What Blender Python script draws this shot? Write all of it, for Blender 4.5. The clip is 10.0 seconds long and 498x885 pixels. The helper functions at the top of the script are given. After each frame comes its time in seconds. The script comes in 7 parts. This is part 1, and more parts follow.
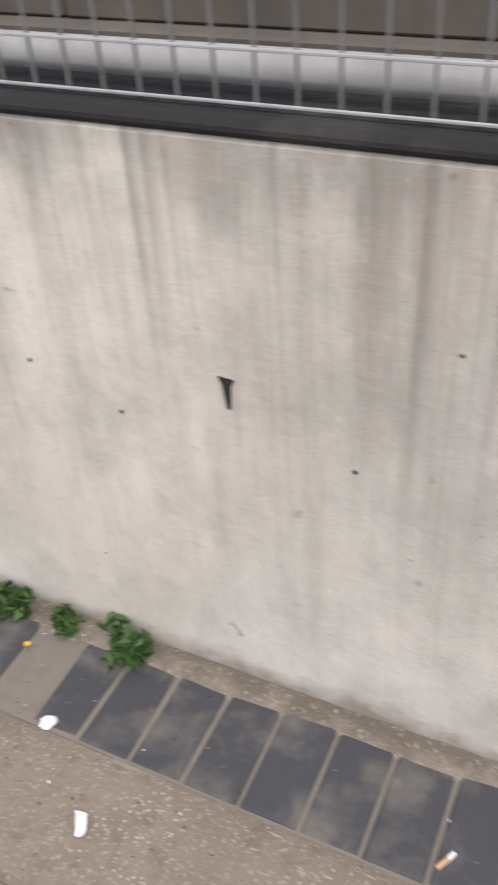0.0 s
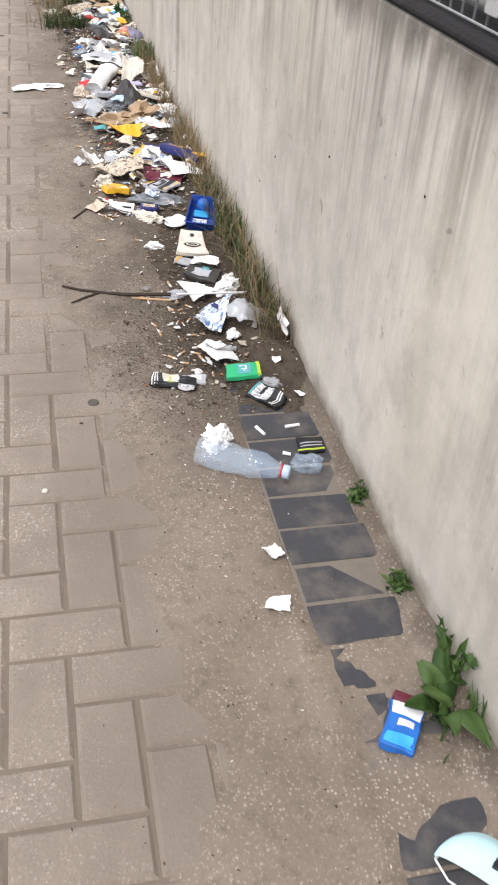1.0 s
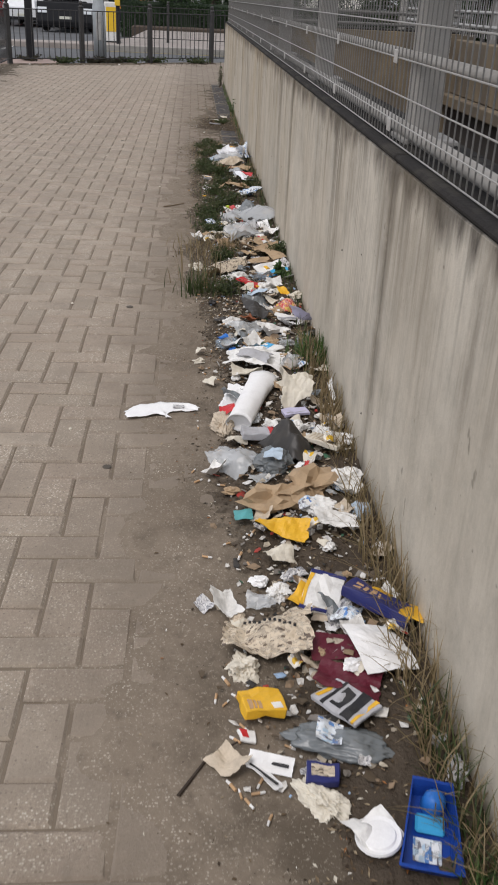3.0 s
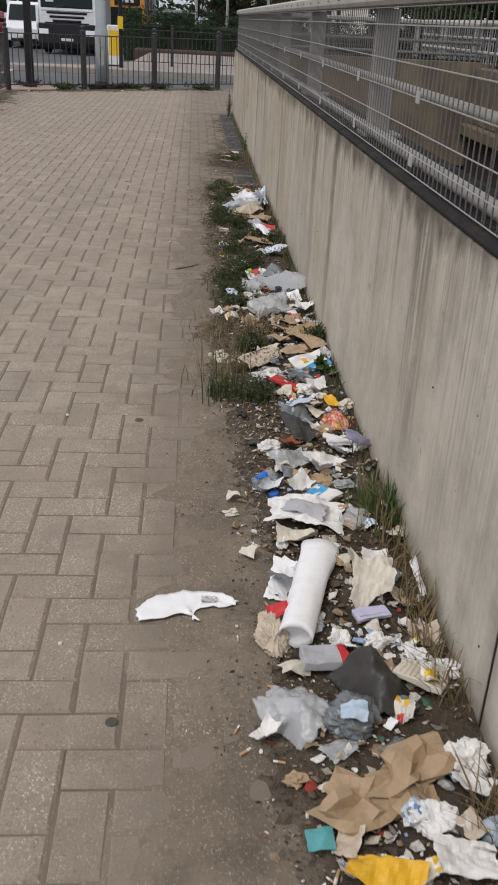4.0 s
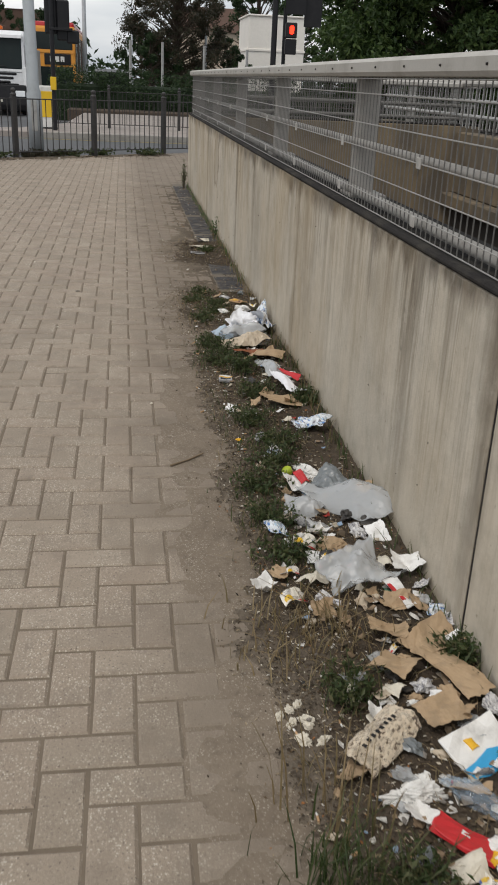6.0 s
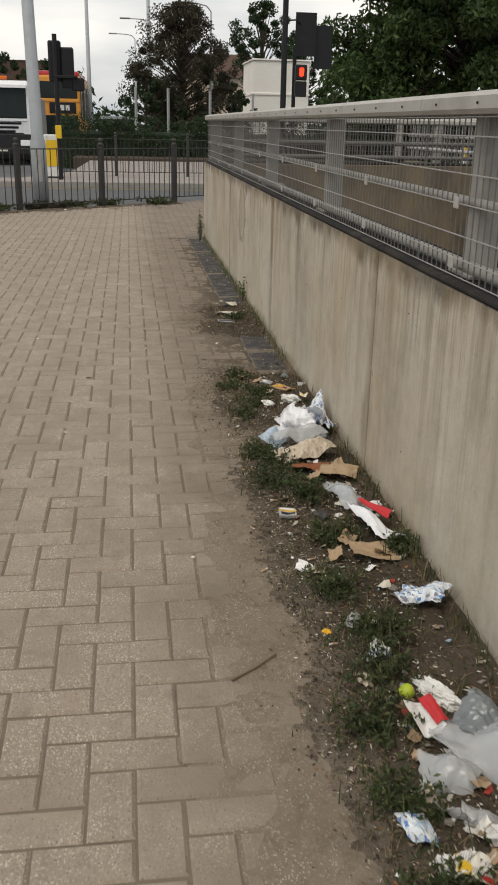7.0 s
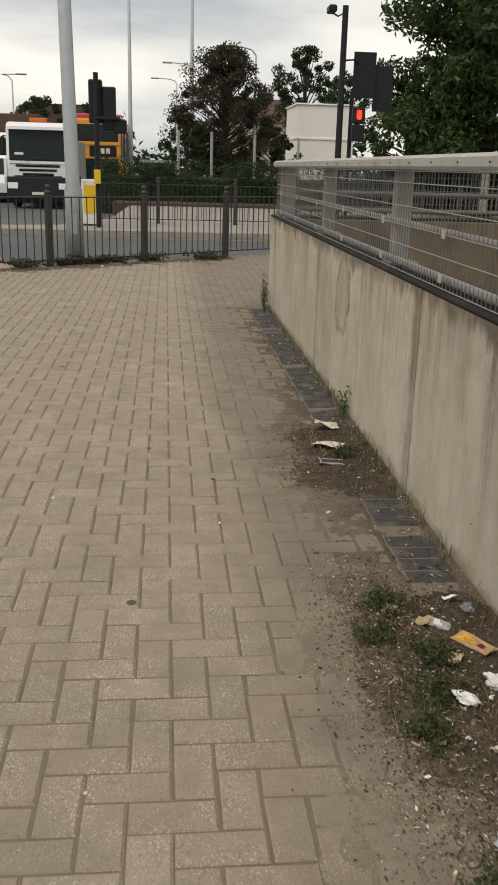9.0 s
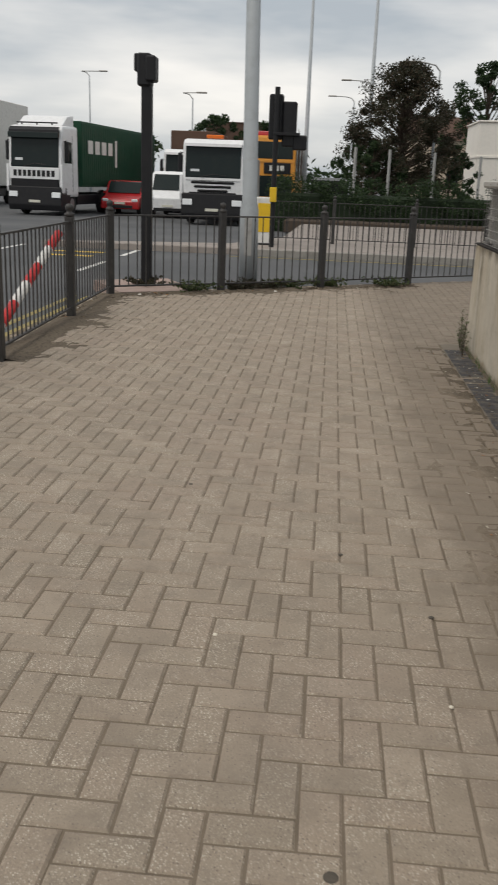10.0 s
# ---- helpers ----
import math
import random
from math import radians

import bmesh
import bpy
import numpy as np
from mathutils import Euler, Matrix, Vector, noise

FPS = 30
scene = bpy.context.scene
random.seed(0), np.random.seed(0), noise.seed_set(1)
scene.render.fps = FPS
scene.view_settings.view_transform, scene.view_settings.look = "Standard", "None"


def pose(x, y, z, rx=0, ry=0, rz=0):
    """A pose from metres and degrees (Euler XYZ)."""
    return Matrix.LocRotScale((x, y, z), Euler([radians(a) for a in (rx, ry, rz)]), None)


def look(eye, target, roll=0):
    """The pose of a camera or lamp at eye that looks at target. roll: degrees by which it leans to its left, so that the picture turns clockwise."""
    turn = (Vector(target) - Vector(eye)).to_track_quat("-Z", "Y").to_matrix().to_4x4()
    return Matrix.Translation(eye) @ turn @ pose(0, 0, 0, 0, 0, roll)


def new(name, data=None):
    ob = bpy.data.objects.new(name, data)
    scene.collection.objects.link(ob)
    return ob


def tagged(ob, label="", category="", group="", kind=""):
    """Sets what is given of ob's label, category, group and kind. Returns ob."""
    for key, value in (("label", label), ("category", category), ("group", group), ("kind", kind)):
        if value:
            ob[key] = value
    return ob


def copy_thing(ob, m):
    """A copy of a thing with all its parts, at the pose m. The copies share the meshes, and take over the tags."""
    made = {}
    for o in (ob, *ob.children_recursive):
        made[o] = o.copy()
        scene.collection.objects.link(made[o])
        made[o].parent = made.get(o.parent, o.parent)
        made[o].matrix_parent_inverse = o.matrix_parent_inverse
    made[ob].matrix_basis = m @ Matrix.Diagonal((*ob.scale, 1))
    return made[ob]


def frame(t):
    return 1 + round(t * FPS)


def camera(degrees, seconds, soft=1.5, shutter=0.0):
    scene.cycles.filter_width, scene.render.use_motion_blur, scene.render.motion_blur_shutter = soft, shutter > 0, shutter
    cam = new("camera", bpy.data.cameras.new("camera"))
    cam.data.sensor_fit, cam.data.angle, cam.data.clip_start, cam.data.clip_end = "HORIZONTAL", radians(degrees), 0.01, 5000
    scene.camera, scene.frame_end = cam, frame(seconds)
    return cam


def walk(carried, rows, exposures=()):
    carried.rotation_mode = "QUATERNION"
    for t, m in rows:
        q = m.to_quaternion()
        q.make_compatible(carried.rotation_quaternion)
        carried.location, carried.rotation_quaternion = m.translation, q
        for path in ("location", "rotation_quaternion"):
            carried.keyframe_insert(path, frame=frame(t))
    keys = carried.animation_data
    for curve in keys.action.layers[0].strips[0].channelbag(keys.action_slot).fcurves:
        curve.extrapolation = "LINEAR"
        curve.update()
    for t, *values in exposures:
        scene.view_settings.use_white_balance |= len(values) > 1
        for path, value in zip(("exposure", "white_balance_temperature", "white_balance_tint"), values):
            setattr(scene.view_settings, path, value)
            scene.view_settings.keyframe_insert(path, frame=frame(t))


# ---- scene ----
cam = camera(31.5, 10.0, soft=1.8, shutter=0.1)
PATH = [
    (0, (0.201, 0.164, 1.228), (-0.54, 1.543, -0.017), -4.6),
    (0.1, (0.123, 0.217, 1.215), (-0.843, 1.452, -0.027), -6.8),
    (0.2, (0.062, 0.231, 1.205), (-1.015, 1.387, -0.023), -7.1),
    (0.4, (-0.092, 0.296, 1.196), (-1.43, 1.164, -0.011), -7.5),
    (0.5, (-0.199, 0.248, 1.174), (-1.631, 1.034, 0.02), -2.4),
    (0.7, (-0.345, 0.265, 1.17), (-1.863, 0.88, 0.023), 2.5),
    (1, (-0.502, 0.325, 1.189), (-2.067, 0.738, 0.014), 4.4),
    (1.5, (-0.939, 0.4, 1.215), (-2.544, 0.671, 0.053), 3.8),
    (2, (-1.391, 0.474, 1.263), (-3.072, 0.667, 0.197), 3.6),
    (2.5, (-1.834, 0.449, 1.284), (-3.592, 0.589, 0.34), 2.2),
    (3, (-2.302, 0.427, 1.269), (-4.084, 0.567, 0.372), 2.8),
    (3.2, (-2.49, 0.427, 1.314), (-4.273, 0.549, 0.417), 3.4),
    (4.3, (-3.508, 0.288, 1.334), (-5.313, 0.44, 0.486), 3.1),
    (4.5, (-3.688, 0.264, 1.365), (-5.496, 0.422, 0.525), 3.4),
    (5, (-4.187, 0.185, 1.365), (-5.997, 0.44, 0.552), 2.9),
    (5.5, (-4.716, 0.164, 1.362), (-6.527, 0.473, 0.573), 3.4),
    (5.7, (-4.923, 0.123, 1.357), (-6.743, 0.415, 0.581), 3.2),
    (6.8, (-6.16, 0.053, 1.357), (-8.013, 0.315, 0.652), 1.4),
    (7, (-6.38, 0.02, 1.352), (-8.244, 0.275, 0.675), 1.2),
    (7.5, (-6.93, -0.003, 1.337), (-8.809, 0.257, 0.703), 1.3),
    (8, (-7.432, -0.029, 1.362), (-9.314, 0.21, 0.73), 2.1),
    (8.5, (-7.995, -0.076, 1.36), (-9.88, 0.145, 0.73), 1.2),
    (9, (-8.584, -0.116, 1.38), (-10.484, 0.071, 0.786), 1.6),
    (9.5, (-9.186, -0.217, 1.355), (-11.099, -0.047, 0.796), 3.0),
    (10, (-9.713, -0.309, 1.383), (-11.624, -0.468, 0.813), 2.2),
]
walk(cam, [(t, look(eye, target, roll)) for t, eye, target, roll in PATH],
     exposures=[(0, 1.30, 6200, 16), (0.5, 1.40, 5950, 13), (1.0, 1.28, 6300, 15), (1.8, 0.86, 6250, 13), (2.5, 0.62, 6450, 14), (4.5, 0.36, 6500, 14), (5.5, 0.38, 6550, 11), (7.0, 0.37, 7000, 10), (8.5, 0.30, 7300, 10), (9.0, 0.38, 7250, 10), (9.5, 0.13, 7200, 10), (10, 0.25, 6900, 10)])

# ---- world, sun ----
world = bpy.data.worlds.new("overcast_sky")
scene.world = world
world.use_nodes = True
wt = world.node_tree
wt.nodes.clear()


def wnode(kind, **values):
    n = wt.nodes.new(kind)
    for k, v in values.items():
        n.inputs[k].default_value = v
    return n


w_out = wnode("ShaderNodeOutputWorld")
w_mix = wnode("ShaderNodeMixShader", Fac=0.86)
w_blue = wnode("ShaderNodeBackground", Strength=0.06)
w_sky = wnode("ShaderNodeTexSky")
w_sky.sky_type, w_sky.sun_disc = "NISHITA", False
w_sky.sun_elevation, w_sky.sun_rotation = radians(58), radians(135)
w_cloud = wnode("ShaderNodeBackground", Strength=0.86)
w_ramp = wnode("ShaderNodeValToRGB")
w_ramp.color_ramp.elements[0].position, w_ramp.color_ramp.elements[0].color = 0.36, (0.47, 0.53, 0.60, 1)
w_ramp.color_ramp.elements[1].position, w_ramp.color_ramp.elements[1].color = 0.66, (1.0, 1.0, 1.0, 1)
w_noise = wnode("ShaderNodeTexNoise", Scale=2.6, Detail=5.0, Roughness=0.5)
w_map = wnode("ShaderNodeMapping")
w_map.inputs["Scale"].default_value = (1.0, 1.0, 4.5)
w_map.inputs["Location"].default_value = (0.3, 1.7, 0.55)
w_tex = wnode("ShaderNodeTexCoord")
wt.links.new(w_tex.outputs["Generated"], w_map.inputs["Vector"])
wt.links.new(w_map.outputs["Vector"], w_noise.inputs["Vector"])
wt.links.new(w_noise.outputs["Fac"], w_ramp.inputs["Fac"])
wt.links.new(w_ramp.outputs["Color"], w_cloud.inputs["Color"])
wt.links.new(w_sky.outputs["Color"], w_blue.inputs["Color"])
wt.links.new(w_blue.outputs[0], w_mix.inputs[1])
wt.links.new(w_cloud.outputs[0], w_mix.inputs[2])
wt.links.new(w_mix.outputs[0], w_out.inputs["Surface"])

sun = new("sun", bpy.data.lights.new("sun", "SUN"))
sun.data.energy, sun.data.angle, sun.data.color = 1.1, radians(25), (1.0, 0.96, 0.9)
sun.matrix_world = look((8, -8, 18), (0, 0, 0))


# ---- materials ----
class Mat:
    """A small builder for node materials."""

    def __init__(self, name, rough=0.8, metal=0.0, spec=0.3):
        self.m = bpy.data.materials.new(name)
        self.m.use_nodes = True
        self.t = self.m.node_tree
        self.b = self.t.nodes["Principled BSDF"]
        self.b.inputs["Roughness"].default_value = rough
        self.b.inputs["Metallic"].default_value = metal
        self.b.inputs["Specular IOR Level"].default_value = spec
        self.co = self.t.nodes.new("ShaderNodeTexCoord")

    def node(self, kind, **values):
        n = self.t.nodes.new(kind)
        for k, v in values.items():
            n.inputs[k].default_value = v
        return n

    def link(self, a, b):
        self.t.links.new(a, b)

    def noise(self, scale, detail=4.0, rough=0.6, stretch=(1, 1, 1)):
        n = self.node("ShaderNodeTexNoise", Scale=scale, Detail=detail, Roughness=rough)
        mp = self.node("ShaderNodeMapping")
        mp.inputs["Scale"].default_value = stretch
        self.link(self.geo(), mp.inputs["Vector"])
        self.link(mp.outputs[0], n.inputs["Vector"])
        return n.outputs["Fac"]

    def geo(self):
        return self.node("ShaderNodeNewGeometry").outputs["Position"]

    def ramp(self, fac, stops, constant=False):
        n = self.node("ShaderNodeValToRGB")
        e = n.color_ramp.elements
        if constant:
            n.color_ramp.interpolation = "CONSTANT"
        while len(e) < len(stops):
            e.new(0.5)
        for el, (p, c) in zip(e, stops):
            el.position = p
            el.color = (*c, 1) if len(c) == 3 else c
        self.link(fac, n.inputs["Fac"])
        return n.outputs["Color"]

    def grey(self, fac, lo, hi, a=0.0, b=1.0):
        n = self.node("ShaderNodeMapRange")
        for k, v in (("From Min", lo), ("From Max", hi), ("To Min", a), ("To Max", b)):
            n.inputs[k].default_value = v
        self.link(fac, n.inputs["Value"])
        return n.outputs["Result"]

    def math(self, op, a, b):
        n = self.t.nodes.new("ShaderNodeMath")
        n.operation = op
        for i, v in enumerate((a, b)):
            if isinstance(v, (int, float)):
                n.inputs[i].default_value = v
            else:
                self.link(v, n.inputs[i])
        return n.outputs[0]

    def mix(self, fac, a, b, mode="MIX"):
        n = self.t.nodes.new("ShaderNodeMix")
        n.data_type, n.blend_type = "RGBA", mode
        for i, v in ((0, fac), (6, a), (7, b)):
            if isinstance(v, (int, float)):
                n.inputs[i].default_value = v
            elif isinstance(v, tuple):
                n.inputs[i].default_value = (*v, 1)
            else:
                self.link(v, n.inputs[i])
        return n.outputs[2]

    def rand(self):
        g = self.node("ShaderNodeNewGeometry").outputs["Random Per Island"]
        o = self.node("ShaderNodeObjectInfo").outputs["Random"]
        return self.math("FRACT", self.math("ADD", g, o), 0.0)

    def color(self, c):
        if isinstance(c, tuple):
            self.b.inputs["Base Color"].default_value = (*c, 1)
        else:
            self.link(c, self.b.inputs["Base Color"])
        return self

    def bump(self, fac, strength=0.3, dist=0.01):
        n = self.node("ShaderNodeBump", Strength=strength, Distance=dist)
        self.link(fac, n.inputs["Height"])
        self.link(n.outputs[0], self.b.inputs["Normal"])
        return self


def worn(name, c, rough=0.7, metal=0.0, dirt=0.35, scale=14.0, spec=0.3, bump=0.15, grime=(0.10, 0.085, 0.065)):
    """A painted, printed or plain surface with grime patches and fine grain."""
    k = Mat(name, rough, metal, spec)
    big, fine = k.noise(scale, 5), k.noise(scale * 9, 3)
    f = k.grey(big, 0.48, 0.75, 0.0, dirt)
    base = k.mix(k.grey(fine, 0.3, 0.7, 0.0, 0.25), c, tuple(v * 0.78 for v in c))
    k.color(k.mix(f, base, grime))
    k.bump(fine, bump, 0.004)
    return k.m


def chips(k, scale, size, share):
    """Pale stone chips that show in a worn concrete face: a mask from 0 to 1."""
    v = k.node("ShaderNodeTexVoronoi", Scale=scale, Randomness=1.0)
    k.link(k.geo(), v.inputs["Vector"])
    pick = k.node("ShaderNodeSeparateColor")
    k.link(v.outputs["Color"], pick.inputs[0])
    near = k.grey(v.outputs["Distance"], size, size * 0.7, 0.0, 1.0)
    return k.math("MULTIPLY", near, k.grey(pick.outputs[0], 1 - share, 1.02 - share, 0.0, 1.0))


def make_paver():
    k = Mat("concrete_block", 0.78, spec=0.4)
    r = k.rand()
    tone = k.ramp(r, [(0.0, (0.272, 0.224, 0.172)), (0.35, (0.316, 0.260, 0.201)), (0.62, (0.298, 0.242, 0.187)), (0.8, (0.310, 0.249, 0.192)), (1.0, (0.344, 0.286, 0.224))])
    patch = k.noise(1.1, 4)
    c = k.mix(k.grey(patch, 0.4, 0.7, 0.0, 0.30), tone, (0.225, 0.182, 0.141))
    ruddy = k.noise(0.8, 3)
    c = k.mix(k.grey(ruddy, 0.52, 0.70, 0.0, 0.35), c, (0.31, 0.236, 0.188))
    grit = k.noise(150, 4, 0.75)
    pale = k.noise(5.5, 4, 0.6)
    worn_through = k.grey(pale, 0.40, 0.60, 0.12, 1.0)
    c = k.mix(k.math("MULTIPLY", k.grey(grit, 0.54, 0.66, 0.0, 0.8), worn_through), c, (0.56, 0.50, 0.41))
    c = k.mix(k.math("MULTIPLY", k.math("MULTIPLY", chips(k, 165.0, 0.42, 0.34), worn_through), 0.8), c, (0.64, 0.59, 0.50))
    c = k.mix(k.math("MULTIPLY", chips(k, 120.0, 0.34, 0.14), 0.7), c, (0.13, 0.105, 0.085))
    c = k.mix(k.grey(grit, 0.44, 0.32, 0.0, 0.55), c, (0.11, 0.09, 0.075))
    blot = k.noise(13, 5, 0.65)
    c = k.mix(k.grey(blot, 0.54, 0.72, 0.0, 0.42), c, (0.155, 0.128, 0.104))
    film = k.noise(4.2, 6, 0.7)
    c = k.mix(k.grey(film, 0.48, 0.64, 0.0, 0.55), c, (0.222, 0.184, 0.145))
    sep = k.node("ShaderNodeSeparateXYZ")
    k.link(k.geo(), sep.inputs[0])
    drift = k.grey(k.math("ADD", sep.outputs["Y"], k.grey(k.noise(3.5, 7, 0.7), 0.25, 0.75, -0.22, 0.22)), 0.05, 0.36, 0.0, 0.85)
    settled = k.mix(k.grey(k.noise(3, 6), 0.3, 0.7), (0.164, 0.131, 0.099), (0.232, 0.190, 0.147))
    c = k.mix(drift, c, settled)
    return k.color(c).bump(grit, 0.6, 0.004).m


def earth(k, y0, y1):
    """Where dark earth has worked into the dust: towards the wall, in ragged patches."""
    sep = k.node("ShaderNodeSeparateXYZ")
    k.link(k.geo(), sep.inputs[0])
    rag = k.grey(k.noise(5.0, 7, 0.68), 0.25, 0.75, -0.26, 0.26)
    f = k.grey(k.math("ADD", sep.outputs["Y"], rag), y0, y1, 0.0, 0.85)
    f = k.math("MULTIPLY", f, k.grey(sep.outputs["X"], -1.85, -2.3, 0.0, 1.0))
    foot = k.grey(k.math("ADD", sep.outputs["Y"], k.grey(k.noise(11.0, 5, 0.6), 0.3, 0.7, -0.03, 0.03)), 0.895, 0.935, 0.0, 0.75)
    return k.math("MAXIMUM", f, foot)


def make_dust():
    k = Mat("pale_dust", 0.92, spec=0.15)
    a, b, g = k.noise(3, 6), k.noise(28, 5), k.noise(150, 4, 0.75)
    c = k.ramp(a, [(0.3, (0.164, 0.131, 0.099)), (0.7, (0.232, 0.190, 0.147))])
    c = k.mix(k.math("MULTIPLY", k.math("MULTIPLY", chips(k, 165.0, 0.42, 0.30), k.grey(k.noise(5.5, 4, 0.6), 0.44, 0.62, 0.0, 1.0)), 0.6), c, (0.54, 0.49, 0.41))
    c = k.mix(earth(k, 0.40, 0.72), c, (0.085, 0.068, 0.050))
    c = k.mix(k.grey(b, 0.53, 0.72, 0.0, 0.6), c, (0.115, 0.092, 0.070))
    c = k.mix(k.grey(g, 0.57, 0.68, 0.0, 0.6), c, (0.46, 0.41, 0.335))
    c = k.mix(k.grey(g, 0.40, 0.30, 0.0, 0.5), c, (0.10, 0.08, 0.065))
    return k.color(c).bump(b, 0.5, 0.008).m


def make_soil():
    k = Mat("dusty_soil", 0.97, spec=0.1)
    a, b, g = k.noise(5, 6), k.noise(40, 5), k.noise(210, 3, 0.7)
    c = k.ramp(a, [(0.3, (0.038, 0.029, 0.021)), (0.5, (0.060, 0.046, 0.034)), (0.75, (0.105, 0.082, 0.061))])
    c = k.mix(earth(k, 0.36, 0.66), (0.16, 0.132, 0.102), c)
    c = k.mix(k.grey(b, 0.50, 0.68, 0.0, 0.7), c, (0.048, 0.038, 0.029))
    c = k.mix(k.grey(g, 0.62, 0.7, 0.0, 0.5), c, (0.24, 0.20, 0.155))
    return k.color(c).bump(b, 0.9, 0.02).m


def make_concrete(name, light, dark, streak=1.0):
    k = Mat(name, 0.88, spec=0.25)
    broad = k.noise(1.3, 5)
    c = k.mix(k.grey(broad, 0.35, 0.7), light, tuple(v * 0.80 for v in light))
    s1 = k.noise(1.0, 6, 0.68, (11, 11, 0.9))
    s2 = k.noise(1.0, 5, 0.66, (36, 36, 2.2))
    sep = k.node("ShaderNodeSeparateXYZ")
    k.link(k.geo(), sep.inputs[0])
    runs = k.grey(sep.outputs["Z"], 0.1, 0.95, 0.15, 1.0)
    c = k.mix(k.math("MULTIPLY", k.grey(s1, 0.50, 0.72, 0.0, 0.75 * streak), runs), c, dark)
    c = k.mix(k.math("MULTIPLY", k.grey(s2, 0.54, 0.74, 0.0, 0.50 * streak), runs), c, dark)
    c = k.mix(k.math("MULTIPLY", k.grey(s2, 0.42, 0.3, 0.0, 0.22 * streak), runs), c, tuple(min(1, v * 1.3) for v in light))
    if streak >= 1:
        ph = k.math("FRACT", k.math("DIVIDE", k.math("ADD", sep.outputs["X"], 50.40), 2.545), 0.0)
        wob = k.grey(k.noise(1.0, 4, 0.6, (3, 3, 5)), 0.3, 0.7, -0.012, 0.012)
        near = k.grey(k.math("ADD", k.math("ABSOLUTE", k.math("SUBTRACT", ph, 0.5), 0.0), wob), 0.470, 0.497, 0.0, 0.9)
        near = k.math("MULTIPLY", near, k.grey(sep.outputs["X"], -3.0, -3.8, 0.0, 1.0))
        c = k.mix(k.math("MULTIPLY", k.math("MULTIPLY", near, k.grey(s1, 0.35, 0.6, 0.6, 1.0)), k.grey(sep.outputs["Z"], 0.0, 0.8, 0.45, 1.0)), c, tuple(v * 0.4 for v in dark))
        s3 = k.noise(1.0, 3, 0.5, (4.2, 4.2, 0.30))
        c = k.mix(k.math("MULTIPLY", k.grey(s3, 0.60, 0.70, 0.0, 0.55), runs), c, dark)
        ragged = k.noise(1.0, 6, 0.65, (6.5, 6.5, 1.3))
        rim = k.grey(k.math("ADD", sep.outputs["Z"], k.grey(ragged, 0.3, 0.7, -0.075, 0.06)), 0.835, 0.90, 0.0, 0.95)
        rim = k.math("MULTIPLY", rim, k.grey(sep.outputs["X"], 0.2, -2.6, 0.35, 1.0))
        c = k.mix(rim, c, (0.055, 0.05, 0.045))
        # fine washed runs, a few long dark ones, and one blistered patch with a dark outline
        s4 = k.noise(1.0, 4, 0.7, (70, 70, 1.6))
        wash = k.grey(k.noise(1.0, 3, 0.5, (1.4, 1.4, 0.5)), 0.38, 0.60, 0.15, 1.0)
        wash = k.math("MULTIPLY", wash, k.grey(sep.outputs["X"], -1.5, -6.0, 0.35, 1.0))
        c = k.mix(k.math("MULTIPLY", k.math("MULTIPLY", k.grey(s4, 0.49, 0.63, 0.0, 0.75), wash), runs), c, (0.17, 0.14, 0.10))
        s5 = k.noise(1.0, 2, 0.4, (1.9, 1.9, 0.12))
        band = k.math("MULTIPLY", k.grey(s5, 0.63, 0.66, 0.0, 1.0), k.grey(s2, 0.36, 0.56, 0.1, 0.85))
        band = k.math("MULTIPLY", band, k.grey(sep.outputs["X"], -1.5, -6.0, 0.16, 1.0))
        c = k.mix(k.math("MULTIPLY", band, runs), c, (0.085, 0.07, 0.052))
        damp = k.grey(k.noise(1.0, 5, 0.6, (1.3, 1.3, 1.0)), 0.52, 0.66, 0.0, 0.6)
        damp = k.math("MULTIPLY", k.math("MULTIPLY", damp, k.grey(sep.outputs["Z"], 0.25, 0.85, 0.1, 1.0)), k.grey(sep.outputs["X"], -3.0, -8.0, 0.35, 1.0))
        c = k.mix(damp, c, (0.165, 0.145, 0.115))
        bx = k.math("DIVIDE", k.math("ADD", sep.outputs["X"], 13.86), 0.20)
        bz = k.math("DIVIDE", k.math("SUBTRACT", sep.outputs["Z"], 0.66), 0.26)
        away = k.math("ADD", k.math("SQRT", k.math("ADD", k.math("MULTIPLY", bx, bx), k.math("MULTIPLY", bz, bz)), 0.0), k.grey(k.noise(9.0, 5, 0.65), 0.3, 0.7, -0.3, 0.3))
        c = k.mix(k.grey(away, 1.0, 0.92, 0.0, 0.55), c, (0.30, 0.265, 0.21))
        c = k.mix(k.math("MULTIPLY", k.grey(away, 1.10, 0.98, 0.0, 1.0), k.grey(away, 0.70, 0.95, 0.0, 0.85)), c, (0.11, 0.09, 0.07))
        lime = k.noise(1.0, 5, 0.6, (2.6, 2.6, 0.8))
        c = k.mix(k.grey(lime, 0.56, 0.72, 0.0, 0.45), c, tuple(min(1, v * 1.25) for v in light))
        mott = k.noise(4.5, 7, 0.68)
        c = k.mix(k.grey(mott, 0.47, 0.70, 0.0, 0.5), c, tuple(v * 0.52 for v in light))
        # cloudy grime, small scuffs and the thin drips that hang from the coping
        grime = k.noise(11.0, 8, 0.74, (1, 1, 0.75))
        c = k.mix(k.grey(grime, 0.50, 0.72, 0.0, 0.42), c, (0.27, 0.26, 0.225))
        c = k.mix(k.grey(grime, 0.47, 0.30, 0.0, 0.30), c, tuple(min(1, v * 1.2) for v in light))
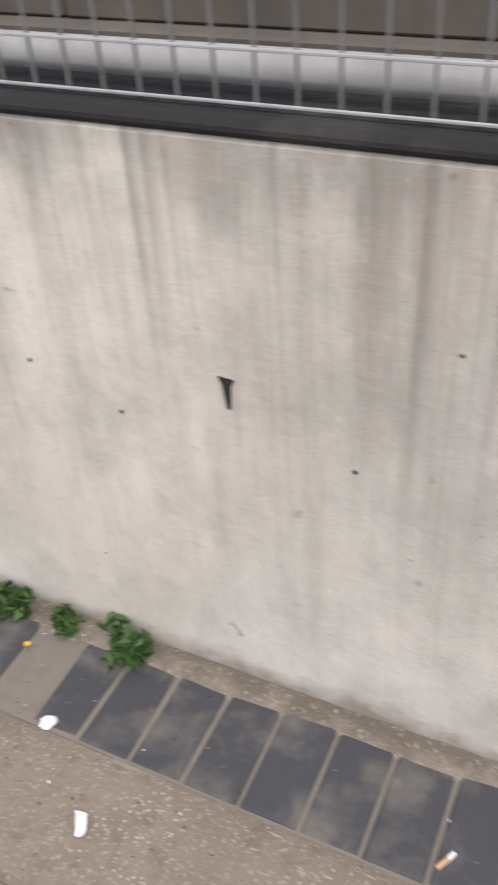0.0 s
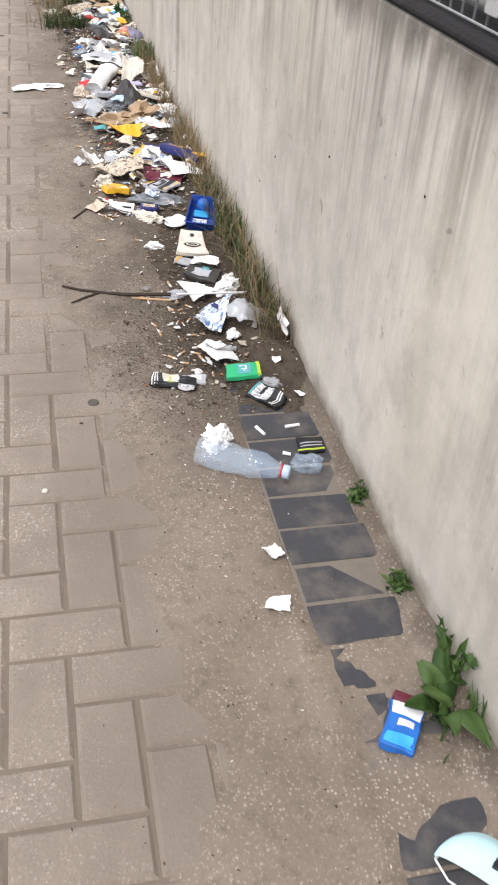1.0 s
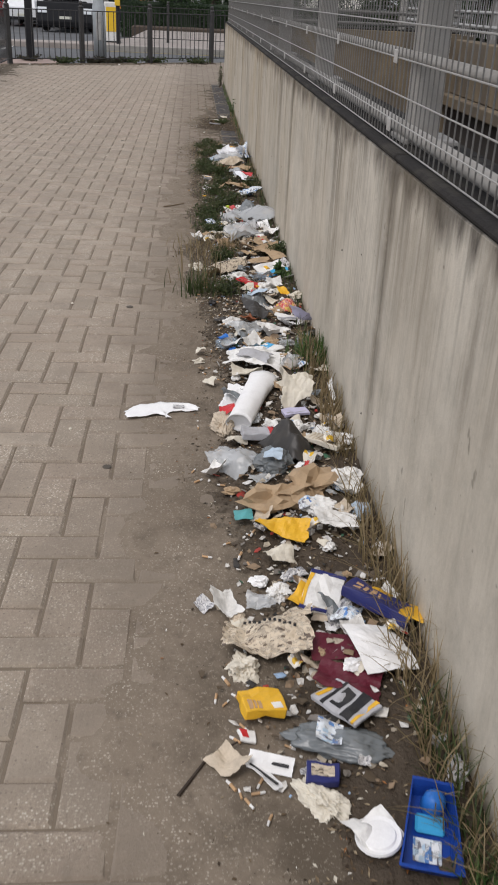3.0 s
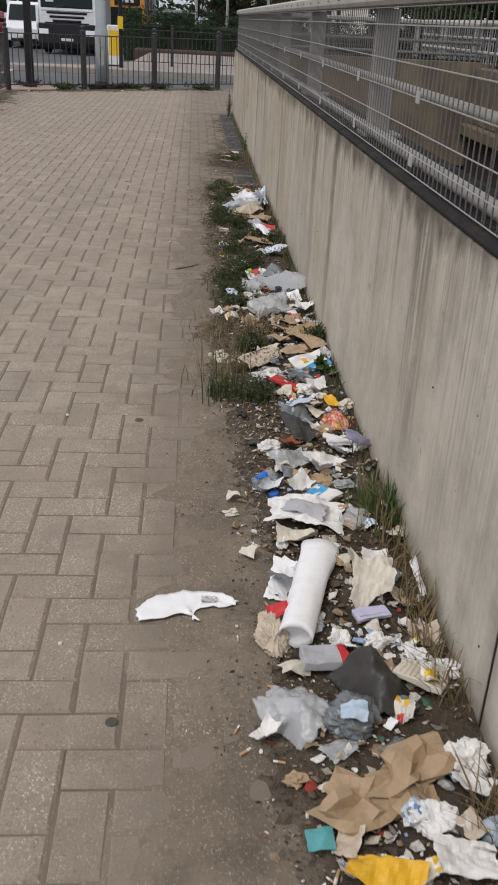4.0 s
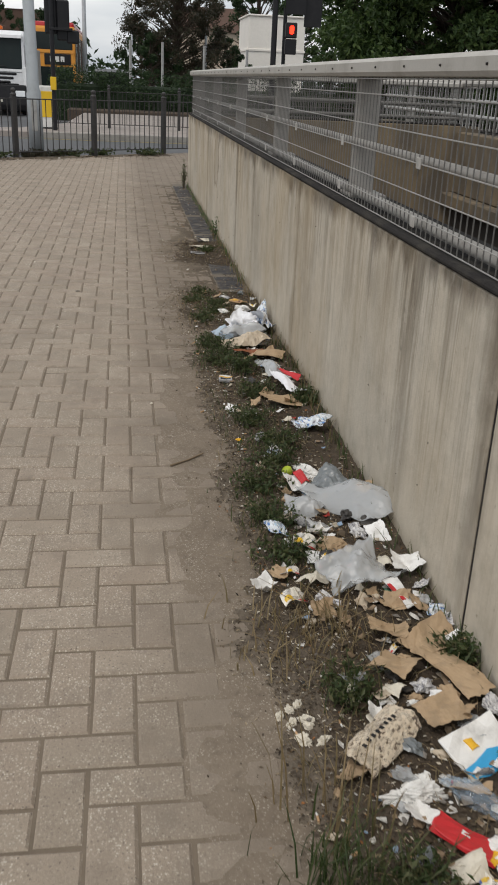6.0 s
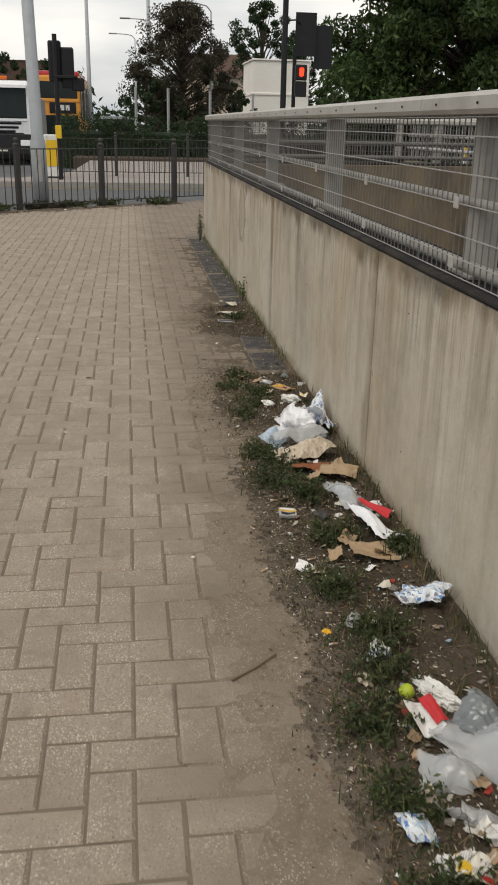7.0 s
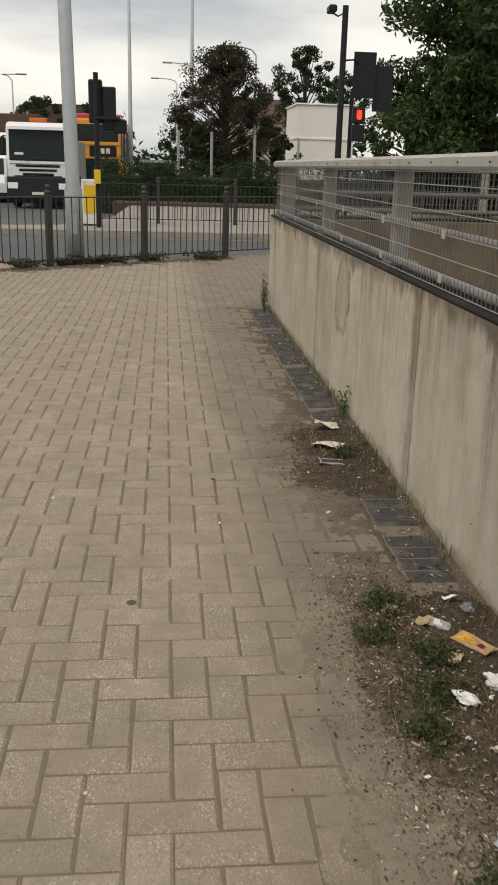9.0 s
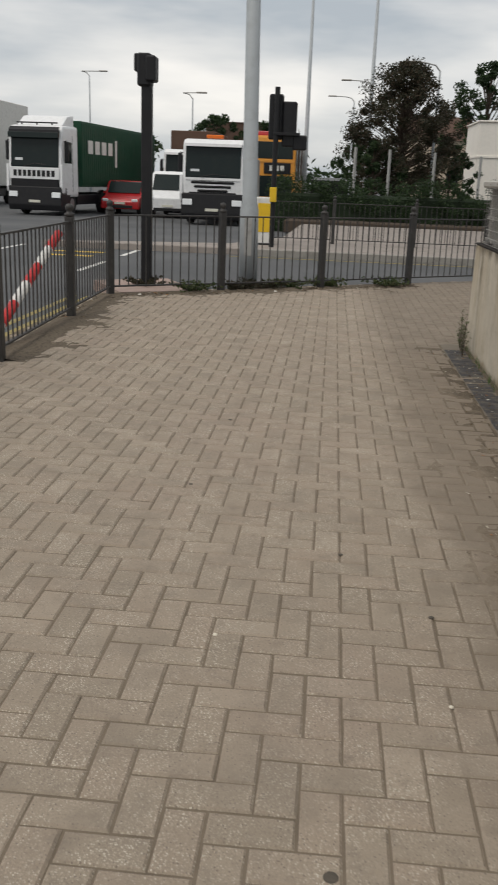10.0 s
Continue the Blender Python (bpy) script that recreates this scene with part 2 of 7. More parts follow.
        scuff = k.math("MULTIPLY", k.grey(k.noise(17.0, 3, 0.6, (1, 1, 0.6)), 0.665, 0.70, 0.0, 0.6), k.grey(k.noise(3.0, 3), 0.45, 0.6, 0.0, 1.0))
        c = k.mix(scuff, c, (0.15, 0.14, 0.12))
        drip = k.math("MULTIPLY", k.grey(k.noise(1.0, 2, 0.5, (34, 34, 0.7)), 0.56, 0.66, 0.0, 0.6), k.grey(sep.outputs["Z"], 0.55, 0.90, 0.0, 1.0))
        c = k.mix(drip, c, (0.16, 0.145, 0.125))
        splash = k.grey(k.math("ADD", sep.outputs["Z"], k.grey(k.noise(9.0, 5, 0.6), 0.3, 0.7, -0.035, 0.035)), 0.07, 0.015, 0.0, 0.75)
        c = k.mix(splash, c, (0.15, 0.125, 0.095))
    spots = k.noise(30, 3, 0.6)
    c = k.mix(k.grey(spots, 0.70, 0.76, 0.0, 0.5), c, (0.09, 0.085, 0.08))
    warm = k.noise(2.4, 4, 0.6, (1, 1, 0.5))
    aged = k.node("ShaderNodeSeparateXYZ")
    k.link(k.geo(), aged.inputs[0])
    c = k.mix(k.math("MULTIPLY", k.grey(warm, 0.40, 0.68, 0.15, 0.52), k.grey(aged.outputs["X"], -5.0, -9.5, 0.3, 1.0)), c, (0.37, 0.275, 0.155))
    fine = k.noise(60, 5, 0.7)
    return k.color(c).bump(fine, 0.3, 0.006).m


def make_asphalt():
    k = Mat("asphalt", 0.85, spec=0.3)
    a, g = k.noise(0.25, 4), k.noise(60, 3)
    c = k.ramp(a, [(0.3, (0.07, 0.073, 0.078)), (0.7, (0.115, 0.118, 0.122))])
    c = k.mix(k.grey(g, 0.5, 0.7, 0, 0.4), c, (0.16, 0.16, 0.16))
    return k.color(c).bump(g, 0.2, 0.004).m


def make_leaf(name, c1, c2, c3):
    k = Mat(name, 0.55, spec=0.35)
    r = k.rand()
    k.color(k.ramp(r, [(0.0, c1), (0.5, c2), (1.0, c3)]))
    k.b.inputs["Subsurface Weight"].default_value = 0.0
    tr = k.node("ShaderNodeBsdfTranslucent")
    tr.inputs["Color"].default_value = (*[min(1, v * 1.6) for v in c2], 1)
    mx = k.node("ShaderNodeMixShader", Fac=0.25)
    k.link(k.b.outputs[0], mx.inputs[1])
    k.link(tr.outputs[0], mx.inputs[2])
    k.link(mx.outputs[0], k.t.nodes["Material Output"].inputs["Surface"])
    return k.m


def make_glass(name, c=(0.9, 0.95, 1.0), rough=0.12, alpha=0.35):
    k = Mat(name, rough, spec=0.7)
    k.color(c)
    k.b.inputs["Alpha"].default_value = alpha
    fine = k.noise(45, 3)
    k.bump(fine, 0.35, 0.01)
    return k.m


def make_emit(name, c, power):
    k = Mat(name)
    k.b.inputs["Emission Color"].default_value = (*c, 1)
    k.b.inputs["Emission Strength"].default_value = power
    return k.color(c).m


M_PAVER = make_paver()
M_SOIL = make_soil()
M_DUST = make_dust()
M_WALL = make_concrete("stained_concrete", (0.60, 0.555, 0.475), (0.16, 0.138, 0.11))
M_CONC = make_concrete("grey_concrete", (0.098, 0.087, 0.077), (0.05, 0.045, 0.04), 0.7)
M_COPE = worn("blackened_coping", (0.028, 0.026, 0.025), 0.95, dirt=0.6, scale=9, grime=(0.08, 0.073, 0.06), bump=0.8, spec=0.15)
M_BRICK = worn("blue_black_brick", (0.054, 0.053, 0.056), 0.8, dirt=0.85, scale=9, grime=(0.17, 0.148, 0.12), bump=0.4)
M_MORTAR = worn("dusty_mortar", (0.18, 0.155, 0.125), 0.95, dirt=0.4, scale=20)
M_SAND = worn("joint_sand", (0.185, 0.150, 0.114), 0.97, dirt=0.55, scale=6, spec=0.1, bump=0.5, grime=(0.095, 0.076, 0.058))
M_ASPHALT = make_asphalt()
M_KERB = worn("kerb_stone", (0.30, 0.285, 0.26), 0.9, dirt=0.5, scale=5)
M_PINK = worn("pink_tactile_paving", (0.36, 0.27, 0.235), 0.9, dirt=0.3, scale=4)
M_VERGE = worn("pale_paving", (0.31, 0.275, 0.25), 0.9, dirt=0.4, scale=2)
M_GALV = worn("galvanised_steel", (0.40, 0.40, 0.39), 0.6, 0.2, dirt=0.35, scale=12)
M_ALU = worn("weathered_aluminium", (0.43, 0.41, 0.375), 0.6, 0.1, dirt=0.55, scale=7, grime=(0.22, 0.2, 0.17))
M_WIRE = worn("mesh_wire", (0.20, 0.195, 0.185), 0.5, 0.5, dirt=0.4, scale=30)
M_WIREL = worn("bright_mesh_wire", (0.42, 0.41, 0.39), 0.45, 0.4, dirt=0.25, scale=30)
M_CLIP = worn("clip_plate", (0.45, 0.435, 0.41), 0.6, 0.2, dirt=0.3, scale=40)
M_TUBE = worn("weathered_tube", (0.17, 0.165, 0.155), 0.7, 0.2, dirt=0.5, scale=10)
M_POSTG = worn("grey_post", (0.36, 0.345, 0.32), 0.7, 0.2, dirt=0.4, scale=8)
M_FENCE = worn("dark_grey_paint", (0.045, 0.043, 0.042), 0.5, 0.1, dirt=0.35, scale=10, grime=(0.11, 0.1, 0.09))
M_BLACK = worn("black_signal_plastic", (0.012, 0.012, 0.014), 0.45, dirt=0.2, scale=6, grime=(0.04, 0.04, 0.04))
M_RED = worn("red_car_paint", (0.48, 0.018, 0.022), 0.25, 0.0, 0.1, 5, 0.6, 0.02)
M_WHITE = worn("white_vehicle_paint", (0.82, 0.83, 0.84), 0.3, 0.0, 0.15, 4, 0.5, 0.02)
M_GREENC = worn("green_container", (0.012, 0.065, 0.035), 0.55, 0.1, 0.2, 2)
M_DKBUS = worn("black_bus_paint", (0.02, 0.02, 0.022), 0.3, 0, 0.1, 3, 0.5, 0.02)
M_ORANGE = worn("orange_bus_paint", (0.78, 0.33, 0.05), 0.35, 0, 0.1, 3, 0.5, 0.02)
M_AMBER = worn("amber_beacon", (0.75, 0.16, 0.02), 0.3, 0, 0.05, 3)
M_TYRE = worn("tyre_rubber", (0.02, 0.02, 0.02), 0.9, 0, 0.3, 6)
M_CHROME = worn("dull_rim", (0.35, 0.35, 0.35), 0.4, 0.6, 0.3, 8)
M_LAMPG = worn("headlight_glass", (0.75, 0.78, 0.8), 0.15, 0, 0.05, 8, 0.7)
M_SPOT = worn("trodden_spot", (0.085, 0.074, 0.062), 0.9, dirt=0.5, scale=40, grime=(0.16, 0.135, 0.105))
M_SCREEN = worn("dark_windscreen", (0.016, 0.024, 0.024), 0.15, 0, 0.05, 3, 0.18, 0.0)
M_PLATE = worn("plate_yellow_white", (0.7, 0.69, 0.6), 0.5, 0, 0.1, 8)
M_YELLOW = worn("yellow_plastic", (0.78, 0.50, 0.03), 0.5, 0, 0.12, 8)
M_KLINE = worn("worn_road_yellow", (0.34, 0.27, 0.10), 0.8, 0, 0.8, 5, grime=(0.12, 0.115, 0.10))
M_BOLLW = worn("white_plastic", (0.72, 0.71, 0.68), 0.5, 0, 0.25, 8)
M_HOUSEW = worn("white_render", (0.90, 0.86, 0.79), 0.9, 0, 0.06, 0.8)
M_COLUMN = worn("blue_grey_column", (0.40, 0.43, 0.45), 0.6, 0.1, dirt=0.2, scale=6)
M_HOUSEB = worn("beige_render", (0.55, 0.46, 0.36), 0.9, 0, 0.2, 0.8)
M_ROOF = worn("brown_roof", (0.10, 0.06, 0.045), 0.9, 0, 0.3, 1.5)
# near-black base: the shade down in the ramp is put into the colour
M_DEEP = worn("ramp_shade_concrete", (0.055, 0.048, 0.044), 0.95, 0, 0.5, 2.5)
M_BARK = worn("bark", (0.085, 0.065, 0.05), 0.95, 0, 0.4, 12, bump=0.6)
M_LEAFG = make_leaf("green_leaf", (0.020, 0.042, 0.012), (0.040, 0.074, 0.019), (0.082, 0.122, 0.033))
M_LOW = make_leaf("low_weed_leaf", (0.026, 0.044, 0.015), (0.052, 0.078, 0.025), (0.115, 0.108, 0.052))
M_LEAFR = make_leaf("purple_brown_leaf", (0.019, 0.028, 0.013), (0.040, 0.038, 0.021), (0.080, 0.052, 0.033))
M_LEAFD = make_leaf("dark_leaf", (0.012, 0.026, 0.010), (0.022, 0.045, 0.014), (0.04, 0.07, 0.022))
M_WEED = make_leaf("weed_leaf", (0.030, 0.066, 0.015), (0.050, 0.102, 0.023), (0.085, 0.140, 0.038))
M_DRY = make_leaf("dry_grass", (0.16, 0.115, 0.06), (0.26, 0.20, 0.11), (0.10, 0.085, 0.04))
M_REDMAN = make_emit("red_signal_light", (1.0, 0.03, 0.012), 2.6)
M_LENS = worn("dark_lens", (0.02, 0.03, 0.03), 0.2, 0, 0, 8, 0.6)


# ---- mesh helpers ----
def obj(name, bm, mat, parent=None, label="", category="", kind="", group="", smooth=False):
    me = bpy.data.meshes.new(name)
    bm.to_mesh(me)
    bm.free()
    for m in mat if isinstance(mat, (list, tuple)) else [mat]:
        me.materials.append(m)
    if smooth:
        for p in me.polygons:
            p.use_smooth = True
    ob = new(name, me)
    if parent is not None:
        ob.parent = parent
    return tagged(ob, label, category, group, kind)


def part(name, bm, mat, parent, label="", smooth=False):
    return obj(name, bm, mat, parent, label, smooth=smooth)


def thing(name, m, label, category, group="", kind=""):
    ob = new(name)
    ob.empty_display_size = 0.05
    ob.matrix_world = m
    return tagged(ob, label, category, group, kind)


def box(x0, x1, y0, y1, z0, z1, bevel=0.0, bm=None, seg=1):
    bm = bm or bmesh.new()
    r = bmesh.ops.create_cube(bm, size=1)
    vs = r["verts"]
    for v in vs:
        v.co = Vector(((x0 + x1) / 2 + v.co.x * (x1 - x0), (y0 + y1) / 2 + v.co.y * (y1 - y0), (z0 + z1) / 2 + v.co.z * (z1 - z0)))
    if bevel:
        es = list({e for v in vs for e in v.link_edges})
        bmesh.ops.bevel(bm, geom=es, offset=bevel, segments=seg, affect="EDGES", profile=0.6)
    return bm


def rod(a, b, r0, r1=None, n=8, bm=None):
    """A tapered round bar from a to b."""
    bm = bm or bmesh.new()
    a, b = Vector(a), Vector(b)
    r1 = r0 if r1 is None else r1
    m = Matrix.Translation((a + b) / 2) @ (b - a).to_track_quat("Z", "Y").to_matrix().to_4x4()
    bmesh.ops.create_cone(bm, cap_ends=True, segments=n, radius1=r0, radius2=max(r1, 1e-4), depth=(b - a).length, matrix=m)
    return bm


def tube(points, r0, r1=None, n=6, bm=None):
    """A bent tapered bar along points."""
    bm = bm or bmesh.new()
    r1 = r0 if r1 is None else r1
    pts = [Vector(p) for p in points]
    rings = []
    for i, p in enumerate(pts):
        d = (pts[min(i + 1, len(pts) - 1)] - pts[max(i - 1, 0)]).normalized()
        q = d.to_track_quat("Z", "Y")
        r = r0 + (r1 - r0) * i / (len(pts) - 1)
        rings.append([bm.verts.new(p + q @ Vector((r * math.cos(2 * math.pi * k / n), r * math.sin(2 * math.pi * k / n), 0))) for k in range(n)])
    for a, b in zip(rings, rings[1:]):
        for k in range(n):
            bm.faces.new((a[k], a[(k + 1) % n], b[(k + 1) % n], b[k]))
    bm.faces.new(rings[0][::-1])
    bm.faces.new(rings[-1])
    return bm


def lathe(profile, n=16, bm=None, m=None):
    """A turned shape from (radius, height) pairs."""
    bm = bm or bmesh.new()
    rings = [[bm.verts.new((m or Matrix()) @ Vector((r * math.cos(2 * math.pi * k / n), r * math.sin(2 * math.pi * k / n), z))) for k in range(n)] for r, z in profile]
    for a, b in zip(rings, rings[1:]):
        for k in range(n):
            bm.faces.new((a[k], a[(k + 1) % n], b[(k + 1) % n], b[k]))
    bm.faces.new(rings[0][::-1])
    bm.faces.new(rings[-1])
    return bm


def prism(outline, y0, y1, bm=None, bevel=0.0):
    """An x-z outline drawn out along y."""
    bm = bm or bmesh.new()
    a = [bm.verts.new((x, y0, z)) for x, z in outline]
    b = [bm.verts.new((x, y1, z)) for x, z in outline]
    n = len(a)
    fs = [bm.faces.new(a), bm.faces.new(b[::-1])]
    for k in range(n):
        fs.append(bm.faces.new((a[k], b[k], b[(k + 1) % n], a[(k + 1) % n])))
    bmesh.ops.recalc_face_normals(bm, faces=fs)
    if bevel:
        bmesh.ops.bevel(bm, geom=list({e for f in fs for e in f.edges}), offset=bevel, segments=2, affect="EDGES", profile=0.6)
    return bm


def raw(name, verts, faces, mat, parent=None, label="", category="", kind=""):
    me = bpy.data.meshes.new(name)
    me.from_pydata(verts, [], faces)
    me.materials.append(mat)
    me.update()
    ob = new(name, me)
    if parent is not None:
        ob.parent = parent
    return tagged(ob, label, category, kind=kind)


# ---- ground, road, islands ----
WALL_Y, WALL_TOP, WALL_END = 0.945, 0.915, -17.75


def strip(outline, z0, z1, bm=None, bevel=0.01):
    """A slab over an x-y outline."""
    bm = bm or bmesh.new()
    lo = [bm.verts.new((x, y, z0)) for x, y in outline]
    hi = [bm.verts.new((x, y, z1)) for x, y in outline]
    n = len(lo)
    fs = [bm.faces.new(lo[::-1]), bm.faces.new(hi)]
    for k in range(n):
        fs.append(bm.faces.new((lo[k], lo[(k + 1) % n], hi[(k + 1) % n], hi[k])))
    bmesh.ops.recalc_face_normals(bm, faces=fs)
    if bevel:
        hs = set(hi)
        es = [e for e in {e for v in hi for e in v.link_edges} if e.verts[0] in hs and e.verts[1] in hs]
        bmesh.ops.bevel(bm, geom=es, offset=bevel, segments=1, affect="EDGES")
    return bm


def sheet_ground():
    # one sheet to the horizon, falling gently along the road and cut round the sunken ramp
    xs = [-900, -48, -30, WALL_END + 0.2, 6.0, 900]
    zs = [-0.47, -0.47, -0.14, -0.14, -0.14, -0.14]
    ys = [-900, WALL_Y + 0.24, 4.6, 900]
    v = [(x, y, z) for x, z in zip(xs, zs) for y in ys]
    f = [(4 * i + j, 4 * i + 4 + j, 4 * i + 5 + j, 4 * i + 1 + j) for i in range(5) for j in range(3) if (i, j) != (3, 1)]
    return raw("ground", v, f, M_ASPHALT, None, "grey worn asphalt road surface with traffic lanes", "road", "structure")


sheet_ground()
FENCE = [(-9.2, -2.62), (-11.5, -2.66), (-13.8, -2.70), (-16.1, -2.76), (-18.35, -2.86), (-20.2, -2.92), (-21.05, -1.69), (-21.95, -0.43), (-22.95, 0.83), (-23.85, 2.05), (-24.75, 3.28)]
bed = [(6, -3.05), (-20.35, -3.1), (-22.3, -0.4), (-24.9, 3.3), (-26.0, 5.2), (WALL_END + 0.1, 5.2), (WALL_END + 0.1, WALL_Y + 0.2), (6, WALL_Y + 0.2)]
obj("pavement", strip(bed, -0.30, -0.0047, bevel=0), M_SAND, None, "sandy bedding under the block paving", "pavement", "structure")
pavement = thing("block_paving", Matrix(), "buff concrete block paving in herringbone bond", "paving", kind="structure")
# kerb along the outside of the railings
kerb_line = [(6, -3.05), (-20.35, -3.1), (-22.3, -0.4), (-24.9, 3.3)]
for (ax, ay), (bx, by) in zip(kerb_line, kerb_line[1:]):
    d = Vector((bx - ax, by - ay))
    n = Vector((d.y, -d.x)).normalized() * -0.15
    nk = max(1, round(d.length / 0.93))
    kerb = thing("kerb", Matrix(), "grey concrete kerb stones beside the road" if ax > 0 else "red-brown kerb stones along the crossing", "kerb", kind="structure")
    for i in range(nk):
        p, q = Vector((ax, ay)) + d * (i / nk), Vector((ax, ay)) + d * ((i + 1) / nk - 0.006 / d.length)
        part("kerb_stone", strip([tuple(p), tuple(q), tuple(q - n), tuple(p - n)], -0.3, -0.015, bevel=0.012), M_KERB if ax > 0 else M_PINK, kerb)
# far island with pale paving, and the edge of the next lane
isle = [(-28.6, -6.5), (-28.6, 30), (-41, 30), (-41, -1.4), (-33, -1.6), (-30.0, -2.6)]
obj("far_pavement", strip(isle, -0.3, 0.0, bevel=0.02), M_VERGE, None, "pale pinkish paved island with a kerb", "pavement", "structure")
obj("kerb_edge", strip([(-28.45, -2.2), (-28.45, 30), (-28.6, 30), (-28.6, -2.2)], -0.3, 0.004, bevel=0.012), M_KERB, None, "kerb of the far island", "kerb", "structure")
obj("tactile_paving", strip([(-20.45, -2.86), (-21.02, -1.95), (-22.2, -2.6), (-21.6, -3.5)], -0.2, 0.004, bevel=0), M_PINK, None, "red-brown tactile paving at the crossing", "paving", "structure")
for y in (-4.4, -7.0, -9.6):
    for i in range(2):
        x = -24 - i * 3.1
        obj("lane_marking", strip([(x, y - 0.05), (x, y + 0.05), (x - 1.8, y + 0.05), (x - 1.8, y - 0.05)], -0.139, -0.135, bevel=0), M_BOLLW, None, "white painted lane dash on the road", "marking", "structure")
for y in (-3.35, -3.55):
    obj("kerb_line", strip([(5, y - 0.04), (5, y + 0.04), (-21.0, y - 0.01), (-21.0, y - 0.09)], -0.139, -0.135, bevel=0), M_KLINE, None, "worn yellow painted line along the kerb", "marking", "structure")
for i in range(2):
    obj("yellow_marking", strip([(-26.6 - i * 0.9, -5.9), (-26.6 - i * 0.9, -4.9), (-26.85 - i * 0.9, -4.9), (-26.85 - i * 0.9, -5.9)], -0.139, -0.135, bevel=0), M_YELLOW, None, "worn yellow bar painted on the road", "marking", "structure")


obj("island_line", strip([(-28.10, -2.4), (-28.10, 29), (-28.18, 29), (-28.18, -2.4)], -0.139, -0.134, bevel=0), M_KLINE, None, "worn yellow line along the far island", "marking", "structure")
obj("planting_bed", strip([(-41.1, -2.0), (-41.1, 29), (-44.2, 29), (-44.2, -2.0)], -0.3, 0.12, bevel=0.04), M_BARK, None, "dark brown earth bed under the hedge", "soil", "structure")

# ---- concrete wall with panels ----
wall = thing("wall_north", Matrix(), "low stained concrete retaining wall with dark run marks and joints", "wall", kind="structure")
JOINTS = [6.0, 3.4, 1.3, -4.6, -7.1, -9.66, -12.2, -14.76, WALL_END]
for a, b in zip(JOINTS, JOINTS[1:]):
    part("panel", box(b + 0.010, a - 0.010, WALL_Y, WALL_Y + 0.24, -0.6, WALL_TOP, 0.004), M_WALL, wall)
part("joint_filler", box(WALL_END + 0.05, 5.95, WALL_Y + 0.006, WALL_Y + 0.22, -0.6, WALL_TOP - 0.012), M_COPE, wall, "dark joint filler")
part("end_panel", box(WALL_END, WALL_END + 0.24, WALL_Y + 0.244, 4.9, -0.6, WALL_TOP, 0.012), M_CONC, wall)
# tie holes and small knocks in the face
bm = bmesh.new()
rs = random.Random(4)
for i in range(46):
    x, z = rs.uniform(-16.5, 1.2), rs.uniform(0.15, 0.8)
    r = rs.uniform(0.0018, 0.0045)
    rod((x, WALL_Y + 0.004, z), (x + rs.uniform(-0.004, 0.004), WALL_Y - 0.0015, z), r, r * 0.7, 7, bm)
for x, z in ((-0.243, 0.606),):
    prism([(x - 0.011, z + 0.012), (x + 0.011, z + 0.010), (x + 0.006, z), (x + 0.0035, z - 0.035), (x - 0.002, z - 0.035), (x - 0.006, z)], WALL_Y - 0.002, WALL_Y + 0.004, bm)
part("knock_mark", bm, M_COPE, wall, "small dark holes and knocks")
# black coping along the top
cope = thing("coping", Matrix(), "blackened mossy coping on top of the wall", "coping", kind="structure")
for a, b in zip(JOINTS, JOINTS[1:]):
    part("coping_length", box(b + 0.002, a - 0.002, WALL_Y - 0.003, WALL_Y + 0.236, WALL_TOP + 0.001, WALL_TOP + 0.02, 0.007), M_COPE, cope)
part("coping_length", box(WALL_END + 0.006, WALL_END + 0.234, WALL_Y + 0.244, 4.9, WALL_TOP + 0.001, WALL_TOP + 0.022, 0.008), M_COPE, cope)


# ---- parapet: posts, rails, mesh panels, clips ----
PY = 0.977        # plane of the mesh
POSTS = [-6.9 - 2.055 * k for k in range(-5, 6)]
parapet = thing("parapet", Matrix(), "grey metal parapet with wire mesh panels and an aluminium top rail", "parapet", kind="structure")
for x in POSTS + [WALL_END + 0.12]:
    bm = box(x - 0.045, x + 0.045, PY + 0.045, PY + 0.125, WALL_TOP + 0.02, 1.39, 0.006)
    box(x - 0.09, x + 0.09, PY + 0.02, PY + 0.17, WALL_TOP + 0.021, WALL_TOP + 0.035, 0.003, bm)
    part("post", bm, M_POSTG, parapet, "flat grey upright")
rail_ends = [5.4] + [x - 0.35 for x in POSTS[1::1]] + [WALL_END + 0.02]
for a, b in zip(rail_ends, rail_ends[1:]):
    bm = bmesh.new()
    prof = [(-0.045, 1.392), (0.075, 1.392), (0.085, 1.405), (0.085, 1.438), (0.06, 1.452), (-0.03, 1.452), (-0.055, 1.438), (-0.055, 1.405)]
    ra = [bm.verts.new((a - 0.003, PY + 0.03 + p, z)) for p, z in prof]
    rb = [bm.verts.new((b + 0.003, PY + 0.03 + p, z)) for p, z in prof]
    bm.faces.new(ra)
    bm.faces.new(rb[::-1])
    for k in range(len(prof)):
        bm.faces.new((ra[k], rb[k], rb[(k + 1) % 8], ra[(k + 1) % 8]))
    bmesh.ops.recalc_face_normals(bm, faces=bm.faces)
    rl = part("top_rail", bm, M_ALU, parapet, "pale aluminium top rail")
    bm = bmesh.new()
    for i in range(int((a - b) / 0.34)):
        rod((a - 0.2 - i * 0.34, PY - 0.026, 1.42), (a - 0.2 - i * 0.34, PY - 0.030, 1.42), 0.004, 0.003, 6, bm)
    part("rivet", bm, M_COPE, rl)
for z, r in ((0.964, 0.020), (1.150, 0.015)):
    part("tube_rail", rod((5.4, PY + 0.045, z), (WALL_END + 0.05, PY + 0.045, z), r, n=10), M_POSTG, parapet, "round grey tube behind the mesh", True)
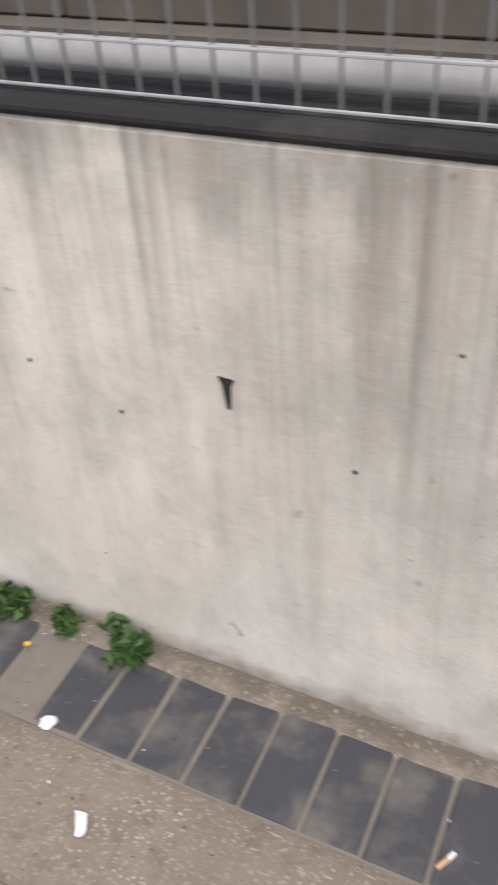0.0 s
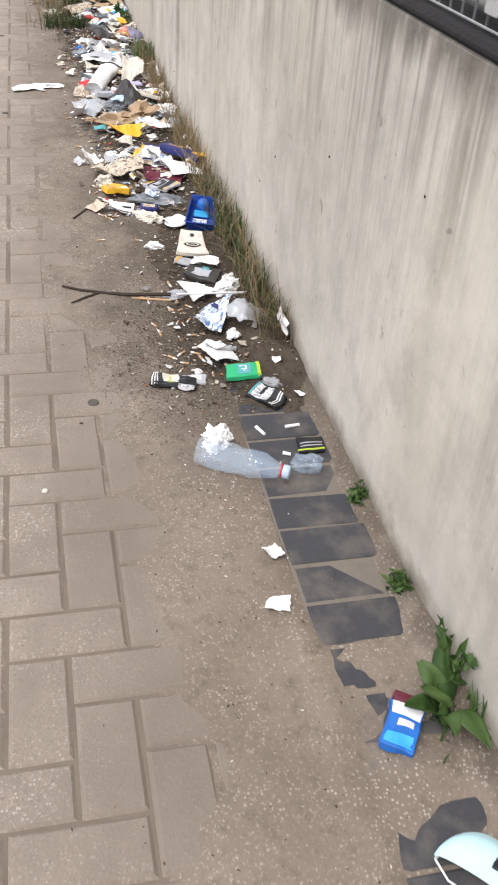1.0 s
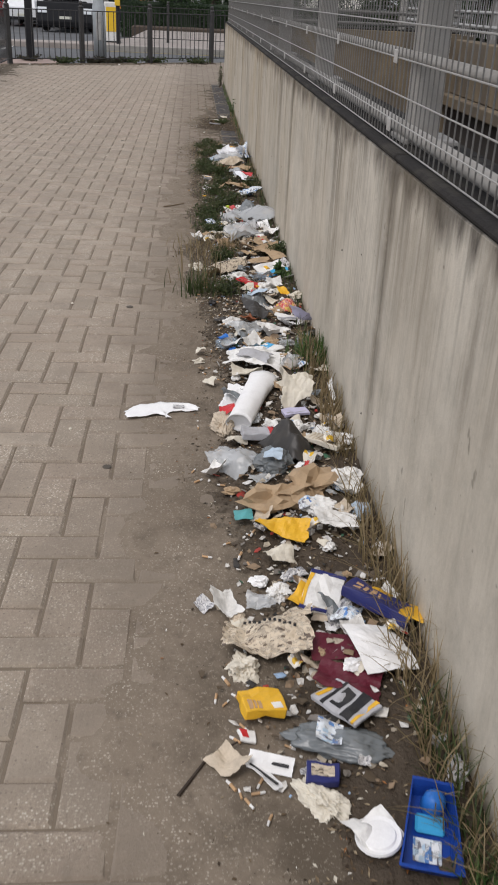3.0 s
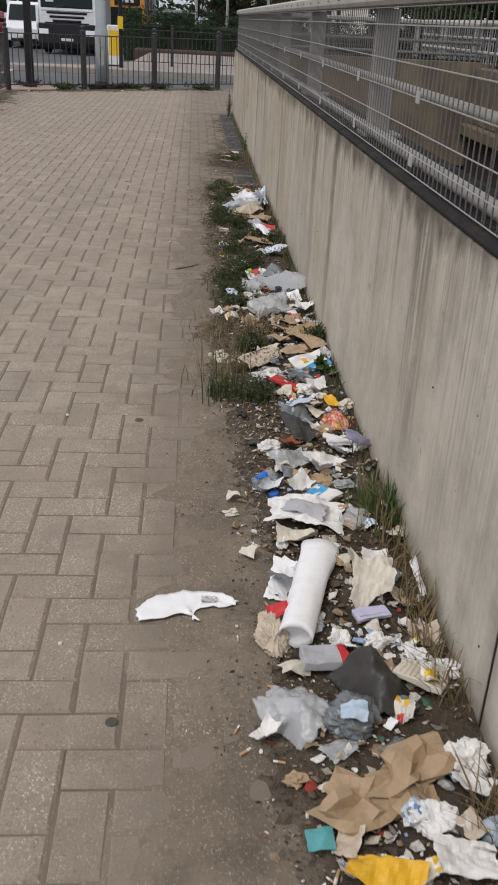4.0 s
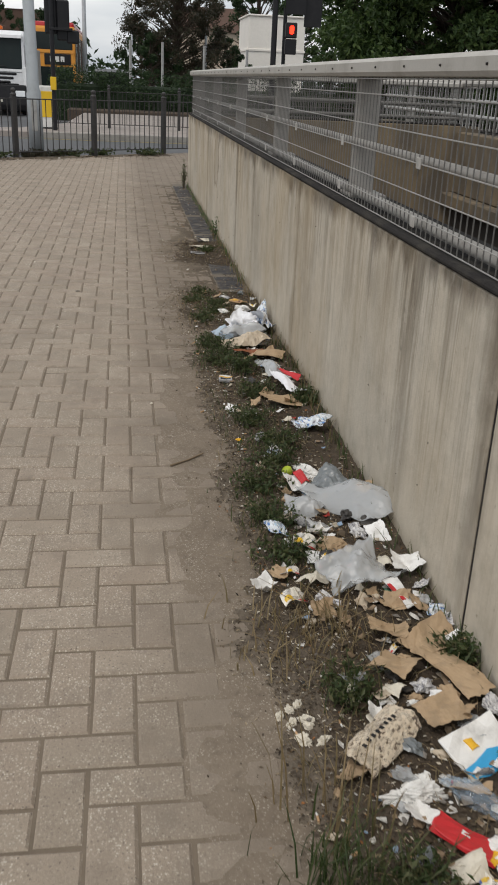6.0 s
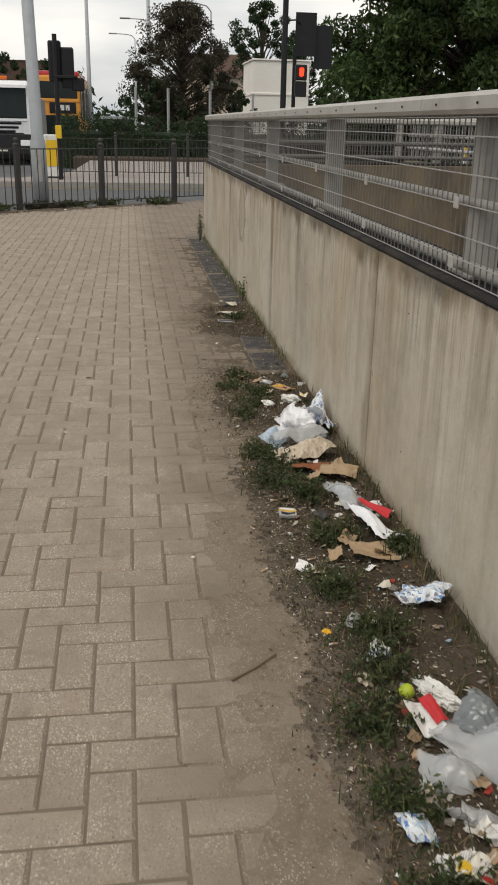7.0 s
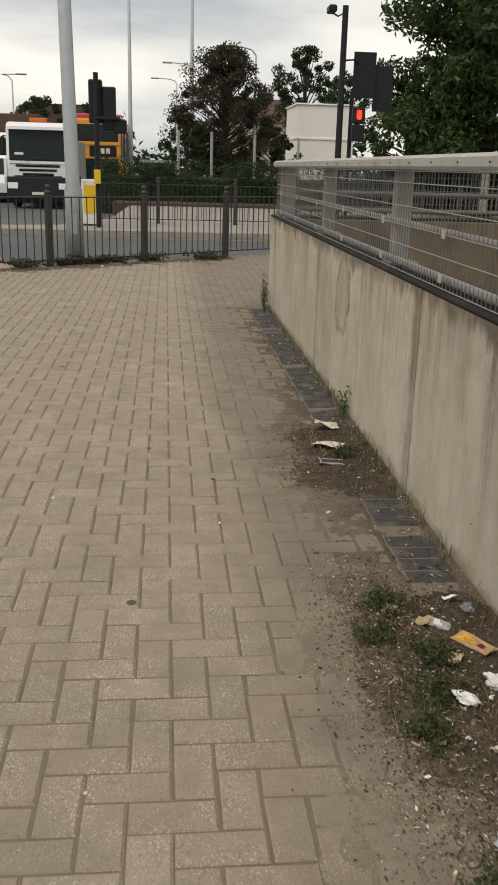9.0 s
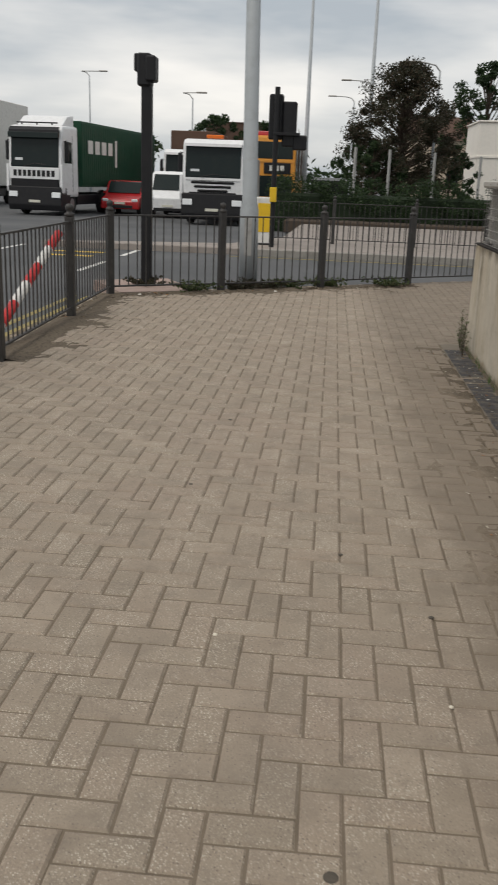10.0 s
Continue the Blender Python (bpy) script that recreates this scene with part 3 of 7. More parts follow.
part("tube_rail", rod((WALL_END + 0.1, PY + 0.06, 1.0), (WALL_END + 0.1, 4.85, 1.0), 0.024, n=10), M_TUBE, parapet)
part("tube_rail", rod((WALL_END + 0.1, PY + 0.06, 1.165), (WALL_END + 0.1, 4.85, 1.165), 0.024, n=10), M_TUBE, parapet)
part("top_rail", box(WALL_END + 0.02, WALL_END + 0.16, PY + 0.12, 4.9, 1.392, 1.452, 0.012), M_ALU, parapet)


def mesh_panel(a, b, name="mesh_panel"):
    bm = bmesh.new()
    n = round((a - b) / 0.0452)
    for i in range(n + 1):
        x = a + (b - a) * i / n
        box(x - 0.0015, x + 0.0015, PY - 0.0015, PY + 0.0015, 0.940, 1.39, 0, bm)
    p = part(name, bm, M_WIRE, parapet, "dull welded wire mesh")
    bm = bmesh.new()
    for z in (0.942, 0.994, 1.060, 1.148, 1.232, 1.334, 1.385):
        rod((a + 0.01, PY - 0.005, z), (b - 0.01, PY - 0.005, z), 0.0021, n=6, bm=bm)
    part("cross_wire", bm, M_WIREL, p, "bright horizontal wires")
    for x in (a - 0.70, b + 0.33):
        for z in (0.978, 1.150):
            part("clip", box(x - 0.021, x + 0.021, PY - 0.011, PY - 0.007, z - 0.017, z + 0.017, 0.002), M_CLIP, p, "pale square clip plate")


edges = [5.2] + [x - 0.33 for x in POSTS[1:]] + [WALL_END + 0.03]
for a, b in zip(edges, edges[1:]):
    if a - b > 0.3:
        mesh_panel(a - 0.008, b + 0.008)
bm = bmesh.new()
for i in range(74):
    y = PY + 0.02 + i * 0.0515
    box(WALL_END + 0.028, WALL_END + 0.032, y - 0.002, y + 0.002, 0.945, 1.39, 0, bm)
for z in (0.945, 1.008, 1.07, 1.135, 1.20, 1.265, 1.33, 1.388):
    rod((WALL_END + 0.025, PY, z), (WALL_END + 0.025, 4.85, z), 0.0028, n=6, bm=bm)
part("end_mesh", bm, M_WIRE, parapet)

# ---- sunken ramp behind the wall ----
FY = 4.6
# floor and walls below ground carry the ramp's shade as a dark colour
obj("ramp_floor", prism([(6, -0.7), (-12.5, -2.6), (-24, -2.6), (-24, -2.9), (6, -2.9)], WALL_Y + 0.1, FY + 0.5), M_DEEP, None, "littered floor of the sunken ramp, shade put into its dark colour", "ramp", "structure")
obj("ramp_wall_near", box(-24, 6, WALL_Y + 0.14, WALL_Y + 0.238, -2.9, -0.604), M_DEEP, None, "inner face of the retaining wall, shade put into its dark colour", "wall", "structure")
obj("ramp_end_wall", box(WALL_END + 0.02, WALL_END + 0.22, WALL_Y + 0.25, FY, -2.9, -0.604), M_DEEP, None, "end wall of the sunken ramp, shade put into its dark colour", "wall", "structure")
far_wall = thing("wall_far", Matrix(), "grey concrete wall on the far side of the sunken ramp", "wall", kind="structure")
for i in range(9):
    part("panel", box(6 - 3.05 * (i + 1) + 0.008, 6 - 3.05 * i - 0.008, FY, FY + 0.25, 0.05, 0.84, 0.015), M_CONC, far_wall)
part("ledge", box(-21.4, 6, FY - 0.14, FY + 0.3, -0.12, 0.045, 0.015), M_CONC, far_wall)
# darker than the panels above it: shade of the recess, as colour
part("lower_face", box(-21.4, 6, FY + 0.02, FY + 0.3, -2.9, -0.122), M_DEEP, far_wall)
far_parapet = thing("far_parapet", Matrix(), "pale metal railing on the far wall of the ramp", "railing", kind="structure")
for i in range(14):
    x = 4.5 - i * 2.05
    part("post", box(x - 0.05, x + 0.05, FY + 0.06, FY + 0.16, 0.841, 1.46, 0.006), M_POSTG, far_parapet)
for z, r in ((1.05, 0.025), (1.24, 0.022), (1.45, 0.04)):
    part("rail", rod((6, FY + 0.05, z), (-21.4, FY + 0.05, z), r, n=8), M_ALU if z > 1.3 else M_GALV, far_parapet)
bm = bmesh.new()
for i in range(228):
    x = 5.9 - i * 0.12
    box(x - 0.005, x + 0.005, FY + 0.045, FY + 0.055, 0.90, 1.44, 0, bm)
part("infill_bar", bm, M_GALV, far_parapet)
# sloping handrail wall inside the ramp
obj("ramp_kerb_wall", prism([(2, 0.25), (-9.5, -0.9), (-9.5, -1.2), (2, -0.1)], 2.75, 2.95), M_CONC, None, "sloping concrete upstand inside the ramp", "wall", "structure")


# ---- pedestrian railings ----
def fence_post(par):
    bm = box(-0.04, 0.04, -0.04, 0.04, -0.1, 0.98, 0.006)
    p = part("fence_post", bm, M_FENCE, par)
    cap = part("post_cap", lathe([(0.045, 0.98), (0.05, 0.99), (0.05, 1.005), (0.028, 1.02), (0.024, 1.03), (0.036, 1.048), (0.04, 1.066), (0.034, 1.085), (0.012, 1.1)], 10), M_FENCE, p, "ball-shaped cap", True)
    return p


def fence_bay(ax, ay, bx, by, z0=0.0):
    d = Vector((bx - ax, by - ay, 0))
    ang = math.degrees(math.atan2(d.y, d.x))
    L = d.length
    bay = thing("railing_panel", pose(ax, ay, z0, 0, 0, ang), "dark grey steel pedestrian railing with upright bars", "railing", "railings by the road")
    fence_post(bay)
    for z in (0.93, 0.10):
        part("railing_rail", box(0.05, L - 0.05, -0.018, 0.018, z - 0.009, z + 0.009, 0.003), M_FENCE, bay)
    n = round(L / 0.118)
    for i in range(1, n):
        x = L * i / n
        part("railing_bar", rod((x, 0, 0.105), (x, 0, 0.925), 0.0075, n=6), M_FENCE, bay)
    return bay


for (ax, ay), (bx, by) in zip(FENCE, FENCE[1:]):
    fence_bay(ax, ay, bx, by)
for i in range(10):
    fence_bay(-31.2, -2.2 + i * 1.9, -31.2, -0.3 + i * 1.9, 0.0)


# ---- poles, signals, bollard ----
def lamp_column(x, y, z0, h, r, arm, label, taper=0.5, ang=0.0, lean=0.0):
    ob = thing("street_lamp", pose(x, y, z0, lean, 0, ang), label, "street lamp")
    part("column", lathe([(r * 1.25, 0), (r * 1.25, 1.1), (r, 1.2), (r * taper, h)], 14), M_COLUMN, ob, "grey galvanised column", True)
    if arm:
        part("arm", tube([(0, 0, h - 0.6), (0, 0, h), (0, -0.25, h + 0.28), (0, -0.7, h + 0.38), (0, -arm, h + 0.42)], r * taper, r * taper * 0.8), M_GALV, ob)
        part("lantern", box(-0.14, 0.14, -arm - 0.75, -arm, h + 0.37, h + 0.47, 0.035), M_POSTG, ob, "flat grey lantern head")
    return ob


col = lamp_column(-21.9, -1.42, -0.1, 11.5, 0.10, 0, "tall grey steel lighting column beside the railings", 0.62, lean=0.9)
part("door", box(0.118, 0.128, -0.05, 0.05, 0.5, 1.0, 0.004), M_GALV, col, "small access door")
lamp_column(-62, -2.1, -0.14, 14.5, 0.14, 0, "very tall slim grey mast beside the road", 0.35)
lamp_column(-62, 1.35, -0.14, 15.5, 0.14, 0, "very tall slim grey mast behind the trees", 0.35)
lamp_column(-60, 4.75, -0.14, 7.3, 0.09, 1.0, "grey street lamp with a curved arm over the road")
lamp_column(-78, 1.9, -0.14, 8.2, 0.09, 1.5, "grey street lamp with a curved arm farther along")
lamp_column(-95, 0.9, -0.14, 8.6, 0.10, 1.6, "distant grey street lamp with a curved arm")
lamp_column(-90, -22.0, -0.14, 9.6, 0.10, -1.6, "distant grey street lamp beside the lorries")
lamp_column(-75, -10.6, -0.14, 6.8, 0.09, -1.0, "distant grey street lamp above the vans")
for x, y in ((-47.5, 1.8), (-49.0, 3.75), (-46.5, 0.4), (-52, 6.1)):
    ob = thing("sign_post", pose(x, y, -0.14), "short grey post in front of the hedge", "post")
    part("shaft", rod((0, 0, 0), (0, 0, 2.9), 0.06, n=8), M_GALV, ob)


def signal_head(par, x, y, z, ang, lit=None, n=3, board=0.12):
    """A traffic light head, its lenses towards +x before the turn."""
    m = pose(x, y, z, 0, 0, ang)
    h = 0.30 * n
    hd = part("signal_head", box(-0.09, 0.09, -0.15, 0.15, 0, h, 0.03), M_BLACK, par)
    hd.matrix_local = m
    if board:
        part("backing_board", box(-0.10, -0.09, -0.15 - board, 0.15 + board, -0.10, h + 0.10, 0.004), M_BLACK, hd, "black backing board")
    for i in range(n):
        part("lens", lathe([(0.10, 0.0), (0.09, 0.012), (0.05, 0.02)], 14, m=pose(0.09, 0, 0.15 + 0.3 * i, 0, 90, 0)), M_REDMAN if lit == i else M_LENS, hd, "glowing red lens" if lit == i else "dark lens")
        part("hood", tube([(0.09, 0.11 * math.cos(a), 0.15 + 0.3 * i + 0.11 * math.sin(a)) for a in [k * math.pi / 8 for k in range(9)]], 0.012), M_BLACK, hd)
    return hd


sig = thing("traffic_signal", pose(-29.3, -1.62, 0), "black traffic signal seen from behind, two heads on a pole", "traffic light")
part("pole", rod((0, 0, -0.1), (0, 0, 3.25), 0.055, n=12), M_BLACK, sig)
signal_head(sig, -0.16, -0.02, 2.22, 180, board=0.0)
signal_head(sig, -0.14, 0.27, 2.08, 180, board=0.0)
signal_head(sig, -0.12, 0.50, 2.02, 180, n=1, board=0.0)
part("bracket", box(-0.06, 0.06, -0.05, 0.5, 2.3, 2.36, 0.006), M_BLACK, sig)
part("push_button_box", box(0.02, 0.14, -0.07, 0.07, 0.95, 1.25, 0.01), M_YELLOW, sig, "yellow push-button box")

boll = thing("bollard", pose(-30.0, -1.85, -0.02), "white illuminated traffic bollard with a yellow face", "bollard")
part("body", box(-0.12, 0.12, -0.20, 0.20, 0, 1.05, 0.045, seg=3), M_BOLLW, boll)
part("face", box(0.121, 0.128, -0.14, 0.14, 0.30, 0.92, 0.003), M_YELLOW, boll, "yellow reflective face")
part("base", box(-0.16, 0.16, -0.24, 0.24, -0.1, 0.06, 0.02), M_BLACK, boll)

cs = thing("traffic_signal", pose(-21.35, -2.72, -0.1), "slim black signal pole with a small box on top", "traffic light")
part("pole", box(-0.06, 0.06, -0.065, 0.065, 0, 2.72, 0.012), M_BLACK, cs)
part("signal_head", box(-0.12, 0.1, -0.11, 0.06, 2.55, 2.93, 0.02), M_BLACK, cs)
part("signal_head", box(-0.08, 0.14, 0.0, 0.13, 2.6, 2.9, 0.02), M_BLACK, cs)
part("camera_box", box(-0.05, 0.05, -0.16, -0.1, 2.72, 2.93, 0.015), M_BLACK, cs)

ps = thing("traffic_signal", pose(-32.2, 4.62, 0), "black crossing signal with a glowing red figure and a detector camera", "traffic light")
part("pole", rod((0, -0.32, -0.1), (0, -0.32, 5.25), 0.085, 0.075, 12), M_BLACK, ps)
part("pole", rod((-0.3, 0.02, -0.1), (-0.3, 0.02, 3.3), 0.055, n=12), M_BLACK, ps)
signal_head(ps, -0.35, 0.30, 3.25, 180, board=0.14)
signal_head(ps, -0.45, 0.82, 2.95, 180, board=0.10)
part("ped_head", box(0.0, 0.16, -0.02, 0.30, 2.52, 2.92, 0.025), M_BLACK, ps)
part("red_figure", box(0.161, 0.170, 0.085, 0.205, 2.62, 2.84, 0.03), M_REDMAN, ps, "glowing red crossing figure, plain shape")
part("ped_head", box(0.0, 0.16, -0.02, 0.30, 2.10, 2.50, 0.025), M_BLACK, ps)
part("bracket", tube([(0, -0.32, 4.0), (-0.2, 0.0, 4.05), (-0.3, 0.25, 3.9)], 0.025), M_BLACK, ps)
cm = part("detector_camera", box(-0.1, 0.3, -0.78, -0.58, 5.05, 5.22, 0.03), M_BLACK, ps)
part("camera_arm", tube([(0, -0.32, 5.1), (0.02, -0.5, 5.0), (0.08, -0.66, 5.06)], 0.022), M_BLACK, cm)
yt = thing("marker_post", pose(-33.5, 10.2, -0.02), "short post with a yellow band beyond the ramp", "post")
part("shaft", box(-0.06, 0.06, -0.06, 0.06, 0, 0.95, 0.01), M_BOLLW, yt)
part("band", box(-0.065, 0.065, -0.065, 0.065, 0.55, 0.88, 0.01), M_YELLOW, yt, "yellow band")

# leaning red and white pole outside the railings
bp = thing("barrier_pole", Matrix(), "red and white striped plastic barrier pole leaning on the railings", "barrier")
a, b = Vector((-16.4, -2.98, 0.03)), Vector((-18.5, -3.02, 0.80))
M_STRR = worn("red_barrier_plastic", (0.55, 0.03, 0.03), 0.5, 0, 0.2, 12)
for i in range(6):
    p, q = a + (b - a) * (i / 6), a + (b - a) * ((i + 1) / 6)
    part("band", rod(p, q, 0.044, n=12), M_STRR if i % 2 else M_BOLLW, bp, "red band" if i % 2 else "white band")


# ---- vehicles, noses towards +x ----
def wheel(par, x, y, r, w=0.28):
    ty = part("wheel", lathe([(r * 0.55, -w / 2), (r * 0.92, -w / 2), (r, -w * 0.35), (r, w * 0.35), (r * 0.92, w / 2), (r * 0.55, w / 2)], 20, m=pose(x, y, r, 90, 0, 0)), M_TYRE, par, smooth=False)
    part("rim", lathe([(r * 0.5, -w * 0.52), (r * 0.54, -w * 0.4), (r * 0.54, w * 0.4), (r * 0.5, w * 0.52), (r * 0.2, w * 0.56)], 14, m=pose(x, y, r, 90, 0, 0)), M_CHROME, ty)


def lorry(m, cab, label, H=3.25, beacon=False, dark_front=False):
    ob = thing("lorry", m, label, "lorry")
    W, k = 1.24, (H - 0.8) / 2.2
    zf = lambda z: z if z < 0.8 else 0.8 + (z - 0.8) * k
    out = lambda pts: [(x, zf(z)) for x, z in pts]
    part("cab", prism(out([(0, 0.8), (0.03, 1.66), (-0.10, 2.78), (-0.28, 2.97), (-2.0, 3.0), (-2.05, 0.8)]), -W, W, bevel=0.13), cab, ob)
    part("windscreen", prism(out([(0.026, 1.70), (0.038, 1.74), (-0.082, 2.74), (-0.105, 2.78), (-0.14, 2.7), (-0.03, 1.72)]), -W + 0.13, W - 0.13, bevel=0.012), M_SCREEN, ob, "dark glass windscreen")
    part("wiper", tube([(0.05, -0.5, zf(1.72)), (0.045, 0.0, zf(1.82)), (0.04, 0.5, zf(1.78))], 0.014), M_BLACK, ob)
    for s in (-1, 1):
        part("side_window", box(-1.2, -0.35, s * W - 0.01, s * W + 0.012, zf(1.85), zf(2.5), 0.01), M_SCREEN, ob)
        part("door_gap", box(-1.32, -1.30, s * W - 0.01, s * W + 0.008, zf(0.95), zf(2.7)), M_BLACK, ob)
        mr = part("mirror", box(-0.35, -0.2, s * (W + 0.14) - 0.08, s * (W + 0.14) + 0.08, zf(1.9), zf(2.5), 0.04), M_BLACK, ob)
        part("mirror_arm", tube([(-0.3, s * W, zf(2.5)), (-0.28, s * (W + 0.14), zf(2.52))], 0.02), M_BLACK, mr)
        hl = part("headlight", prism([(0.05, 0.74), (0.17, 0.78), (0.13, 1.0), (0.05, 1.04)], s * 1.0 - 0.2, s * 1.0 + 0.2, bevel=0.02), M_LAMPG, ob, "clear headlight")
        part("lamp_rim", box(0.04, 0.12, s * 0.97 - 0.24, s * 0.97 + 0.24, 0.68, 1.02, 0.03), M_BLACK, hl)
        part("step", box(-1.0, -0.25, s * W - 0.08, s * W - 0.01, 0.35, 0.94, 0.03), M_BLACK, ob)
    part("bumper", prism([(0.10, 0.22), (0.16, 0.45), (0.09, 1.24), (-0.6, 1.24), (-0.6, 0.22)], -W, W, bevel=0.05), M_BLACK, ob, "dark bumper")
    part("grille", box(0.0, 0.045, -0.95, 0.95, 0.98, zf(1.22), 0.02), M_BLACK, ob, "black lower grille")
    for i in range(3):
        part("grille_slot", box(0.0, 0.055, -0.88 + 0.13 * i, 0.88 - 0.13 * i, zf(1.50) - 0.16 * i, zf(1.50) + 0.095 - 0.16 * i, 0.035), M_BLACK, ob, "black grille slot")
    for i in range(2):
        part("bonnet_seam", box(0.02, 0.042, -1.1, 1.1, zf(1.60 - 0.52 * i), zf(1.612 - 0.52 * i)), M_BLACK, ob)
    for s in (-1, 1):
        part("corner_deflector", prism([(0.0, 0.98), (0.06, 1.2), (0.02, zf(1.78)), (-0.3, zf(1.78)), (-0.3, 0.98)], s * (W + 0.005) - 0.09, s * (W + 0.005) + 0.03, bevel=0.02), cab, ob)
        part("fog_lamp", lathe([(0.07, 0), (0.06, 0.02), (0.03, 0.03)], 12, m=pose(0.12, s * 0.72, 0.45, 0, 90, 0)), M_LAMPG, ob, "round fog lamp")
    if dark_front:
        part("screen_visor", prism(out([(-0.02, 2.62), (0.16, 2.58), (0.14, 2.74), (-0.05, 2.80)]), -W + 0.08, W - 0.08, bevel=0.015), M_SCREEN, ob, "smoked sun visor")
        part("roof_bar", rod((-0.35, -0.95, H + 0.07), (-0.35, 0.95, H + 0.07), 0.03, n=8), M_BLACK, ob, "thin lamp bar over the roof")
        for y in (-0.7, 0.0, 0.7):
            part("bar_foot", box(-0.38, -0.32, y - 0.03, y + 0.03, H - 0.02, H + 0.08, 0.005), M_BLACK, ob)
        part("grille_panel", box(0.02, 0.075, -1.12, 1.12, 0.95, zf(1.42), 0.04), M_BLACK, ob, "tall black grille panel")
    part("number_plate", box(0.14, 0.16, -0.26, 0.26, 0.55, 0.66, 0.004), M_PLATE, ob, "plate with unreadable bars")
    part("windscreen_card", box(0.02, 0.032, -0.9, -0.55, zf(1.9), zf(1.98)), M_LAMPG, ob, "pale card behind the screen")
    part("sun_visor", prism(out([(0.0, 2.78), (0.10, 2.72), (0.08, 2.82), (-0.1, 2.92)]), -W + 0.1, W - 0.1), M_BLACK if dark_front else cab, ob)
    if beacon:
        part("beacon", box(-0.6, -0.4, -0.34, 0.34, H, H + 0.14, 0.03), M_AMBER, ob, "amber roof beacon")
    part("chassis", box(-8.0, -0.4, -0.45, 0.45, 0.6, 0.94, 0.02), M_BLACK, ob)
    part("side_skirt", box(-7.6, -2.2, -1.1, 1.1, 0.45, 0.9, 0.03), M_BLACK, ob)
    for x in (-1.3, -5.6, -6.9):
        for s in (-1, 1):
            wheel(ob, x, s * 1.05, 0.5)
    return ob


truck = lorry(pose(-46.2, -5.2, -0.44), M_WHITE, "white tipper lorry with an amber beacon, waiting at lights", 3.35, beacon=True)
part("tipper_body", prism([(-2.3, 1.05), (-2.25, 2.75), (-8.0, 2.75), (-8.3, 1.05)], -1.2, 1.2, bevel=0.04), M_POSTG, truck)
truck2 = lorry(pose(-49.3, -13.5, -0.47, 0, 0, -5), M_WHITE, "white lorry carrying a dark green shipping container", 3.85, dark_front=True)
part("roof_fairing", prism([(-0.6, 3.82), (-1.3, 4.25), (-2.0, 4.32), (-2.0, 3.82)], -1.05, 1.05, bevel=0.06), M_WHITE, truck2)
part("front_banner", box(0.06, 0.085, -1.15, 1.15, 1.55, 2.02, 0.006), M_WHITE, truck2)
for i in range(9):
    part("letter_bar", box(0.086, 0.093, -0.98 + i * 0.22, -0.82 + i * 0.22, 1.66, 1.92, 0.004), M_BLACK, truck2, "dark bar in place of lettering")
cont = part("container", box(-14.5, -2.5, -1.22, 1.22, 1.25, 4.15, 0.02), M_GREENC, truck2, "dark green corrugated container")
for i in range(44):
    part("corrugation", box(-14.3 + i * 0.27, -14.17 + i * 0.27, 1.215, 1.245, 1.35, 4.05, 0.008), M_GREENC, cont)
for i in range(4):
    part("letter_bar", box(-6.8 + i * 0.95, -6.15 + i * 0.95, 1.246, 1.252, 2.75, 3.35, 0.003), M_BOLLW, cont, "white bar in place of lettering")
part("letter_bar", box(-7.5, -7.2, 1.246, 1.252, 2.2, 3.5, 0.003), M_BOLLW, cont)
for x in (-11.5, -12.7):
    for s in (-1, 1):
        wheel(truck2, x, s * 1.05, 0.5)
truck3 = lorry(pose(-58.0, -8.2, -0.47), M_WHITE, "second white lorry farther back in the queue", 3.3)
part("box_body", box(-8, -2.2, -1.24, 1.24, 1.0, 4.3, 0.04), M_ROOF, truck3)
truck4 = lorry(pose(-56.0, -20.3, -0.47), M_WHITE, "pale box lorry at the edge of the queue", 3.4)
part("box_body", box(-9, -2.2, -1.25, 1.25, 1.0, 5.6, 0.04), M_BOLLW, truck4)


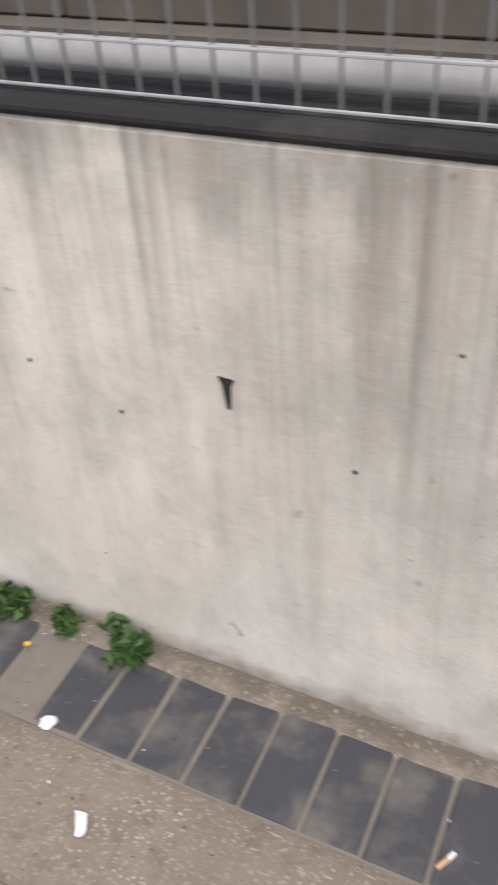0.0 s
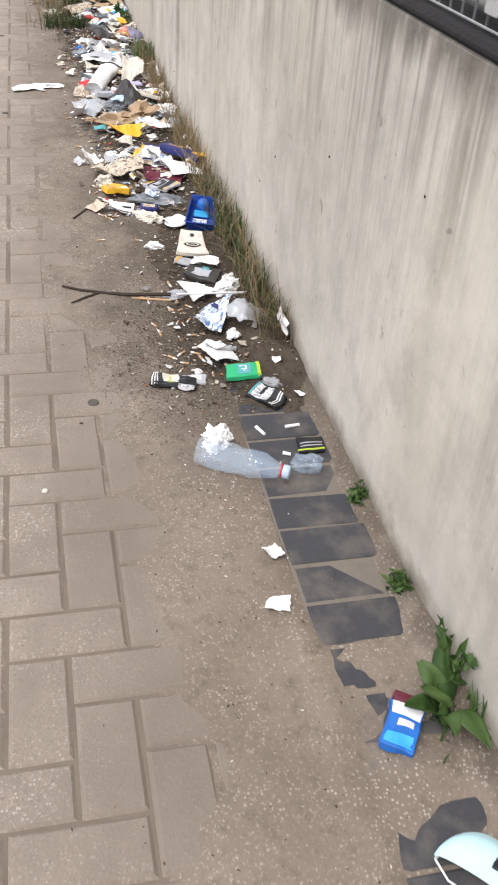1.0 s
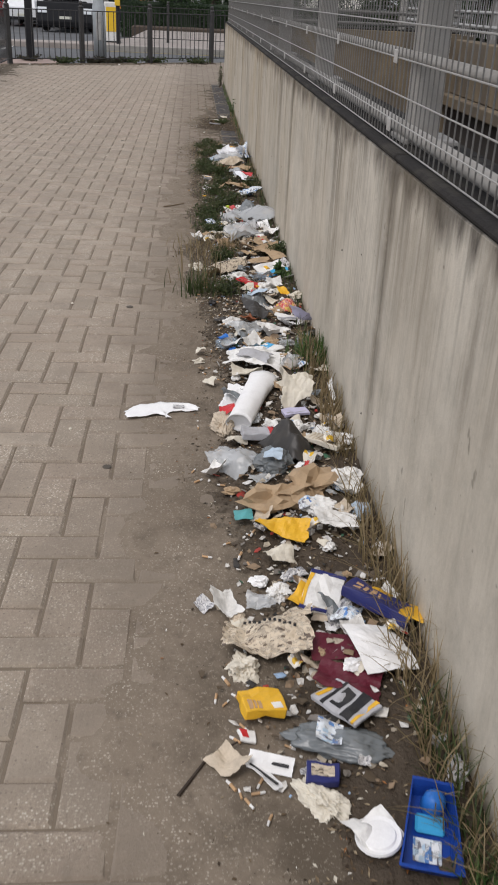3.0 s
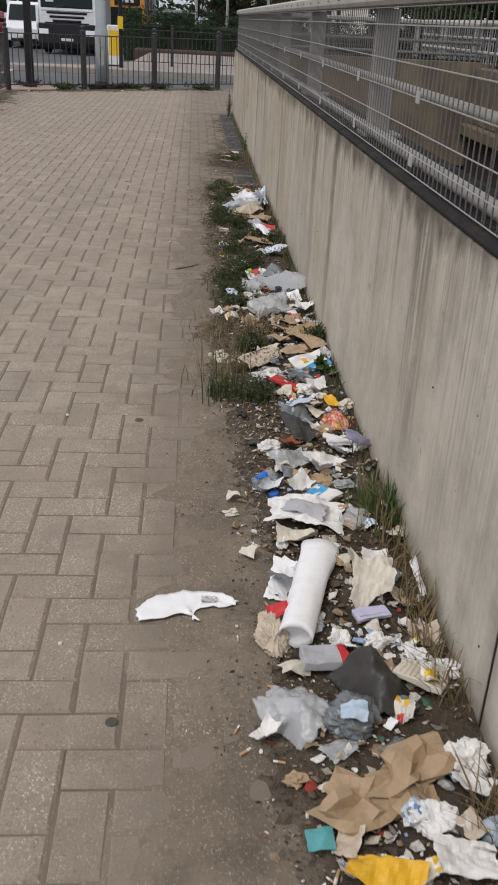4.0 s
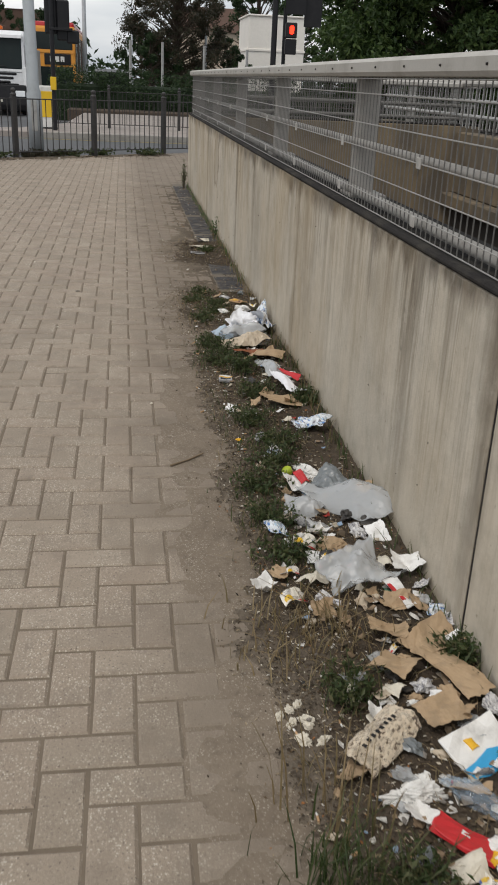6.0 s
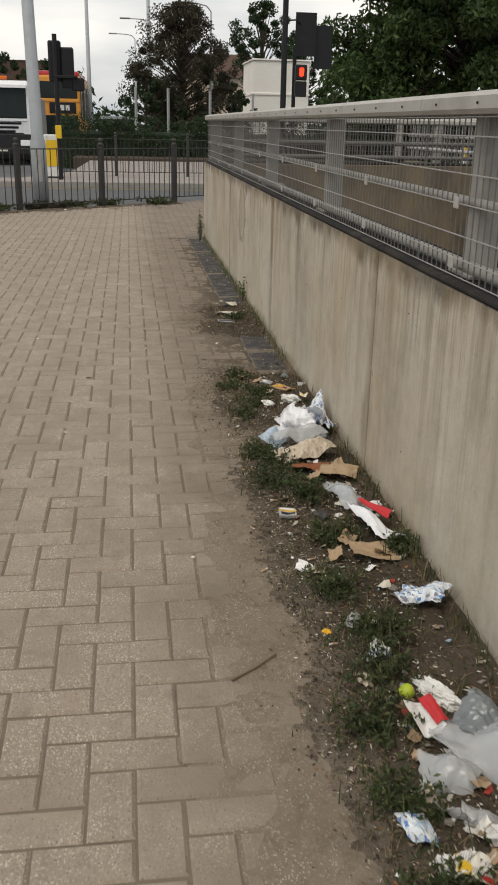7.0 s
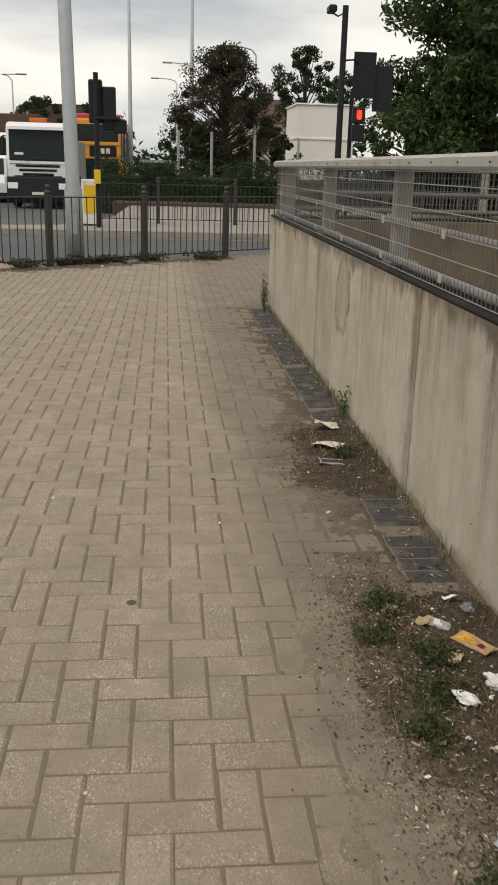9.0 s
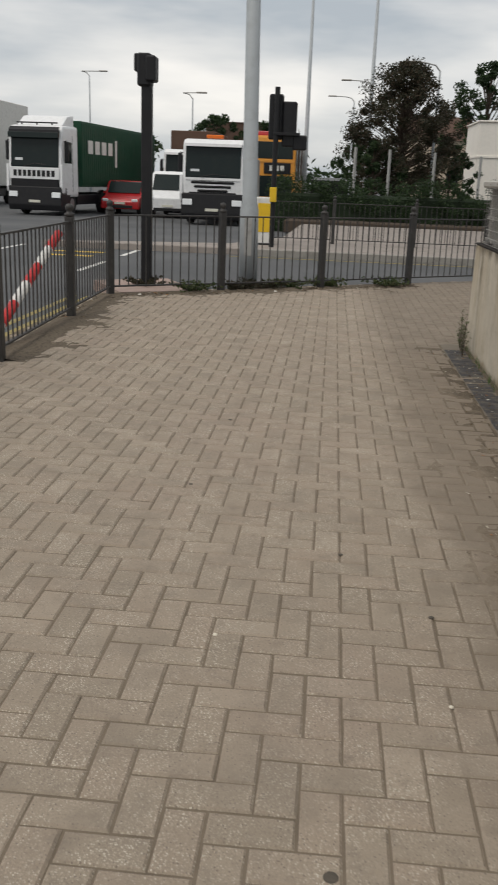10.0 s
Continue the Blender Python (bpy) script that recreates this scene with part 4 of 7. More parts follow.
def car(m, paint, label, W=0.82, L=3.6, H=1.48, van=False):
    ob = thing("van" if van else "car", m, label, "van" if van else "car")
    if van:
        prof = [(0, 0.35), (0.03, 0.9), (-0.55, 1.18), (-1.25, 1.98), (-1.7, 2.1), (-L, 2.1), (-L, 0.35)]
        scr = [(-0.62, 1.24), (-0.64, 1.28), (-1.2, 1.92), (-1.26, 1.94), (-1.2, 1.84)]
    else:
        prof = [(0, 0.28), (0.02, 0.62), (-0.12, 0.78), (-0.85, 0.95), (-1.5, H - 0.06), (-2.0, H), (-3.0, H - 0.04), (-L, 0.95), (-L - 0.02, 0.3)]
        scr = [(-0.9, 1.0), (-0.92, 1.04), (-1.45, H - 0.09), (-1.52, H - 0.07), (-1.4, H - 0.17)]
    part("body", prism(prof, -W, W, bevel=0.05), paint, ob)
    part("windscreen", prism([(x + 0.035, z + 0.02) for x, z in scr], -W + 0.13, W - 0.13), M_SCREEN, ob, "dark glass windscreen")
    for s in (-1, 1):
        part("headlight", box(-0.22, 0.035, s * (W - 0.2) - 0.15, s * (W - 0.2) + 0.15, 0.60 if not van else 0.78, 0.76 if not van else 0.96, 0.05), M_LAMPG, ob, "clear headlight")
        part("side_window", box(-2.4, -1.25, s * W - 0.02, s * W + 0.008, 1.0 if not van else 1.3, 1.3 if not van else 1.85, 0.008), M_SCREEN, ob)
        part("mirror", box(-1.2, -1.05, s * (W + 0.09) - 0.07, s * (W + 0.09) + 0.07, 0.95 if not van else 1.3, 1.08 if not van else 1.55, 0.03), paint, ob)
        for x in (-0.75, -L + 0.7):
            wheel(ob, x, s * (W - 0.1), 0.3, 0.2)
    part("grille", box(-0.05, 0.045, -W + 0.3, W - 0.3, 0.32, 0.46, 0.02), M_BLACK, ob)
    part("number_plate", box(0.03, 0.052, -0.26, 0.26, 0.50, 0.60, 0.004), M_PLATE, ob, "plate with unreadable bars")
    return ob


car(pose(-53.0, -10.6, -0.47), M_RED, "small red hatchback car waiting in traffic", 0.92, 3.9, 1.6)
car(pose(-51.5, -8.0, -0.47), M_WHITE, "white panel van behind the red car", 0.95, 5.0, van=True)
car(pose(-84, -0.6, -0.47), M_WHITE, "distant white van on the road", 0.95, 5.0, van=True)

bus = thing("bus", pose(-58, -3.7, -0.47), "double-decker bus with orange, black and red panels", "bus")
part("body", box(-10.5, 0, -1.25, 1.25, 0.3, 4.1, 0.12, seg=2), M_ORANGE, bus)
part("skirt", box(-10.45, 0.03, -1.27, 1.27, 0.3, 0.95, 0.05), M_DKBUS, bus, "black lower skirt")
part("roof", box(-10.4, -0.1, -1.22, 1.22, 3.9, 4.32, 0.14, seg=2), M_RED, bus, "red roof")
part("windscreen", box(-0.02, 0.03, -1.1, 1.1, 1.05, 2.1, 0.02), M_SCREEN, bus)
part("destination_blind", box(0.01, 0.05, -0.4, 1.0, 2.2, 2.75, 0.02), M_BLACK, bus)
for i in range(3):
    part("letter_bar", box(0.051, 0.056, -0.1 + i * 0.28, 0.1 + i * 0.28, 2.35, 2.62, 0.003), M_BOLLW, bus, "pale bar in place of lettering")
part("upper_window", box(-0.02, 0.03, -1.1, 1.1, 2.95, 3.8, 0.02), M_SCREEN, bus)
part("orange_panel", box(0.0, 0.04, -1.2, 1.2, 2.78, 2.94, 0.01), M_ORANGE, bus)
for i in range(5):
    part("side_panel", box(-2.0 - i * 2.0, -0.3 - i * 2.0, 1.24, 1.275, 1.9, 3.7, 0.02), M_SCREEN if i % 2 == 0 else M_ROOF, bus, "dark side window" if i % 2 == 0 else "brown side panel")
for x in (-2.4, -8):
    for s in (-1, 1):
        wheel(bus, x, s * 1.05, 0.5)
skip = thing("trailer", pose(-70, -0.7, -0.47), "dark trailer parked far along the road", "trailer")
part("body", prism([(0, 0.8), (0.1, 2.0), (-4.5, 2.2), (-4.6, 0.8)], -1.2, 1.2, bevel=0.05), M_BLACK, skip)
for x in (-1, -3.5):
    for s in (-1, 1):
        wheel(skip, x, s * 1.05, 0.45)


# ---- trees and hedge ----
def leaf_cloud(name, pts, size, mat, parent, seed, kind=""):
    """Small bent leaves scattered round the given clump centres (x, y, z, radius, count)."""
    rg = np.random.default_rng(seed)
    C, S = [], []
    for x, y, z, r, n in pts:
        u = rg.normal(size=(n, 3))
        u /= np.linalg.norm(u, axis=1)[:, None]
        rad = r * rg.random(n) ** 0.45
        C.append(np.array((x, y, z)) + u * rad[:, None] * np.array((1, 1, 0.8)))
        S.append(rg.uniform(0.6, 1.3, n) * size)
    C, S = np.concatenate(C), np.concatenate(S)
    n = len(C)
    a = rg.normal(size=(n, 3))
    a /= np.linalg.norm(a, axis=1)[:, None]
    b = np.cross(a, rg.normal(size=(n, 3)))
    b /= np.linalg.norm(b, axis=1)[:, None]
    nn = np.cross(a, b)
    s = S[:, None]
    V = np.stack([C - a * s, C + b * s * 0.45 + nn * s * 0.15, C + a * s, C - b * s * 0.45 + nn * s * 0.15], 1).reshape(-1, 3)
    F = [(4 * i, 4 * i + 1, 4 * i + 2, 4 * i + 3) for i in range(n)]
    ob = raw(name, V.tolist(), F, mat, parent)
    return tagged(ob, kind=kind) if kind else ob


def tree(x, y, h, spread, trunk, leaf, mat, label, seed, clumps=40, per=110, base=0.3, z0=-0.14, narrow=1.0):
    rt = random.Random(seed)
    ob = thing("tree", pose(x, y, z0), label, "tree")
    part("trunk", tube([(0, 0, 0), (rt.uniform(-.1, .1), rt.uniform(-.1, .1), h * 0.25), (rt.uniform(-.2, .2), rt.uniform(-.2, .2), h * 0.6), (0, 0, h * 0.92)], trunk, trunk * 0.15, 9), M_BARK, ob)
    pts = []
    for i in range(clumps):
        f = base + (1 - base) * (i + 0.5) / clumps
        zz = h * f
        env = spread * (math.sin(math.pi * min(1, (f - base) / (1 - base) * 0.86 + 0.12)) ** 0.7)
        ang = i * 2.4 + rt.uniform(-.5, .5)
        rr = env * rt.uniform(0.35, 1.05)
        px, py = rr * math.cos(ang) * narrow, rr * math.sin(ang)
        part("limb", tube([(0, 0, zz * 0.72), (px * 0.5, py * 0.5, zz * 0.86), (px, py, zz)], trunk * 0.28, trunk * 0.05, 5), M_BARK, ob)
        pts.append((px, py, zz, spread * rt.uniform(0.07, 0.20), int(per * rt.uniform(0.5, 1.4))))
    leaf_cloud("crown", pts, leaf, mat, ob, seed)
    return ob


tree(-60, 3.1, 7.6, 3.3, 0.16, 0.078, M_LEAFR, "purple-brown leaved street tree with a ragged crown", 3, 210, 190, 0.14)
tree(-39, 12.0, 14.0, 5.6, 0.3, 0.125, M_LEAFG, "large green broad-leaved tree beyond the ramp", 5, 260, 560, 0.06)
tree(-36, 15.8, 10.5, 4.6, 0.28, 0.11, M_LEAFG, "green broad-leaved tree beyond the ramp", 6, 150, 430, 0.08)
tree(-42, 9.2, 5.4, 1.9, 0.2, 0.075, M_LEAFG, "smaller green tree beside the crossing", 12, 60, 210, 0.06)
tree(-82, 10.8, 10.4, 3.6, 0.25, 0.14, M_LEAFD, "dark green tree behind the white building", 7, 70, 170, 0.12)
tree(-92, 16.0, 9.5, 3.8, 0.25, 0.15, M_LEAFD, "dark green tree in the distance", 17, 60, 150, 0.12)
tree(-105, -12.8, 7.6, 3.6, 0.25, 0.16, M_LEAFD, "dark tree behind the lorries", 8, 55, 150, 0.15)
tree(-110, -7.6, 7.4, 3.4, 0.25, 0.16, M_LEAFD, "dark tree behind the queue", 9, 55, 150, 0.15)
tree(-125, 2.4, 6.8, 3.6, 0.25, 0.16, M_LEAFD, "distant green tree over the road", 10, 55, 140, 0.05)
tree(-62, 6.0, 3.7, 1.7, 0.12, 0.085, M_LEAFD, "dark bushy tree in front of the beige building", 11, 55, 160, 0.03)
tree(-58, 1.6, 3.6, 1.7, 0.12, 0.085, M_LEAFD, "dark bush under the purple-leaved tree", 15, 45, 150, 0.03)
rt = random.Random(21)
hp = []
for i in range(420):
    hp.append((rt.uniform(-43.4, -41.9), -2.6 + 24 * (i + rt.random()) / 420, rt.uniform(0.0, 1.45), rt.uniform(0.25, 0.5), 110))
hedge = thing("hedge", Matrix(), "dark green clipped hedge behind the far railings", "hedge")
part("core", strip([(-43.3, -2.5), (-42.6, -2.5), (-42.6, 21), (-43.3, 21)], -0.4, 1.0, bevel=0.1), M_LEAFD, hedge)
leaf_cloud("foliage", hp, 0.05, M_LEAFD, hedge, 22)
hw = thing("woods", Matrix(), "distant dark tree line closing the view", "woods", kind="stuff")
wp = []
for i in range(120):
    y = -110 + 220 * (i + rt.random()) / 120
    wp.append((-150 + rt.uniform(-8, 8), y, rt.uniform(1, 6.5), rt.uniform(2.0, 3.4), 60))
leaf_cloud("foliage", wp, 0.6, M_LEAFD, hw, 23, "stuff")


# ---- buildings ----
def house(x, y, w, d, h, mat, label, roof=True, windows=(-0.25, 0.25)):
    ob = thing("building", pose(x, y, -0.14), label, "building")
    part("wall", box(-d, 0, -w / 2, w / 2, 0, h, 0.04), mat, ob)
    part("parapet_band", box(-d - 0.05, 0.05, -w / 2 - 0.05, w / 2 + 0.05, h * 0.62, h * 0.645, 0.01), mat, ob)
    if roof:
        part("roof", prism([(0.3, h), (-d / 2, h + d * 0.3), (-d - 0.3, h)], -w / 2 - 0.2, w / 2 + 0.2), M_ROOF, ob, "brown pitched roof")
    else:
        part("roof", box(-d - 0.08, 0.08, -w / 2 - 0.08, w / 2 + 0.08, h, h + 0.1, 0.02), mat, ob)
    for k in windows:
        wi = part("window", box(-0.02, 0.02, k * w - w * 0.09, k * w + w * 0.09, h * 0.28, h * 0.5, 0.01), M_SCREEN, ob)
        part("sill", box(0.02, 0.1, k * w - w * 0.1, k * w + w * 0.1, h * 0.26, h * 0.28, 0.005), M_BOLLW, wi)
    return ob


house(-66, 9.75, 3.6, 5, 5.3, M_HOUSEW, "plain white rendered block beyond the crossing", False, ())
house(-100, 9.2, 6.5, 8, 5.8, M_HOUSEB, "beige house with a brown roof", True)
house(-130, -13, 9, 8, 8.5, M_ROOF, "distant brown building behind the lorries", False)


# ---- soil drift along the wall ----
def smooth(a, b, v):
    t = min(1.0, max(0.0, (v - a) / (b - a)))
    return t * t * (3 - 2 * t)


def litter_zone(x):
    """How far the litter bank covers this stretch, 0 to 1."""
    w = smooth(-2.0, -2.5, x) * (1 - smooth(-9.6, -10.3, x))
    w = max(w, 0.85 * smooth(-10.0, -10.4, x) * (1 - smooth(-11.0, -11.5, x)))
    return max(w, 0.65 * smooth(-11.9, -12.4, x) * (1 - smooth(-13.1, -13.6, x)))


def heave(x, y):
    return (noise.noise(Vector((x * 2.3, y * 2.3, 0))), noise.noise(Vector((x * 9, y * 9, 5))), noise.noise(Vector((x * 34, y * 34, 9))))


def dust(x, y):
    """The height of the pale dust drifted over the blocks and bricks."""
    n1, n2, n3 = heave(x, y)
    start = smooth(-4.0, -1.2, x)
    w = litter_zone(x)
    full = max(start, 0.8 * w)
    h = -0.0085 + 0.0125 * smooth(0.12 + 0.24 * start, 0.40 + 0.20 * start, y + 0.10 * n1 + 0.05 * n2) * (0.45 + 0.55 * full) + 0.003 * smooth(0.40, 0.6, y)
    h -= (0.008 + 0.003 * start) * smooth(0.715, 0.75, y) * smooth(0.955, 0.90, y) * (1 - w)
    h += 0.018 * smooth(0.885, 0.94, y) + (0.010 + 0.010 * n2) * smooth(-0.72, -0.92, x) * smooth(-1.60, -1.42, x) * smooth(0.66, 0.74, y)
    return h + n1 * 0.0035 + n2 * 0.0032 + n3 * 0.0014


def bank_soil(x, y):
    """The height of the dark soil of the litter bank."""
    n1, n2, n3 = heave(x, y)
    w = litter_zone(x)
    if w < 0.01:
        return -0.05
    late = 0.20 * smooth(-4.3, -3.3, x) - 0.11 * smooth(-5.2, -7.0, x)
    h = -0.014 + 0.038 * smooth(0.34 + late + 0.16 * n1 + 0.10 * n2, 0.74 + 0.6 * late + 0.1 * n1, y) + 0.014 * smooth(0.7, 0.93, y)
    return -0.016 * (1 - w) + h * w + n1 * 0.005 + n2 * 0.007 + n3 * (0.002 + 0.006 * smooth(0.30 + late, 0.56 + late, y))


def ground_at(x, y):
    return max(dust(x, y), bank_soil(x, y), 0.004 if y > 0.735 else 0.0)


def soil_sheet(name, height, mat, label, low, y0, x0, x1, st):
    nx, ny = int((x0 - x1) / st), int((0.9445 - y0) / st) + 1
    sy = (0.9445 - y0) / (ny - 1)
    V, idx, F = [], {}, []
    H = [[height(x0 - i * st, y0 + j * sy) for j in range(ny)] for i in range(nx)]

    def vert(i, j):
        if (i, j) not in idx:
            idx[i, j] = len(V)
            V.append((x0 - i * st, y0 + j * sy, H[i][j]))
        return idx[i, j]
    for i in range(nx - 1):
        for j in range(ny - 1):
            if max(H[i][j], H[i + 1][j], H[i][j + 1], H[i + 1][j + 1]) > low:
                F.append((vert(i, j), vert(i, j + 1), vert(i + 1, j + 1), vert(i + 1, j)))
    ob = raw(name, V, F, mat, None, label, "soil", "stuff")
    for p in ob.data.polygons:
        p.use_smooth = True


soil_sheet("dust", dust, M_DUST, "pale dusty drift over the paving by the wall", -0.006, 0.05, 1.35, -17.7, 0.019)
soil_sheet("soil", bank_soil, M_SOIL, "dark crumbly soil banked against the wall", -0.008, 0.18, -1.9, -13.9, 0.0118)

# ---- litter materials ----
P = lambda name, c, rough=0.7, dirt=0.35, **k: worn(name, c, rough, 0.0, dirt, 26, **k)
L_WHITE = P("white_paper", (0.79, 0.78, 0.755), dirt=0.40)
L_CLEAN = P("clean_white_paper", (0.86, 0.855, 0.85), 0.6, 0.10)
L_CREAM = P("cream_card", (0.68, 0.63, 0.53), dirt=0.35)
L_BEIGE = P("beige_wrapper", (0.58, 0.49, 0.38), dirt=0.45)
L_BROWN = P("brown_card", (0.42, 0.30, 0.185), dirt=0.4)
L_GREY = P("grey_print", (0.44, 0.44, 0.46), dirt=0.45)
L_NAVY = P("navy_print", (0.025, 0.03, 0.14), 0.4, 0.15)
L_BLUE = P("blue_print", (0.02, 0.14, 0.48), 0.4, 0.15)
L_DEEPB = P("deep_blue_print", (0.012, 0.055, 0.30), 0.3, 0.1)
L_LBLUE = P("pale_blue_print", (0.46, 0.56, 0.66), 0.5, 0.2)
L_SKY = P("bright_blue_print", (0.05, 0.38, 0.70), 0.45, 0.15)
L_RED = P("red_print", (0.55, 0.03, 0.035), 0.45, 0.2)
L_MAROON = P("maroon_card", (0.12, 0.015, 0.03), 0.5, 0.2)
L_YELLOW = P("yellow_print", (0.78, 0.44, 0.03), 0.45, 0.2)
L_LIME = P("lime_plastic", (0.45, 0.55, 0.05), 0.4, 0.15)
L_GREEN = P("green_print", (0.03, 0.42, 0.17), 0.4, 0.15)
L_TEAL = P("teal_print", (0.10, 0.36, 0.37), 0.5, 0.25)
L_BLACK = P("black_print", (0.018, 0.018, 0.02), 0.45, 0.25)
L_LILAC = P("lilac_card", (0.55, 0.53, 0.70), 0.6, 0.2)
L_RUST = P("rust_card", (0.26, 0.09, 0.04), 0.7, 0.3)
L_MASK = P("pale_cyan_mask", (0.50, 0.72, 0.74), 0.85, 0.12)
L_CORK = P("filter_tan", (0.52, 0.33, 0.18), 0.8, 0.4)
L_STICK = P("pale_stick", (0.20, 0.15, 0.10), 0.9, 0.3)
L_CLEAR = make_glass("clear_plastic", (0.60, 0.75, 0.90), 0.05, 0.19)
L_FILM = make_glass("cloudy_film", (0.62, 0.64, 0.65), 0.22, 0.42)
L_SMOKE = make_glass("smoky_film", (0.20, 0.22, 0.23), 0.25, 0.75)
L_DARK = P("dark_plastic", (0.045, 0.042, 0.04), 0.4, 0.3)
L_BAG = P("white_carrier_plastic", (0.82, 0.83, 0.86), 0.35, 0.15)
L_TWIG = P("twig_bark", (0.045, 0.032, 0.024), 0.9, 0.3)


def printed(name, paper_tone, inks, scale=48.0, cover=0.5, rough=0.5):
    """Printed packaging: blocks and lines of ink on a pale ground, with grime over it."""
    k = Mat(name, rough, spec=0.35)
    mp = k.node("ShaderNodeMapping")
    mp.inputs["Scale"].default_value = (1.0, 1.9, 0.2)
    k.link(k.co.outputs["Object"], mp.inputs["Vector"])
    v = k.node("ShaderNodeTexVoronoi", Scale=scale, Randomness=0.85)
    v.distance = "CHEBYCHEV"
    k.link(mp.outputs[0], v.inputs["Vector"])
    pick = k.node("ShaderNodeSeparateColor")
    k.link(v.outputs["Color"], pick.inputs[0])
    n = len(inks)
    ink = k.ramp(pick.outputs[0], [(q / n, c) for q, c in enumerate(inks)], True)
    has = k.grey(pick.outputs[1], 1 - cover, 1.01 - cover, 0.0, 1.0)
    c = k.mix(has, paper_tone, ink)
    w = k.node("ShaderNodeTexWave", Scale=scale * 2.6, Distortion=0.6)
    k.link(mp.outputs[0], w.inputs["Vector"])
    lines = k.math("MULTIPLY", k.grey(w.outputs["Fac"], 0.62, 0.7, 0.0, 0.75), k.grey(pick.outputs[2], 0.55, 0.56, 0.0, 1.0))
    c = k.mix(lines, c, (0.06, 0.06, 0.07))
    g = k.noise(24, 5)
    c = k.mix(k.grey(g, 0.50, 0.74, 0.0, 0.4), c, (0.12, 0.10, 0.075))
    return k.color(c).bump(k.noise(200, 3), 0.15, 0.003).m


L_NEWS = printed("grey_newsprint", (0.66, 0.65, 0.64), [(0.40, 0.40, 0.43), (0.55, 0.54, 0.55), (0.26, 0.26, 0.28)], 150, 0.4)
L_SNACK = printed("bright_snack_print", (0.78, 0.74, 0.66), [(0.55, 0.04, 0.04), (0.72, 0.46, 0.04), (0.05, 0.12, 0.42), (0.75, 0.73, 0.70)], 42, 0.55, 0.3)
L_SALMON = printed("salmon_snack_print", (0.62, 0.20, 0.15), [(0.68, 0.30, 0.20), (0.60, 0.06, 0.05), (0.75, 0.55, 0.12), (0.70, 0.42, 0.34)], 80, 0.6, 0.3)
L_COOL = printed("blue_white_print", (0.74, 0.79, 0.84), [(0.10, 0.24, 0.55), (0.45, 0.60, 0.75), (0.20, 0.20, 0.24), (0.80, 0.82, 0.84)], 95, 0.42, 0.35)
L_TALLY = printed("beige_marked_print", (0.60, 0.51, 0.39), [(0.52, 0.43, 0.32), (0.16, 0.12, 0.09), (0.64, 0.56, 0.44), (0.55, 0.46, 0.35)], 130, 0.4, 0.7)
rl = random.Random(31)


def lay(ob, x, y, rz, lift=0.0, rx=0.0, ry=0.0):
    ob.matrix_world = pose(x, y, ground_at(x, y) + lift, rx, ry, rz)
    return ob


def sheet_bm(L, W, crumple, torn, seed, nx=14, ny=10, th=0.0012, rest=True, dome=0.0):
    """A creased sheet with a torn edge, with thickness."""
    bm = bmesh.new()
    o = Vector((seed * 3.7, seed * 1.3, 0))
    top = []
    rc = random.Random(int(seed * 977))
    angs = [rc.uniform(0, 6.28) for _ in range(6)]
    creases = [(math.cos(q), math.sin(q), rc.uniform(-0.7, 0.7), rc.uniform(-1.1, 1.1)) for q in angs]
    for i in range(nx + 1):
        for j in range(ny + 1):
            u, v = 2 * i / nx - 1, 2 * j / ny - 1
            a = math.atan2(v, u)
            edge = max(abs(u), abs(v))
            k = 1 + torn * edge ** 3 * (0.55 * noise.noise(Vector((math.cos(a) * 1.2, math.sin(a) * 1.2, seed))) + 0.40 * noise.noise(Vector((math.cos(a) * 5, math.sin(a) * 5, seed + 9))))
            x, y = u * L / 2 * k, v * W / 2 * k
            p = Vector((x, y, 0)) * 14 + o
            z = crumple * (abs(noise.noise(p)) * 0.7 + 0.35 * abs(noise.noise(p * 2.3)) + 0.2 * noise.noise(p * 6))
            z += crumple * sum(w * abs(cx * u + cy * v - d) for cx, cy, d, w in creases) + dome * max(0.0, 1 - u * u) * max(0.0, 1 - v * v)
            z += crumple * 0.9 * noise.noise(Vector((u * 0.9, v * 0.9, seed + 3)))
            top.append(Vector((x, y, z)))
    zmin = min(p.z for p in top) if rest else 0
    tv = [bm.verts.new((p.x, p.y, p.z - zmin + th)) for p in top]
    bv = [bm.verts.new((p.x, p.y, p.z - zmin)) for p in top]
    at = lambda i, j: i * (ny + 1) + j
    for i in range(nx):
        for j in range(ny):
            q = (at(i, j), at(i + 1, j), at(i + 1, j + 1), at(i, j + 1))
            bm.faces.new([tv[k] for k in q])
            bm.faces.new([bv[k] for k in q[::-1]])
    ring = [at(i, 0) for i in range(nx)] + [at(nx, j) for j in range(ny)] + [at(i, ny) for i in range(nx, 0, -1)] + [at(0, j) for j in range(ny, 0, -1)]
    for a, b in zip(ring, ring[1:] + ring[:1]):
        bm.faces.new((bv[a], bv[b], tv[b], tv[a]))
    return bm


def paper(x, y, rz, L, W, mat, label, crumple=0.012, torn=0.35, name="paper_scrap", lift=0.004, rx=0, ry=0, category="litter"):
    if len(label.split()) < 4:
        label += " in the litter"
    ob = obj(name, sheet_bm(L, W, crumple, torn, rl.uniform(0, 90), 18, 13), mat, None, label, category)
    return lay(ob, x, y, rz, lift, rx, ry)


